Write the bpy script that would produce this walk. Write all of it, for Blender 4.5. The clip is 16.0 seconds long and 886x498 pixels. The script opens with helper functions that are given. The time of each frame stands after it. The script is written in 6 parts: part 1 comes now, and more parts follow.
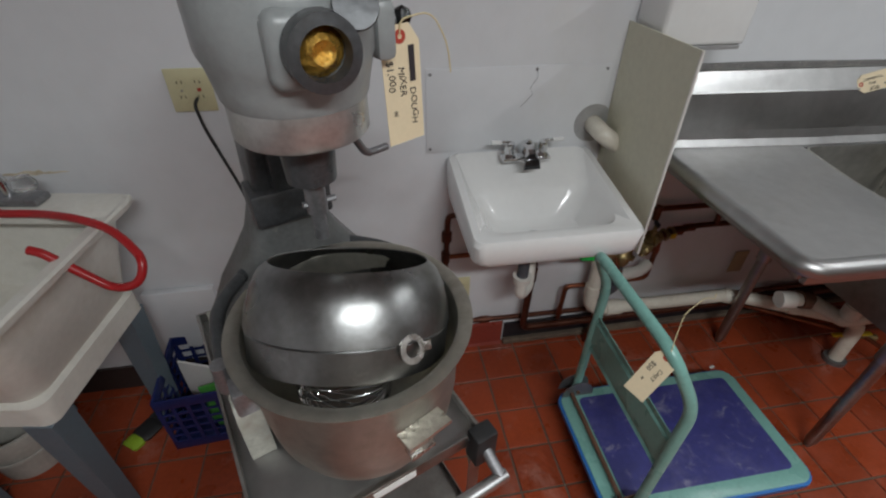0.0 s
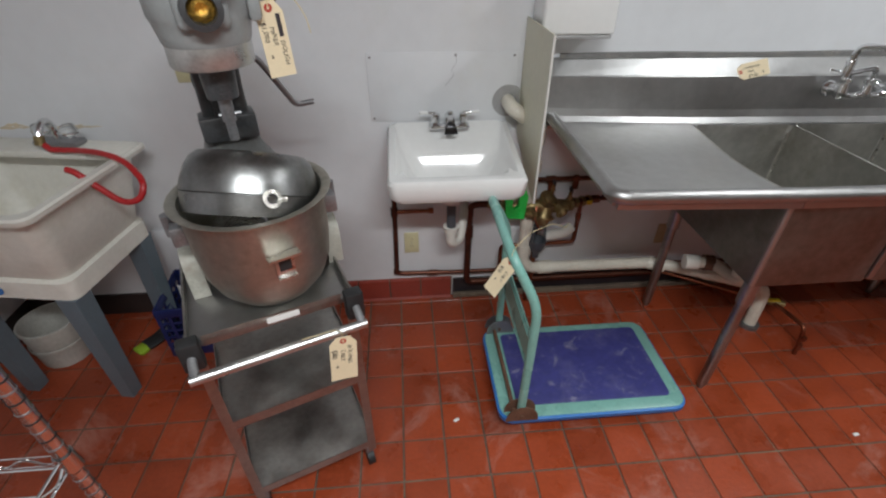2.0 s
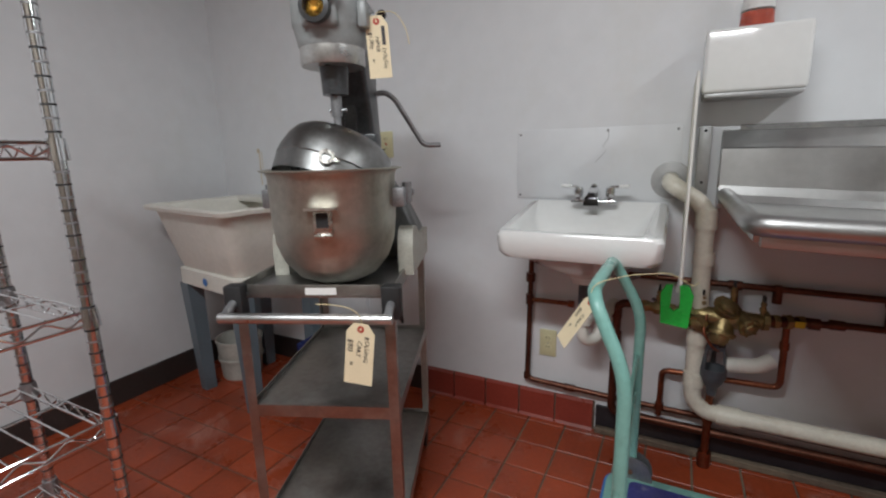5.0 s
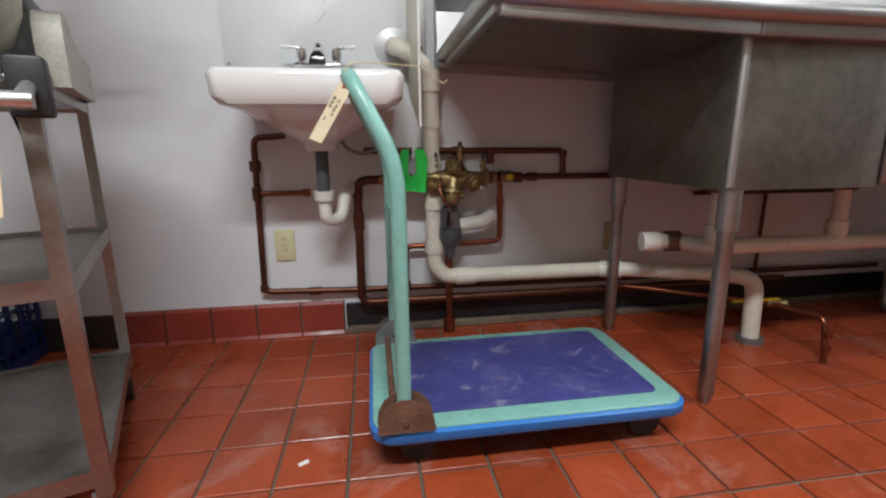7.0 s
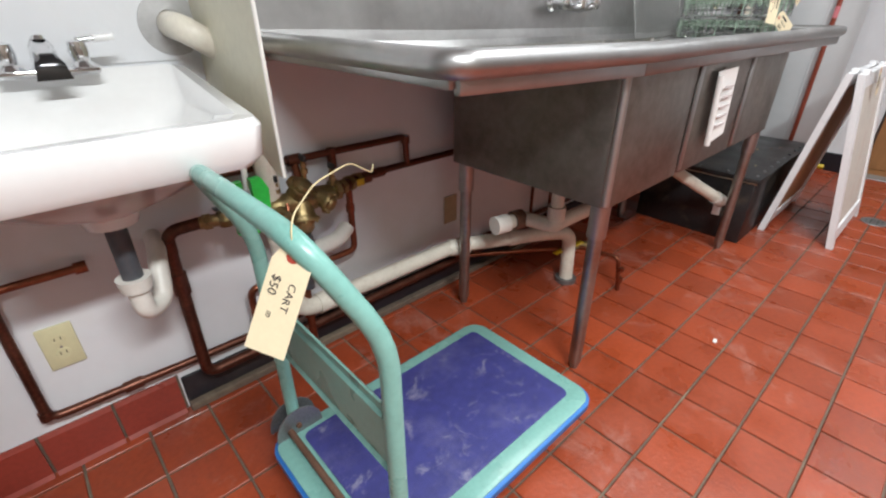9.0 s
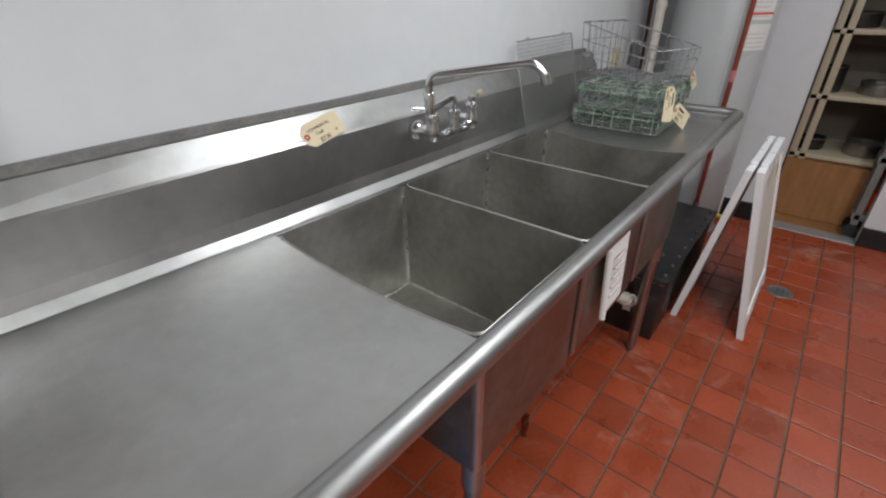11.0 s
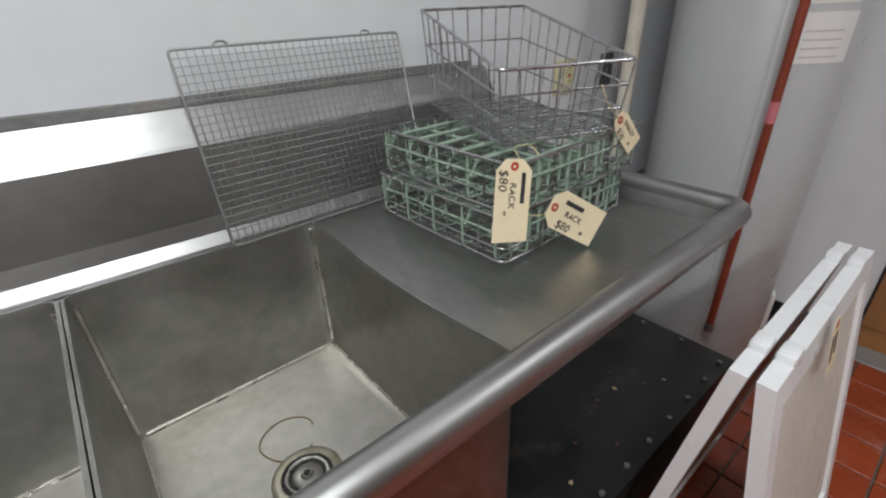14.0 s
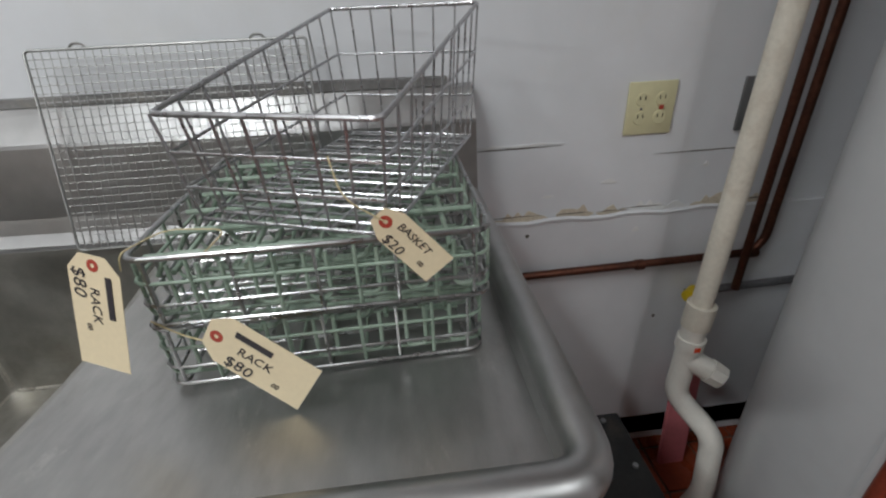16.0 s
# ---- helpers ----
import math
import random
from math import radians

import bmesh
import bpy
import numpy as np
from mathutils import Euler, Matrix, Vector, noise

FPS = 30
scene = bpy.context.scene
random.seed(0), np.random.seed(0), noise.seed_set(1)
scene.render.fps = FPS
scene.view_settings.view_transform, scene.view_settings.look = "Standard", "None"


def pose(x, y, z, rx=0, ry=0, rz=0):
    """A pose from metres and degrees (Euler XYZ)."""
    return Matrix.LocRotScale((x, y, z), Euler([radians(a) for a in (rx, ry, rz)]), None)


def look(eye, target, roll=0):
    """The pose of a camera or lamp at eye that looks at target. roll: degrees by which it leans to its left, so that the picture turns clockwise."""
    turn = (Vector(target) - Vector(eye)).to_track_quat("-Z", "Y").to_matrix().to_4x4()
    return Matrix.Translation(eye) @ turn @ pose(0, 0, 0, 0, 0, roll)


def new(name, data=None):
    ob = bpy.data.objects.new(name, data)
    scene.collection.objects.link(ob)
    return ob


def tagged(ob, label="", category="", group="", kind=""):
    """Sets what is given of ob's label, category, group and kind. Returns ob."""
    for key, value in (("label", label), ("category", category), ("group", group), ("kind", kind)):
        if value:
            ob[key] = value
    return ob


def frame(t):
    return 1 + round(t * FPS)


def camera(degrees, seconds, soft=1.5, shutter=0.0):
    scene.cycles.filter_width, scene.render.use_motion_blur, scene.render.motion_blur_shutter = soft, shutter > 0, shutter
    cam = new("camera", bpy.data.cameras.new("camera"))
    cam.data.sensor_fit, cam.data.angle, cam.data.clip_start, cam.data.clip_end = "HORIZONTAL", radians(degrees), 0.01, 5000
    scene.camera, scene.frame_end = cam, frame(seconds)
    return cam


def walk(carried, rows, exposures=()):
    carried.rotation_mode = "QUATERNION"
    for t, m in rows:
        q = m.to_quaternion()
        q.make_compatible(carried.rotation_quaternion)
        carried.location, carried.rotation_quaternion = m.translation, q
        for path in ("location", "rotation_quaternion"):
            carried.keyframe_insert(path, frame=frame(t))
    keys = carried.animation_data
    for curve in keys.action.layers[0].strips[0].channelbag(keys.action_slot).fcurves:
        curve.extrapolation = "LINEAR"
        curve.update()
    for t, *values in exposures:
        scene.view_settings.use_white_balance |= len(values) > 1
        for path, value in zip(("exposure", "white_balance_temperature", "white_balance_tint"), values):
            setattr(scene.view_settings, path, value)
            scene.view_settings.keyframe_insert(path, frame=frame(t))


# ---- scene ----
cam = camera(88.3, 16.0, soft=2.2)
PATH = [
    (0, (-0.19, -1.361, 1.613), (0.099, 0.205, 0.403), 1.1),
    (0.5, (-0.127, -1.505, 1.68), (0.255, -0.004, 0.414), 1.1),
    (1, (-0.027, -1.64, 1.696), (0.306, -0.133, 0.424), 0.7),
    (1.5, (0.086, -1.742, 1.689), (0.309, -0.211, 0.422), 0.3),
    (2, (0.133, -1.845, 1.625), (0.275, -0.224, 0.463), 0.2),
    (2.5, (0.165, -1.966, 1.538), (0.224, -0.215, 0.574), -0.1),
    (3, (0.227, -2.013, 1.44), (0.164, -0.162, 0.684), -0.6),
    (3.5, (0.298, -2.057, 1.323), (0.067, -0.152, 0.758), -1.4),
    (3.7, (0.32, -2.065, 1.266), (0.011, -0.153, 0.766), -1.5),
    (5.8, (0.669, -1.672, 1.047), (-0.378, -0.01, 0.641), -1.2),
    (6, (0.668, -1.67, 0.99), (-0.217, 0.077, 0.595), -0.8),
    (6.5, (0.593, -1.699, 0.837), (0.256, 0.229, 0.426), -0.6),
    (7, (0.467, -1.705, 0.704), (0.758, 0.22, 0.261), -0.6),
    (7.5, (0.325, -1.606, 0.65), (1.209, 0.119, 0.157), -0.1),
    (8, (0.219, -1.484, 0.731), (1.388, 0.016, 0.111), -0.5),
    (8.5, (0.168, -1.405, 0.85), (1.351, 0.012, 0.082), -0.9),
    (9, (0.243, -1.255, 1.071), (1.428, 0.051, 0.129), -0.2),
    (9.5, (0.364, -1.135, 1.264), (1.616, 0.053, 0.255), -0.0),
    (10, (0.499, -1.084, 1.416), (1.833, -0.004, 0.39), -0.4),
    (10.2, (0.572, -1.093, 1.473), (1.906, -0.017, 0.442), -0.5),
    (11.2, (0.875, -1.02, 1.455), (2.24, 0.12, 0.46), -1.0),
    (12.3, (1.252, -0.876, 1.367), (2.595, 0.266, 0.423), -1.7),
    (12.5, (1.348, -0.904, 1.368), (2.656, 0.269, 0.413), -1.6),
    (13, (1.603, -0.98, 1.36), (2.845, 0.259, 0.399), -1.8),
    (13.5, (1.908, -0.998, 1.368), (3.11, 0.263, 0.386), -1.4),
    (14, (2.293, -1.009, 1.333), (3.412, 0.356, 0.391), -2.4),
    (14.5, (2.621, -0.971, 1.312), (3.664, 0.458, 0.38), -2.7),
    (15, (2.886, -0.906, 1.351), (3.764, 0.59, 0.355), -3.2),
    (15.2, (2.952, -0.866, 1.362), (3.753, 0.654, 0.338), -2.8),
    (15.5, (3.049, -0.898, 1.349), (3.628, 0.744, 0.365), -2.6),
    (16, (3.117, -0.991, 1.327), (3.283, 0.761, 0.377), -2.7),
]
walk(cam, [(t, look(eye, target, roll)) for t, eye, target, roll in PATH],
     exposures=[(0, -0.54), (0.5, -0.36), (1.5, -0.14), (3.5, -0.1), (6, -0.02), (6.5, 0.08), (7, 0.42), (7.5, 1.0), (8, 1.17), (8.5, 1.1), (9, 0.84), (9.5, 0.5), (10, 0.22), (12.5, -0.05), (13.5, -0.03), (14.5, 0.12), (15.5, -0.07), (16, -0.08)])

# ---- world and lamps ----
world = bpy.data.worlds.new("world")
scene.world = world
world.use_nodes = True
world.node_tree.nodes["Background"].inputs[0].default_value = (0.8, 0.85, 0.9, 1)
world.node_tree.nodes["Background"].inputs[1].default_value = 0.006


def area_lamp(name, x, y, z, sx, sy, watts, colour=(0.955, 1.0, 1.02)):
    data = bpy.data.lights.new(name, "AREA")
    data.shape, data.size, data.size_y, data.energy, data.color = "RECTANGLE", sx, sy, watts, colour
    ob = new(name, data)
    ob.matrix_world = pose(x, y, z)
    return ob


# only the first lamp follows reflections; the other three are unseen, added to brighten
LAMPS = [(2.26, -1.25, 2.545, 0.12, 1.25, 25), (0.3, -2.35, 2.545, 1.25, 0.16, 66), (4.0, -2.1, 2.545, 0.16, 1.25, 12), (6.2, -1.6, 2.545, 0.5, 0.16, 27)]
for lx, ly, lz, sx, sy, w in LAMPS:
    area_lamp("lamp", lx, ly, lz, sx, sy, w)


# ---- materials ----
def mat(name, base, rough=0.5, metal=0.0, vary=0.12, scale=8.0, bump=0.0, bump_scale=60.0, stain=None, stain_amount=0.0,
        stain_scale=3.0, stretch=(1, 1, 1), per_object=0.0, rough_vary=0.1, emit=0.0, coat=0.0, island=False, haze=None):
    m = bpy.data.materials.new(name)
    m.use_nodes = True
    nt = m.node_tree
    N, L = nt.nodes, nt.links
    b = N["Principled BSDF"]
    b.inputs["Metallic"].default_value = metal
    b.inputs["Coat Weight"].default_value = coat
    tc = N.new("ShaderNodeTexCoord")
    geo = N.new("ShaderNodeNewGeometry")
    mp = N.new("ShaderNodeMapping")
    mp.inputs["Scale"].default_value = stretch
    L.new(geo.outputs["Position"], mp.inputs["Vector"])
    n1 = N.new("ShaderNodeTexNoise")
    n1.inputs["Scale"].default_value, n1.inputs["Detail"].default_value = scale, 6
    L.new(mp.outputs[0], n1.inputs["Vector"])
    n2 = N.new("ShaderNodeTexNoise")
    n2.inputs["Scale"].default_value, n2.inputs["Detail"].default_value = scale * 9, 4
    L.new(mp.outputs[0], n2.inputs["Vector"])
    add = N.new("ShaderNodeMath")
    add.operation = "ADD"
    L.new(n1.outputs["Fac"], add.inputs[0])
    L.new(n2.outputs["Fac"], add.inputs[1])
    last = add.outputs[0]
    if per_object:
        src = geo.outputs["Random Per Island"]
        if not island:
            oi = N.new("ShaderNodeObjectInfo")
            src = oi.outputs["Random"]
        mul = N.new("ShaderNodeMath")
        mul.operation = "MULTIPLY_ADD"
        mul.inputs[1].default_value, mul.inputs[2].default_value = per_object, -per_object / 2
        L.new(src, mul.inputs[0])
        a2 = N.new("ShaderNodeMath")
        a2.operation = "ADD"
        L.new(last, a2.inputs[0])
        L.new(mul.outputs[0], a2.inputs[1])
        last = a2.outputs[0]
    rng = N.new("ShaderNodeMapRange")
    rng.inputs[1].default_value, rng.inputs[2].default_value = 0.55, 1.45
    rng.inputs[3].default_value, rng.inputs[4].default_value = 1 - vary, 1 + vary
    L.new(last, rng.inputs[0])
    col = N.new("ShaderNodeMix")
    col.data_type, col.blend_type = "RGBA", "MULTIPLY"
    col.inputs["Factor"].default_value = 1.0
    col.inputs["A"].default_value = (*base, 1)
    L.new(rng.outputs[0], col.inputs["B"])
    out = col.outputs["Result"]
    if stain:
        n3 = N.new("ShaderNodeTexNoise")
        n3.inputs["Scale"].default_value, n3.inputs["Detail"].default_value, n3.inputs["Roughness"].default_value = stain_scale, 8, 0.7
        L.new(mp.outputs[0], n3.inputs["Vector"])
        r3 = N.new("ShaderNodeMapRange")
        r3.inputs[1].default_value, r3.inputs[2].default_value = 0.52, 0.75
        r3.inputs[4].default_value = stain_amount
        L.new(n3.outputs["Fac"], r3.inputs[0])
        mx = N.new("ShaderNodeMix")
        mx.data_type = "RGBA"
        L.new(r3.outputs[0], mx.inputs["Factor"])
        L.new(out, mx.inputs["A"])
        mx.inputs["B"].default_value = (*stain, 1)
        out = mx.outputs["Result"]
    if haze:
        hue, amount, size, low, high = haze
        n4 = N.new("ShaderNodeTexNoise")
        n4.inputs["Scale"].default_value, n4.inputs["Detail"].default_value, n4.inputs["Roughness"].default_value, n4.inputs["Distortion"].default_value = size, 10, 0.72, 0.6
        shift = N.new("ShaderNodeVectorMath")
        shift.operation = "ADD"
        shift.inputs[1].default_value = (3.7, 1.3, 5.1)
        L.new(mp.outputs[0], shift.inputs[0])
        L.new(shift.outputs[0], n4.inputs["Vector"])
        r4 = N.new("ShaderNodeMapRange")
        r4.inputs[1].default_value, r4.inputs[2].default_value, r4.inputs[4].default_value = low, high, amount
        L.new(n4.outputs["Fac"], r4.inputs[0])
        m4 = N.new("ShaderNodeMix")
        m4.data_type = "RGBA"
        L.new(r4.outputs[0], m4.inputs["Factor"])
        L.new(out, m4.inputs["A"])
        m4.inputs["B"].default_value = (*hue, 1)
        out = m4.outputs["Result"]
    L.new(out, b.inputs["Base Color"])
    rr = N.new("ShaderNodeMapRange")
    rr.inputs[1].default_value, rr.inputs[2].default_value = 0.3, 0.7
    rr.inputs[3].default_value, rr.inputs[4].default_value = max(0.03, rough - rough_vary), min(1, rough + rough_vary)
    L.new(n1.outputs["Fac"], rr.inputs[0])
    L.new(rr.outputs[0], b.inputs["Roughness"])
    if bump:
        nb = N.new("ShaderNodeTexNoise")
        nb.inputs["Scale"].default_value, nb.inputs["Detail"].default_value = bump_scale, 5
        L.new(mp.outputs[0], nb.inputs["Vector"])
        bp = N.new("ShaderNodeBump")
        bp.inputs["Strength"].default_value, bp.inputs["Distance"].default_value = bump, 0.01
        L.new(nb.outputs["Fac"], bp.inputs["Height"])
        L.new(bp.outputs[0], b.inputs["Normal"])
    if emit:
        b.inputs["Emission Color"].default_value = (*base, 1)
        b.inputs["Emission Strength"].default_value = emit
    return m


WALL = mat("wall_paint", (0.70, 0.71, 0.73), 0.45, vary=0.05, scale=1.5, bump=0.12, bump_scale=18, stain=(0.62, 0.60, 0.52), stain_amount=0.35, stain_scale=1.6)
# greyer than the walls so the ceiling bounces less light into shadows
CEIL = mat("ceiling_greyed", (0.42, 0.42, 0.41), 0.8, vary=0.05)
TILE = mat("quarry_tile", (0.30, 0.052, 0.018), 0.34, vary=0.24, scale=7, bump=0.12, bump_scale=90, per_object=0.6, stain=(0.20, 0.045, 0.03), stain_amount=0.5, stain_scale=5, rough_vary=0.14, haze=((0.52, 0.31, 0.26), 0.66, 3.1, 0.545, 0.78))
TILE_I = mat("quarry_tile_far", (0.30, 0.052, 0.018), 0.34, vary=0.24, scale=7, bump=0.12, bump_scale=90, per_object=0.6, stain=(0.20, 0.045, 0.03), stain_amount=0.5, stain_scale=5, rough_vary=0.14, island=True, haze=((0.52, 0.31, 0.26), 0.66, 3.1, 0.545, 0.78))
CAULK = mat("old_sealant", (0.17, 0.165, 0.16), 0.7, vary=0.35, scale=12, bump=0.3, bump_scale=40, stain=(0.36, 0.32, 0.26), stain_amount=0.6, stain_scale=9)
GROUT = mat("grout", (0.13, 0.095, 0.07), 0.9, vary=0.35, scale=6, bump=0.3, stain=(0.36, 0.29, 0.19), stain_amount=0.65, stain_scale=1.9)
REDBASE = mat("red_base_tile", (0.25, 0.04, 0.026), 0.35, vary=0.25, scale=9, per_object=0.5)
BLACKBASE = mat("black_base", (0.012, 0.012, 0.016), 0.4, vary=0.4, scale=8, stain=(0.08, 0.07, 0.06), stain_amount=0.4)
BROWNBASE = mat("brown_base", (0.035, 0.026, 0.024), 0.5, vary=0.3, scale=8)
STEEL = mat("brushed_steel", (0.41, 0.408, 0.404), 0.38, 1.0, vary=0.14, scale=3, stretch=(1, 1, 1), bump=0.018, bump_scale=150, rough_vary=0.07, stain=(0.28, 0.26, 0.235), stain_amount=0.45, stain_scale=4)
DRAINSTEEL = mat("worn_drainboard", (0.50, 0.498, 0.49), 0.43, 1.0, vary=0.1, scale=3, bump=0.012, bump_scale=140, rough_vary=0.06, stain=(0.36, 0.34, 0.30), stain_amount=0.45, stain_scale=4, haze=((0.62, 0.61, 0.58), 0.5, 5, 0.58, 0.75))
SMEARED = mat("smeared_drainboard", (0.43, 0.427, 0.415), 0.40, 1.0, vary=0.18, scale=4, bump=0.015, bump_scale=140, rough_vary=0.09, stain=(0.24, 0.22, 0.19), stain_amount=0.5, stain_scale=6, stretch=(1.6, 0.6, 1), haze=((0.66, 0.65, 0.62), 0.6, 9, 0.6, 0.72))
# dirt on the outer steel, plus shade under the sink darkened into the colour
STEEL_OUT = mat("dirty_shaded_steel", (0.27, 0.255, 0.23), 0.42, 1.0, vary=0.25, scale=4, bump=0.03, bump_scale=90, rough_vary=0.1, stain=(0.11, 0.09, 0.07), stain_amount=0.6, stain_scale=5)
BOWLSTEEL = mat("dull_bowl", (0.47, 0.455, 0.40), 0.46, 1.0, vary=0.2, scale=6, bump=0.06, bump_scale=80, rough_vary=0.08, stain=(0.23, 0.20, 0.13), stain_amount=0.7, stain_scale=6, haze=((0.62, 0.60, 0.54), 0.4, 16, 0.58, 0.74))
LIDSTEEL = mat("polished_lid", (0.26, 0.262, 0.26), 0.32, 1.0, vary=0.25, scale=7, bump=0.05, bump_scale=45, rough_vary=0.1, stain=(0.17, 0.165, 0.15), stain_amount=0.6, stain_scale=9, haze=((0.5, 0.5, 0.48), 0.4, 22, 0.6, 0.72))
STEEL_IN = mat("bowl_steel", (0.47, 0.46, 0.43), 0.44, 1.0, vary=0.2, scale=4, bump=0.06, bump_scale=120, rough_vary=0.1, stain=(0.26, 0.23, 0.17), stain_amount=0.6, stain_scale=5, haze=((0.33, 0.28, 0.13), 0.55, 3.1, 0.6, 0.78))
STEEL_OLD = mat("dull_steel", (0.36, 0.35, 0.33), 0.42, 1.0, vary=0.22, scale=6, bump=0.08, bump_scale=80, rough_vary=0.12, stain=(0.22, 0.19, 0.16), stain_amount=0.5, stain_scale=7)
DRAINRING = mat("stained_drain_ring", (0.44, 0.41, 0.33), 0.42, 0.9, vary=0.3, scale=30, stain=(0.26, 0.2, 0.1), stain_amount=0.6, stain_scale=20)
WELD = mat("polished_weld", (0.62, 0.60, 0.56), 0.3, 1.0, vary=0.25, scale=25, bump=0.2, bump_scale=120)
GRIDWIRE = mat("grid_wire", (0.36, 0.36, 0.35), 0.45, 0.85, vary=0.2, scale=30)
CHROME = mat("chrome", (0.72, 0.73, 0.74), 0.09, 1.0, vary=0.06, scale=12, rough_vary=0.05)
WIRE = mat("wire_steel", (0.42, 0.42, 0.42), 0.3, 1.0, vary=0.2, scale=30)
GREENWIRE = mat("green_coated_wire", (0.27, 0.35, 0.275), 0.45, vary=0.3, scale=20, stain=(0.42, 0.43, 0.40), stain_amount=0.5, stain_scale=20)
PORCELAIN = mat("porcelain", (0.78, 0.78, 0.77), 0.12, vary=0.03, scale=5, coat=0.5, rough_vary=0.05)
PLASTIC_W = mat("white_plastic", (0.72, 0.71, 0.67), 0.4, vary=0.06, scale=8, stain=(0.55, 0.5, 0.38), stain_amount=0.35, stain_scale=6)
TUB = mat("tub_plastic", (0.74, 0.72, 0.66), 0.42, vary=0.08, scale=6, stain=(0.52, 0.48, 0.36), stain_amount=0.4, stain_scale=5, haze=((0.50, 0.42, 0.20), 0.5, 7, 0.62, 0.8))
CREAM = mat("cream_panel", (0.62, 0.60, 0.47), 0.4, vary=0.08, scale=6, stain=(0.45, 0.40, 0.25), stain_amount=0.3)
IVORY = mat("ivory_plate", (0.62, 0.58, 0.36), 0.4, vary=0.06)
TANPLATE = mat("tan_plate", (0.42, 0.33, 0.2), 0.5, vary=0.12)
PVC = mat("pvc", (0.66, 0.62, 0.53), 0.4, vary=0.12, scale=12, stain=(0.36, 0.26, 0.18), stain_amount=0.5, stain_scale=9)
PVC_W = mat("pvc_white", (0.74, 0.72, 0.66), 0.4, vary=0.08, scale=12)
COPPER = mat("old_copper", (0.13, 0.052, 0.034), 0.4, 0.85, vary=0.5, scale=14, stain=(0.05, 0.03, 0.025), stain_amount=0.8, stain_scale=10)
COPPER_N = mat("copper", (0.25, 0.085, 0.045), 0.38, 0.9, vary=0.45, scale=16, stain=(0.07, 0.032, 0.022), stain_amount=0.6, stain_scale=12)
BRASS = mat("old_brass", (0.33, 0.25, 0.12), 0.42, 0.9, vary=0.45, scale=25, bump=0.2, stain=(0.07, 0.06, 0.04), stain_amount=0.7, stain_scale=18)
RUSTRED = mat("red_pipe", (0.27, 0.055, 0.03), 0.45, 0.3, vary=0.3, scale=14)
DARK = mat("dark_rubber", (0.016, 0.016, 0.017), 0.55, vary=0.3)
BLACKGLOSS = mat("black_glaze", (0.008, 0.008, 0.009), 0.12, vary=0.2, coat=0.4)
GREY_PVC = mat("grey_tailpiece", (0.07, 0.075, 0.085), 0.45, vary=0.2)
TEAL = mat("teal_paint", (0.20, 0.42, 0.37), 0.3, vary=0.12, scale=9, stain=(0.11, 0.2, 0.16), stain_amount=0.5, stain_scale=8, bump=0.05)
BLUEMAT = mat("blue_rubber_mat", (0.042, 0.044, 0.20), 0.55, vary=0.25, scale=5, bump=0.35, bump_scale=260, stain=(0.20, 0.19, 0.32), stain_amount=0.45, stain_scale=6, haze=((0.46, 0.44, 0.50), 0.6, 13, 0.555, 0.75))
BLUEBUMP = mat("blue_bumper", (0.02, 0.16, 0.48), 0.4, vary=0.15)
RUST = mat("rust", (0.13, 0.065, 0.04), 0.7, vary=0.5, scale=25, bump=0.2)
GALV = mat("galvanised", (0.30, 0.30, 0.31), 0.45, 0.8, vary=0.3, scale=18)
MIXGREY = mat("mixer_paint", (0.27, 0.285, 0.285), 0.35, vary=0.12, scale=10, stain=(0.10, 0.09, 0.08), stain_amount=0.5, stain_scale=9, bump=0.05)
MIXDARK = mat("mixer_worn", (0.07, 0.073, 0.077), 0.35, 0.3, vary=0.35, scale=14, stain=(0.03, 0.025, 0.022), stain_amount=0.7, stain_scale=12, bump=0.1, haze=((0.33, 0.33, 0.32), 0.5, 24, 0.64, 0.74))
MIXBASE = mat("mixer_base_paint", (0.12, 0.124, 0.122), 0.4, vary=0.25, scale=12, stain=(0.06, 0.05, 0.04), stain_amount=0.7, stain_scale=12, bump=0.1, haze=((0.42, 0.41, 0.36), 0.6, 15, 0.6, 0.75))
MIXFOOT = mat("mixer_foot_paint", (0.40, 0.39, 0.34), 0.5, vary=0.3, scale=16, stain=(0.15, 0.10, 0.07), stain_amount=0.7, stain_scale=18, bump=0.15)
GOLD = mat("foil", (0.62, 0.36, 0.07), 0.3, 0.7, vary=0.5, scale=60, bump=0.8, bump_scale=90)
LEGBLUE = mat("leg_paint", (0.13, 0.17, 0.20), 0.45, vary=0.12, scale=10)
REDHOSE = mat("red_hose", (0.42, 0.015, 0.018), 0.35, vary=0.12)
CRATE = mat("crate_blue", (0.012, 0.022, 0.11), 0.4, vary=0.2)
GREENBAG = mat("green_bag", (0.06, 0.30, 0.05), 0.35, vary=0.35, scale=20)
GREENPL = mat("green_plastic", (0.02, 0.58, 0.08), 0.3, vary=0.2)
TAG = mat("manila_tag", (0.74, 0.62, 0.42), 0.7, vary=0.05, scale=20)
INK = mat("ink", (0.03, 0.025, 0.03), 0.6, vary=0.05)
TAGRED = mat("tag_ring", (0.40, 0.05, 0.03), 0.6)
STRING = mat("string", (0.62, 0.52, 0.3), 0.8)
PAPER = mat("paper", (0.75, 0.74, 0.72), 0.7, vary=0.04, scale=14)
PAPERINK = mat("faded_print", (0.58, 0.53, 0.53), 0.7)
BLACKBOX = mat("black_box_paint", (0.013, 0.013, 0.014), 0.38, vary=0.5, scale=9, stain=(0.16, 0.13, 0.09), stain_amount=0.45, stain_scale=7, bump=0.1)
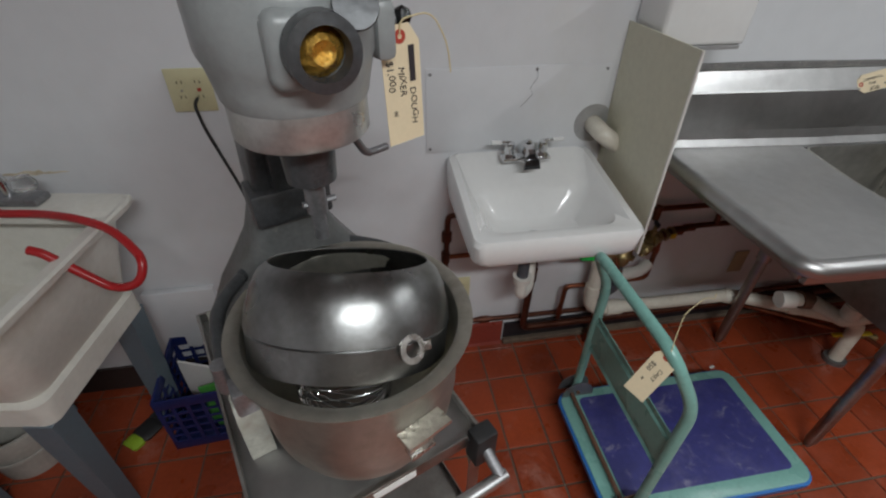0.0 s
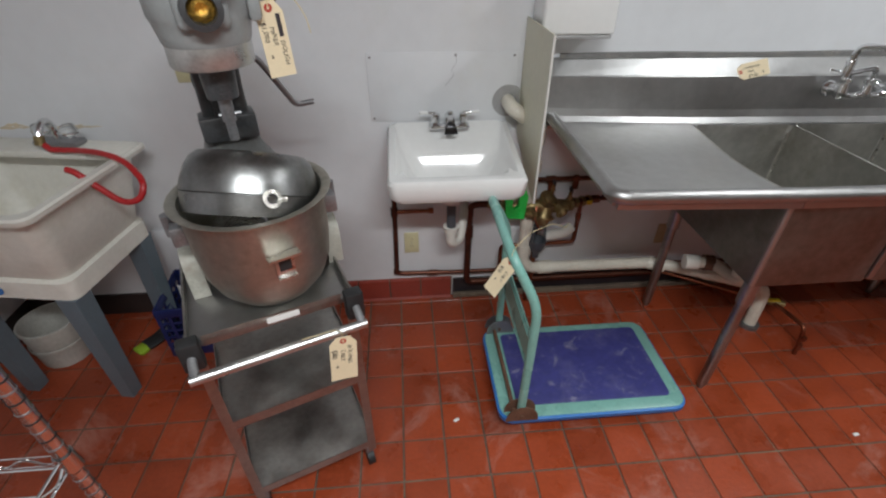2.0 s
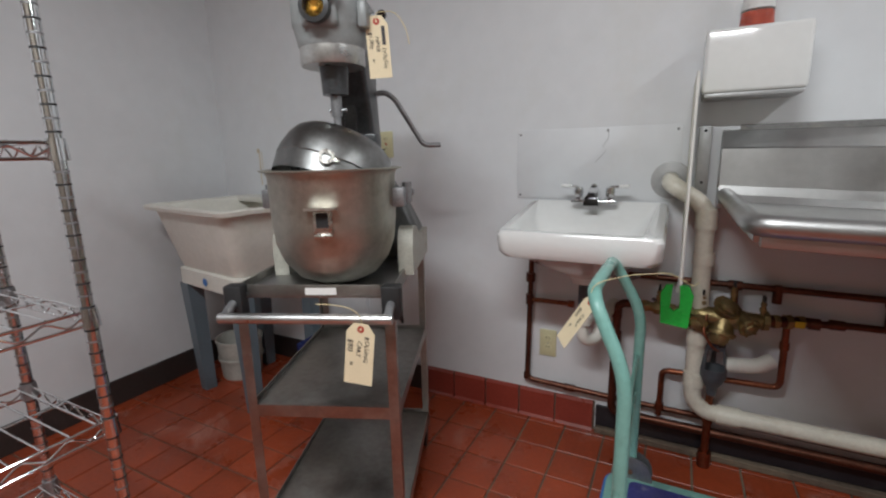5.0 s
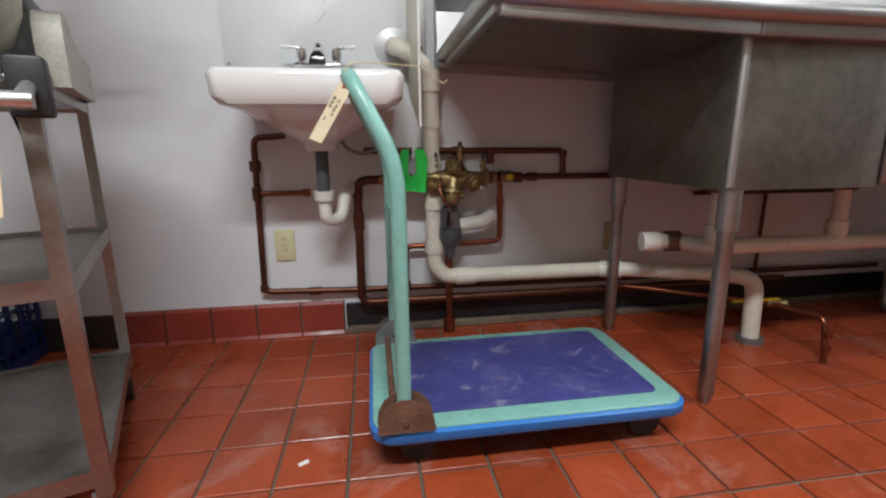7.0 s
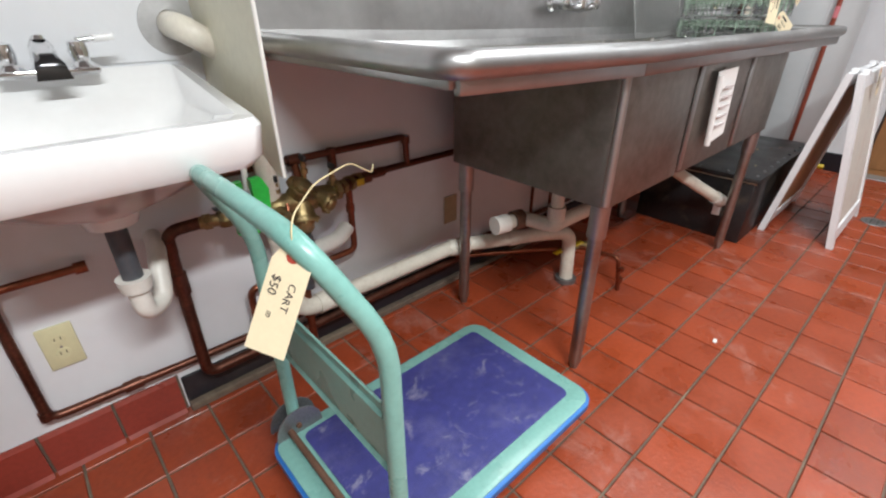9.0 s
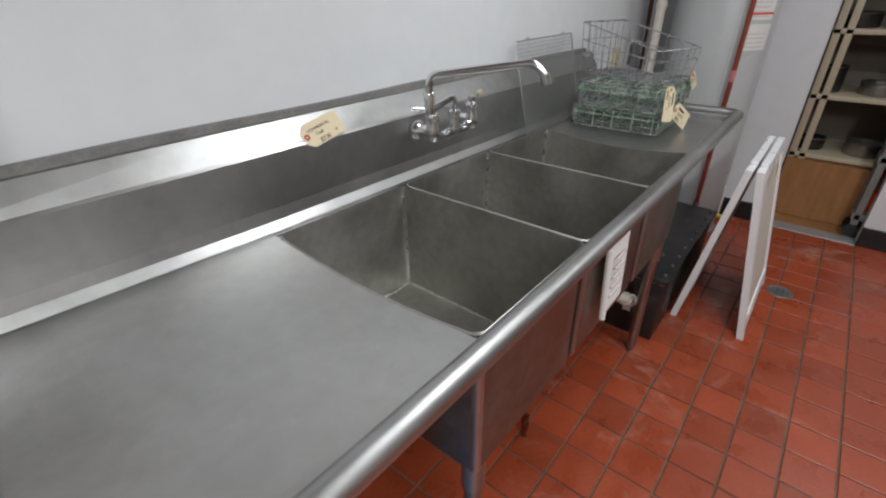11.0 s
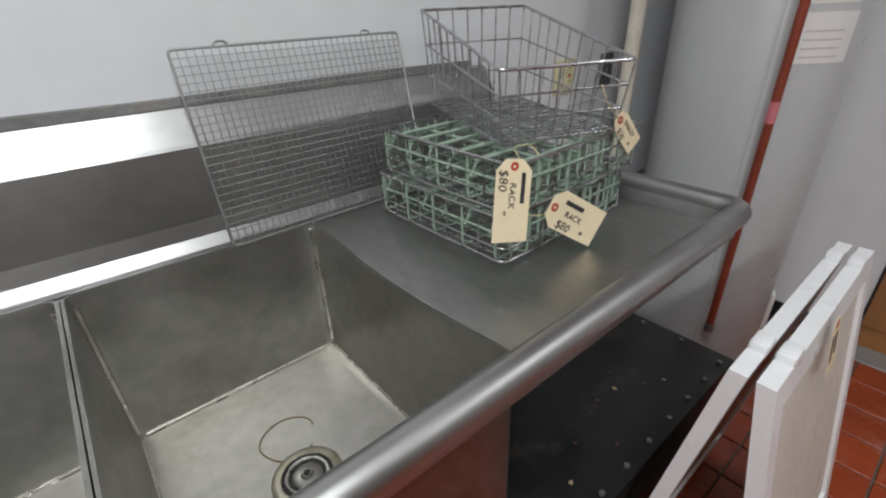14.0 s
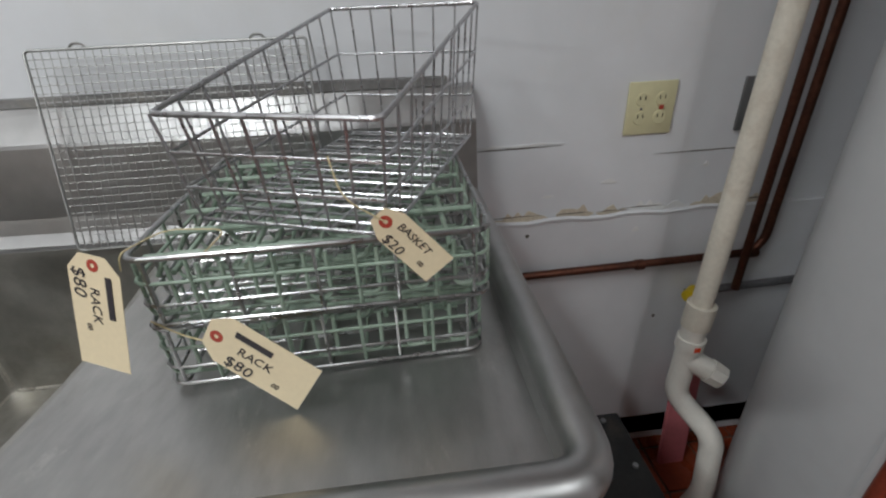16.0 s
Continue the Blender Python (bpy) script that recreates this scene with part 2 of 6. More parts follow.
SIGNW = mat("sign_plastic", (0.78, 0.78, 0.79), 0.35, vary=0.05)
POSTER = mat("faded_poster", (0.62, 0.58, 0.52), 0.6, vary=0.15, scale=7, stain=(0.45, 0.3, 0.25), stain_amount=0.6, stain_scale=7)
HEATER = mat("heater_enamel", (0.50, 0.51, 0.515), 0.35, vary=0.04, scale=3, bump=0.03)
PLY = mat("plywood", (0.36, 0.17, 0.065), 0.5, vary=0.3, scale=3, stretch=(1, 1, 0.25), stain=(0.2, 0.09, 0.03), stain_amount=0.5)
SHELFWOOD = mat("pale_shelf", (0.60, 0.52, 0.38), 0.5, vary=0.12, scale=6)
# darkened wall colour: cuts bounce off the front wall, paints the storeroom dim
DIMWALL = mat("dimmed_wall", (0.19, 0.16, 0.13), 0.7, vary=0.15)
PAN = mat("dark_pan", (0.06, 0.06, 0.06), 0.3, 0.7, vary=0.3)
REDSOAP = mat("orange_liquid", (0.75, 0.07, 0.015), 0.2, vary=0.1)
YELLOW = mat("yellow_valve", (0.65, 0.46, 0.02), 0.45, vary=0.2)
PINK = mat("pink_plastic", (0.6, 0.18, 0.2), 0.5)
GREYPLATE = mat("grey_plate", (0.2, 0.2, 0.2), 0.45, 0.6)
BUCKET = mat("bucket_plastic", (0.5, 0.49, 0.45), 0.5, vary=0.2, stain=(0.25, 0.22, 0.18), stain_amount=0.5)
GREYPLASTIC = mat("cart_plastic", (0.22, 0.22, 0.21), 0.5, vary=0.15)
DIFFUSER = mat("diffuser", (0.8, 0.8, 0.78), 0.4)
LGREY = mat("bracket_grey", (0.42, 0.42, 0.42), 0.45, 0.5, vary=0.15)
CLEAR = bpy.data.materials.new("clear_plastic")
CLEAR.use_nodes = True
cb = CLEAR.node_tree.nodes["Principled BSDF"]
cb.inputs["Transmission Weight"].default_value, cb.inputs["Roughness"].default_value, cb.inputs["IOR"].default_value = 0.95, 0.08, 1.35
cb.inputs["Base Color"].default_value = (0.93, 0.95, 0.95, 1)


# ---- mesh tools ----
def box(bm, x0, y0, z0, x1, y1, z1, bevel=0.0, seg=2):
    r = bmesh.ops.create_cube(bm, size=1.0, matrix=Matrix.LocRotScale(((x0 + x1) / 2, (y0 + y1) / 2, (z0 + z1) / 2), None, (abs(x1 - x0), abs(y1 - y0), abs(z1 - z0))))
    if bevel:
        es = list({e for v in r["verts"] for e in v.link_edges})
        bmesh.ops.bevel(bm, geom=es, offset=bevel, segments=seg, affect="EDGES", profile=0.5)
    return bm


def bm_box(*a, **k):
    return box(bmesh.new(), *a, **k)


def ring_sweep(bm, rings, close_ends=True, closed=False):
    vs = [[bm.verts.new(p) for p in ring] for ring in rings]
    n = len(vs[0])
    m = len(vs)
    for i in range(m if closed else m - 1):
        a, b = vs[i], vs[(i + 1) % m]
        for j in range(n):
            bm.faces.new((a[j], a[(j + 1) % n], b[(j + 1) % n], b[j]))
    if close_ends and not closed:
        bm.faces.new(vs[0][::-1])
        bm.faces.new(vs[-1])
    return bm


def rounded(path, radius, steps=5):
    pts = [Vector(p) for p in path]
    if radius <= 0 or len(pts) < 3:
        return pts
    out = [pts[0]]
    for a, b, c in zip(pts, pts[1:], pts[2:]):
        da, dc = (a - b), (c - b)
        r = min(radius, da.length * 0.48, dc.length * 0.48)
        p, q = b + da.normalized() * r, b + dc.normalized() * r
        for i in range(steps + 1):
            t = i / steps
            out.append((1 - t) ** 2 * p + 2 * t * (1 - t) * b + t * t * q)
    out.append(pts[-1])
    return out


def tube(bm, path, r, seg=8, bend=0.0, closed=False):
    pts = rounded(path, bend) if not closed else [Vector(p) for p in path]
    n = len(pts)
    up = None
    rings = []
    for i, p in enumerate(pts):
        a = pts[i - 1] if (i or closed) else p
        b = pts[(i + 1) % n] if (i < n - 1 or closed) else p
        d = (b - a).normalized()
        if up is None:
            up = d.orthogonal().normalized()
        up = (up - d * up.dot(d)).normalized()
        side = d.cross(up)
        rings.append([p + r * (math.cos(2 * math.pi * j / seg) * up + math.sin(2 * math.pi * j / seg) * side) for j in range(seg)])
    return ring_sweep(bm, rings, closed=closed)


def bm_tube(*a, **k):
    return tube(bmesh.new(), *a, **k)


def cyl(bm, p0, p1, r0, r1=None, seg=24):
    p0, p1 = Vector(p0), Vector(p1)
    r1 = r0 if r1 is None else r1
    d = (p1 - p0).normalized()
    u = d.orthogonal().normalized()
    s = d.cross(u)
    ring = lambda p, r: [p + r * (math.cos(2 * math.pi * j / seg) * u + math.sin(2 * math.pi * j / seg) * s) for j in range(seg)]
    return ring_sweep(bm, [ring(p0, r0), ring(p1, r1)])


def bm_cyl(*a, **k):
    return cyl(bmesh.new(), *a, **k)


def lathe(profile, seg=48, m=None, cap=False):
    bm = bmesh.new()
    rings = [[Vector((r * math.cos(2 * math.pi * j / seg), r * math.sin(2 * math.pi * j / seg), z)) for j in range(seg)] for r, z in profile]
    ring_sweep(bm, rings, close_ends=cap)
    if m is not None:
        bm.transform(m)
    return bm


def slab(pts, normal, thick):
    """A flat outline given thickness along a direction."""
    bm = bmesh.new()
    n = Vector(normal) * thick
    a = [Vector(p) for p in pts]
    ring_sweep(bm, [a, [p + n for p in a]])
    bmesh.ops.recalc_face_normals(bm, faces=bm.faces)
    return bm


def frm(o, x, y):
    x = Vector(x).normalized()
    y = Vector(y)
    y = (y - x * y.dot(x)).normalized()
    z = x.cross(y)
    return Matrix(((x.x, y.x, z.x, o[0]), (x.y, y.y, z.y, o[1]), (x.z, y.z, z.z, o[2]), (0, 0, 0, 1)))


def mesh_of(name, bm, material, smooth=True):
    bmesh.ops.recalc_face_normals(bm, faces=bm.faces)
    me = bpy.data.meshes.new(name)
    bm.to_mesh(me)
    bm.free()
    me.materials.append(material)
    if smooth:
        me.polygons.foreach_set("use_smooth", [True] * len(me.polygons))
        me.set_sharp_from_angle(angle=radians(38))
    return me


def part(name, bm, material, parent, label="", smooth=True):
    ob = new(name, mesh_of(name, bm, material, smooth))
    ob.parent = parent
    if label:
        tagged(ob, label)
    return ob


def solid(name, bm, material, label, category, group="", kind="", smooth=True):
    ob = new(name, mesh_of(name, bm, material, smooth))
    return tagged(ob, label, category, group, kind)


def thing(name, label, category, group="", kind="", m=None):
    ob = new(name)
    ob.empty_display_size = 0.05
    if m is not None:
        ob.matrix_world = m
    return tagged(ob, label, category, group, kind)


def text_mesh(body, size):
    cu = bpy.data.curves.new("writing", "FONT")
    cu.body, cu.size, cu.extrude, cu.resolution_u, cu.shear = body, size * 0.9, 0.0002, 3, 0.12
    tmp = bpy.data.objects.new("writing", cu)
    scene.collection.objects.link(tmp)
    me = bpy.data.meshes.new_from_object(tmp.evaluated_get(bpy.context.evaluated_depsgraph_get()))
    bpy.data.objects.remove(tmp)
    return me


def lettering(body, size, x, y, material, parent):
    """Pen letters along a line, each one a mesh of its own, a little uneven."""
    right = lambda me: max(v.co.x for v in me.vertices)
    jitter = random.Random(body)
    for k, ch in enumerate(body):
        me = text_mesh(ch, size)
        if not me.vertices:
            continue
        dx = right(text_mesh(body[:k + 1], size)) - right(me)
        me.materials.clear()
        me.materials.append(material)
        me.transform(pose(x + dx, y + jitter.uniform(-0.0012, 0.0012), 0.0006, 0, 0, jitter.uniform(-6, 6)))
        ob = new("letter", me)
        ob.parent = parent


def price_tag(m, lines, label, w=0.078, h=0.15, string=None, scale=0.019):
    """A card tag along local x with its hole at the origin; lines are (text, x, y, size), text None is a bar of that width."""
    t = thing("price_tag", label, "tag", "handwritten price tags", m=m)
    e = 0.014
    c = slab([(-e, -w * 0.25, 0), (-e, w * 0.25, 0), (e * 0.6, w / 2, 0), (h, w / 2, 0), (h, -w / 2, 0), (e * 0.6, -w / 2, 0)], (0, 0, -1), 0.0007)
    part("card", c, TAG, t)
    part("reinforcement_ring", lathe([(0.003, 0.0004), (0.0085, 0.0004), (0.0085, 0.0), (0.003, 0.0)], 20), TAGRED, t, "red-brown ring round the hole")
    for body, x, y, s in lines:
        if body is None:
            part("writing_bar", bm_box(x, y, 0.0003, x + s, y + 0.009, 0.0008), INK, t)
        else:
            lettering(body, s, x, y, INK, t)
    if string:
        inv = m.inverted()
        part("string", bm_tube([inv @ Vector(p) for p in string], 0.0011, 5, 0.02), STRING, t, "thin yellow string")
    return t

# ---- the room ----
def structure(name, bm, material, label, smooth=False):
    return solid(name, bm, material, label, "setting", kind="structure", smooth=smooth)


XL, XR, YB, H = -1.75, 4.47, -3.2, 2.6
floor = structure("floor", bm_box(XL - 0.1, YB - 0.1, -0.12, 4.55, 0.1, -0.006), GROUT, "red quarry tile floor with dirty grout joints")
structure("wall_back", bm_box(XL - 0.1, 0.0, 0.0, 7.6, 0.12, H), WALL, "white painted kitchen wall, scuffed and patched")
structure("wall_left", bm_box(XL - 0.12, YB, 0.0, XL, 0.0, H), WALL, "white painted side wall")
# never in view; its dark colour keeps fill light and reflections down
structure("wall_front", bm_box(XL - 0.12, YB - 0.12, 0.0, 7.6, YB, H), DIMWALL, "plain unseen wall behind the walk, darkened to cut bounce light")
structure("ceiling", bm_box(XL - 0.12, YB - 0.12, H, 7.6, 0.12, H + 0.1), CEIL, "plain unseen ceiling, greyed to cut bounce light")
structure("wall_partition", bm_box(XR, -0.94, 0.0, XR + 0.1, 0.0, H), WALL, "white partition end beside the water heater")
structure("wall_partition_far", bm_box(XR, YB, 0.0, XR + 0.1, -1.46, H), WALL, "white partition wall with black base")
structure("wall_store_end", bm_box(7.48, YB, 0.0, 7.6, 0.0, H), DIMWALL, "end wall of the storeroom, dimness put into its dark colour")
structure("floor_store", bm_box(4.57, YB, -0.12, 7.6, 0.1, -0.004), PLY, "brown storeroom floor")
# door frame shadow built as a thin black strip on the partition edge
structure("trim_shadow", bm_box(XR - 0.004, -0.947, 0.0, XR + 0.104, -0.94, 2.1), BLACKBASE, "black strip standing in for the door frame's shadow")
structure("threshold", bm_box(XR - 0.02, -1.46, -0.004, XR + 0.1, -0.947, 0.006, bevel=0.003), LGREY, "worn grey threshold strip")
structure("baseboard", bm_box(XL, -0.012, 0.0, -0.46, -0.0005, 0.125, bevel=0.004), BROWNBASE, "dark brown vinyl base")
structure("baseboard_left", bm_box(XL + 0.0005, YB, 0.0, XL + 0.012, -0.012, 0.125, bevel=0.004), BROWNBASE, "dark brown vinyl base")
structure("baseboard_black", bm_box(0.345, -0.012, 0.028, XR, -0.0005, 0.118, bevel=0.004), BLACKBASE, "black vinyl base, peeling")
structure("trim_floor_edge", bm_box(0.345, -0.03, 0.0, 3.2, -0.0005, 0.026, bevel=0.004), GROUT, "grey mortar edge below the base")
structure("baseboard_partition", bm_box(XR - 0.012, -0.94, 0.0, XR - 0.0005, -0.5, 0.13, bevel=0.004), BLACKBASE, "black base on the partition")
structure("baseboard_partition_far", bm_box(XR - 0.012, YB, 0.0, XR - 0.0005, -1.46, 0.13, bevel=0.004), BLACKBASE, "black base on the partition")
structure("trim_wall_ledge", bm_box(3.26, -0.012, 0.0, XR, -0.0005, 0.845, bevel=0.004), WALL, "slightly proud lower wall with a broken top edge")

# a housing over every lamp, the added fill lamps included
for lx, ly, lz, sx, sy, w in LAMPS:
    f = thing("ceiling_light", "white fluorescent ceiling fixture, lit, out of view, most added as fill light", "ceiling light", "ceiling lights")
    part("frame", bm_box(lx - sx / 2 - 0.03, ly - sy / 2 - 0.03, lz + 0.012, lx + sx / 2 + 0.03, ly + sy / 2 + 0.03, H - 0.001, bevel=0.008), SIGNW, f)
    part("diffuser", bm_box(lx - sx / 2, ly - sy / 2, lz + 0.004, lx + sx / 2, ly + sy / 2, lz + 0.011, bevel=0.002), DIFFUSER, f)


# ---- three-compartment sink ----
SX0, SX1, SYF = 0.70, 3.285, -0.775
BX = [1.312, 1.752, 2.206, 2.658]
BF, BB, BZ = -0.715, -0.118, 0.597
sink = thing("three_compartment_sink", "long stainless steel three-bowl sink with drainboards", "sink")


def deck_z(x):
    if x < BX[0]:
        return 0.953 + 0.024 * (BX[0] - x) / (BX[0] - SX0)
    return 0.953 - 0.027 * min(1.0, (x - BX[0]) / (BX[3] - BX[0]))


def leaned(bm, above=0.85):
    """Follow the slope of the deck along the sink."""
    for v in bm.verts:
        if v.co.z > above:
            v.co.z += deck_z(v.co.x) - 0.925
    return bm


def dish(x):
    """How deep the drainboards sag, most beside the bowls."""
    t = (x - SX0) / (BX[0] - SX0) if x < BX[0] else (SX1 - x) / (SX1 - BX[3])
    return 0.003 + 0.021 * max(0.0, min(1.0, t)) ** 2


def drainboard(name, x0, x1, surface):
    bm = bmesh.new()
    nx, ny = 10, 8
    ys = [BB + 0.01 + (SYF + 0.035 - BB - 0.01) * j / ny for j in range(ny + 1)]
    drop = lambda x, y: dish(x) * math.sin(math.pi * max(0.0, min(1.0, (BB - y) / (BB - BF))))
    top, bot = [], []
    for i in range(nx + 1):
        x = x0 + (x1 - x0) * i / nx
        top.append([bm.verts.new((x, y, deck_z(x) - drop(x, y))) for y in ys])
        bot.append([bm.verts.new((x, y, deck_z(x) - 0.006 - drop(x, y))) for y in ys])
    for i in range(nx):
        for j in range(ny):
            bm.faces.new((top[i][j], top[i + 1][j], top[i + 1][j + 1], top[i][j + 1]))
            bm.faces.new((bot[i][j], bot[i][j + 1], bot[i + 1][j + 1], bot[i + 1][j]))
    for a in (0, nx):
        for j in range(ny):
            bm.faces.new((top[a][j], bot[a][j], bot[a][j + 1], top[a][j + 1]))
    for b in (0, ny):
        for i in range(nx):
            bm.faces.new((top[i][b], bot[i][b], bot[i + 1][b], top[i + 1][b]))
    ob = part(name, bm, surface, sink)
    # downward faces take the dirty steel with the underside shade painted in
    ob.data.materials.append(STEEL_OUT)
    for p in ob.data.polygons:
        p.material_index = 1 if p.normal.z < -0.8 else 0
    return ob


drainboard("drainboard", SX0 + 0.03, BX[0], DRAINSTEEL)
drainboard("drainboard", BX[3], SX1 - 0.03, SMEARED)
# front strip of deck between bowls and rim
part("front_ledge", leaned(bm_box(BX[0], SYF + 0.03, 0.905, BX[3], BF, 0.925)), STEEL, sink)
part("back_ledge", leaned(bm_box(BX[0], BB, 0.905, BX[3], BB + 0.012, 0.925)), STEEL, sink)


def rim_profile(c, out, r=0.022):
    """Rolled rim section: a curl over from the deck edge outwards and down."""
    pts = []
    for i in range(13):
        a = radians(200 - i * 24)
        pts.append(c + out * (r * math.cos(a) * -1) + Vector((0, 0, r * math.sin(a))))
    return pts


# one continuous rolled rim: left end, front, right end
zl, zm, zr = 0.996, 0.978, 0.958
path = rounded([(SX0 + 0.018, -0.10, zl), (SX0 + 0.018, SYF + 0.018, zl), (BX[0], SYF + 0.018, zm), (SX1 - 0.018, SYF + 0.018, zr), (SX1 - 0.018, -0.05, zr - 0.003)], 0.045, 7)
bm = bmesh.new()
tube(bm, path, 0.0225, 18)
part("rolled_rim", bm, STEEL, sink, "rolled bright steel rim")
for x0, x1, z in ((SX0 + 0.018, SX0 + 0.04, zl - 0.05), (SX1 - 0.04, SX1 - 0.018, zr - 0.003)):
    part("rim_cove", leaned(bm_box(x0, SYF + 0.03, 0.908, x1, -0.06, z, bevel=0.006)), STEEL, sink)
part("rim_cove", leaned(bm_box(SX0 + 0.03, SYF + 0.018, 0.9, BX[0], SYF + 0.036, 0.948, bevel=0.006)), STEEL, sink)
part("rim_cove", leaned(bm_box(BX[0], SYF + 0.018, 0.9, SX1 - 0.03, SYF + 0.036, 0.952, bevel=0.006)), STEEL, sink)
# backsplash with a slanted top
prof = [(-0.122, 0.918), (-0.098, 0.925), (-0.082, 0.945), (-0.075, 0.975), (-0.062, 1.108), (-0.057, 1.114), (-0.022, 1.172), (-0.006, 1.176), (-0.006, 0.905), (-0.122, 0.905)]
def splash_z(x, z):
    """The backsplash top rises a little towards the left end, its foot follows the deck."""
    t = max(0.0, min(1.0, (z - 0.95) / 0.22))
    return z + (1 - t) * (deck_z(x) - 0.925) + t * (0.024 - 0.021 * (x - SX0) / (SX1 - SX0))


part("backsplash", ring_sweep(bmesh.new(), [[(x, y, splash_z(x, z)) for y, z in prof] for x in (SX0, BX[0], BX[3], SX1)]), STEEL, sink, "brushed steel backsplash with slanted top", smooth=False)
part("top_flange", ring_sweep(bmesh.new(), [[(x, y, splash_z(x, z)) for y, z in ((-0.014, 1.168), (-0.012, 1.19 + 0.002 * math.sin(7 * x)), (-0.001, 1.192 + 0.002 * math.sin(7 * x)), (-0.001, 1.165))] for x in [SX0 + 0.05 + (SX1 - SX0 - 0.1) * k / 24 for k in range(25)]]), CAULK, sink, "dirty grey sealant strip along the top", smooth=False)


def dense(pts):
    """Extra points along the four straight sides of a ring."""
    full = []
    for i, p in enumerate(pts):
        q = pts[(i + 1) % len(pts)]
        full.append(p)
        if (Vector(q) - Vector(p)).length > 0.2:
            full += [tuple(Vector(p).lerp(Vector(q), k / 8)) for k in range(1, 8)]
    return full


def open_bowl(x0, x1):
    bm = bmesh.new()
    r = 0.03

    def ring(z, ins, rr):
        pts = []
        for cx, cy, a0 in ((x1 - ins - rr, BB - ins - rr, 0), (x0 + ins + rr, BB - ins - rr, 90), (x0 + ins + rr, BF + ins + rr, 180), (x1 - ins - rr, BF + ins + rr, 270)):
            for k in range(5):
                a = radians(a0 + 22.5 * k)
                pts.append((cx + rr * math.cos(a), cy + rr * math.sin(a), z))
        return pts

    rings = [ring(BZ - 0.008, -0.001, 0.024), ring(0.924, -0.001, 0.024), ring(0.926, 0.004, 0.022), ring(0.905, 0.006, 0.02), ring(BZ + 0.02, 0.008, 0.02), ring(BZ + 0.005, 0.012, 0.02), ring(BZ, 0.028, 0.018)]
    def sagged(p):
        x, y, z = p
        if z > 0.9 and (abs(x - BX[0]) < 0.012 or abs(x - BX[3]) < 0.012):
            z -= dish(BX[0]) * math.sin(math.pi * max(0.0, min(1.0, (BB - y) / (BB - BF))))
        if z > 0.9:
            z += deck_z(x) - 0.925
        return x, y, z

    ring_sweep(bm, [[sagged(p) for p in dense(r)] for r in rings], close_ends=True)
    return bm


for k in range(3):
    b = part("bowl", open_bowl(BX[k] + 0.002, BX[k + 1] - 0.002), STEEL_IN, sink, "deep square-sided steel bowl")
    # outer faces and underside take the dirty steel with shade painted in
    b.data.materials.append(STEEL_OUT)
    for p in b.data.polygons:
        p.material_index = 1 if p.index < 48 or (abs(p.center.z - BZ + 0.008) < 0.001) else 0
    cx, cy = (BX[k] + BX[k + 1]) / 2, -0.43
    x0, x1 = BX[k] + 0.012, BX[k + 1] - 0.012
    for px, py in ((x0, BB - 0.012), (x1, BB - 0.012)):
        part("corner_weld", bm_tube([(px, py, BZ + 0.01), (px, py, 0.915)], 0.007, 8), WELD, b, "bright ground weld in the corner")
    part("floor_weld", bm_tube([(x0, BF + 0.014, BZ + 0.002), (x0, BB - 0.014, BZ + 0.002), (x1, BB - 0.014, BZ + 0.002), (x1, BF + 0.014, BZ + 0.002)], 0.006, 8, 0.01), WELD, b, "bright ground weld along the floor")
    d = part("drain", lathe([(0.0, BZ + 0.001), (0.044, BZ + 0.001), (0.046, BZ + 0.0045), (0.052, BZ + 0.005), (0.061, BZ + 0.0028), (0.063, BZ + 0.0005)], 40, pose(cx, cy, 0)), DRAINRING, b, "round stained basket strainer drain")
    # the drain's depth is only a dark disc coloured like its shade
    part("drain_shade", lathe([(0.0, BZ + 0.0015), (0.0435, BZ + 0.0015), (0.0445, BZ + 0.003)], 36, pose(cx, cy, 0)), DARK, d, "flat dark disc painting the shade inside the drain")
    part("basket_ring", lathe([(0.033, BZ + 0.002), (0.034, BZ + 0.005), (0.038, BZ + 0.0055), (0.0395, BZ + 0.002)], 36, pose(cx, cy, 0)), WELD, d)
    st_ = part("strainer", lathe([(0.0, BZ + 0.0095), (0.008, BZ + 0.009), (0.011, BZ + 0.005), (0.024, BZ + 0.0045), (0.027, BZ + 0.002)], 28, pose(cx, cy, 0)), STEEL_OLD, d, "perforated steel strainer cup")
    part("knob", bm_cyl((cx, cy, BZ + 0.009), (cx, cy, BZ + 0.0105), 0.006, None, 12), DARK, st_)
for x in (BX[1], BX[2]):
    part("front_seam", bm_box(x - 0.012, BF - 0.0075, BZ + 0.004, x + 0.012, BF + 0.002, 0.915, bevel=0.004), STEEL, sink, "folded seam between two bowls")
part("corner_edge", bm_tube([(BX[0] + 0.006, BF + 0.003, BZ), (BX[0] + 0.006, BF + 0.003, 0.945)], 0.011, 10), DRAINSTEEL, sink, "bright polished corner")
LEGS = [(1.35, -0.685), (1.345, -0.165), (2.605, -0.685), (2.60, -0.165)]
for x, y in LEGS:
    leg = part("leg", bm_cyl((x, y, 0.03), (x, y, BZ - 0.007), 0.0205), STEEL_OLD, sink, "round steel leg")
    part("socket", bm_cyl((x, y, BZ - 0.11), (x, y, BZ - 0.006), 0.027), STEEL, leg)
    part("foot", bm_cyl((x, y, 0.0), (x, y, 0.035), 0.012, 0.019), STEEL_OLD, leg)
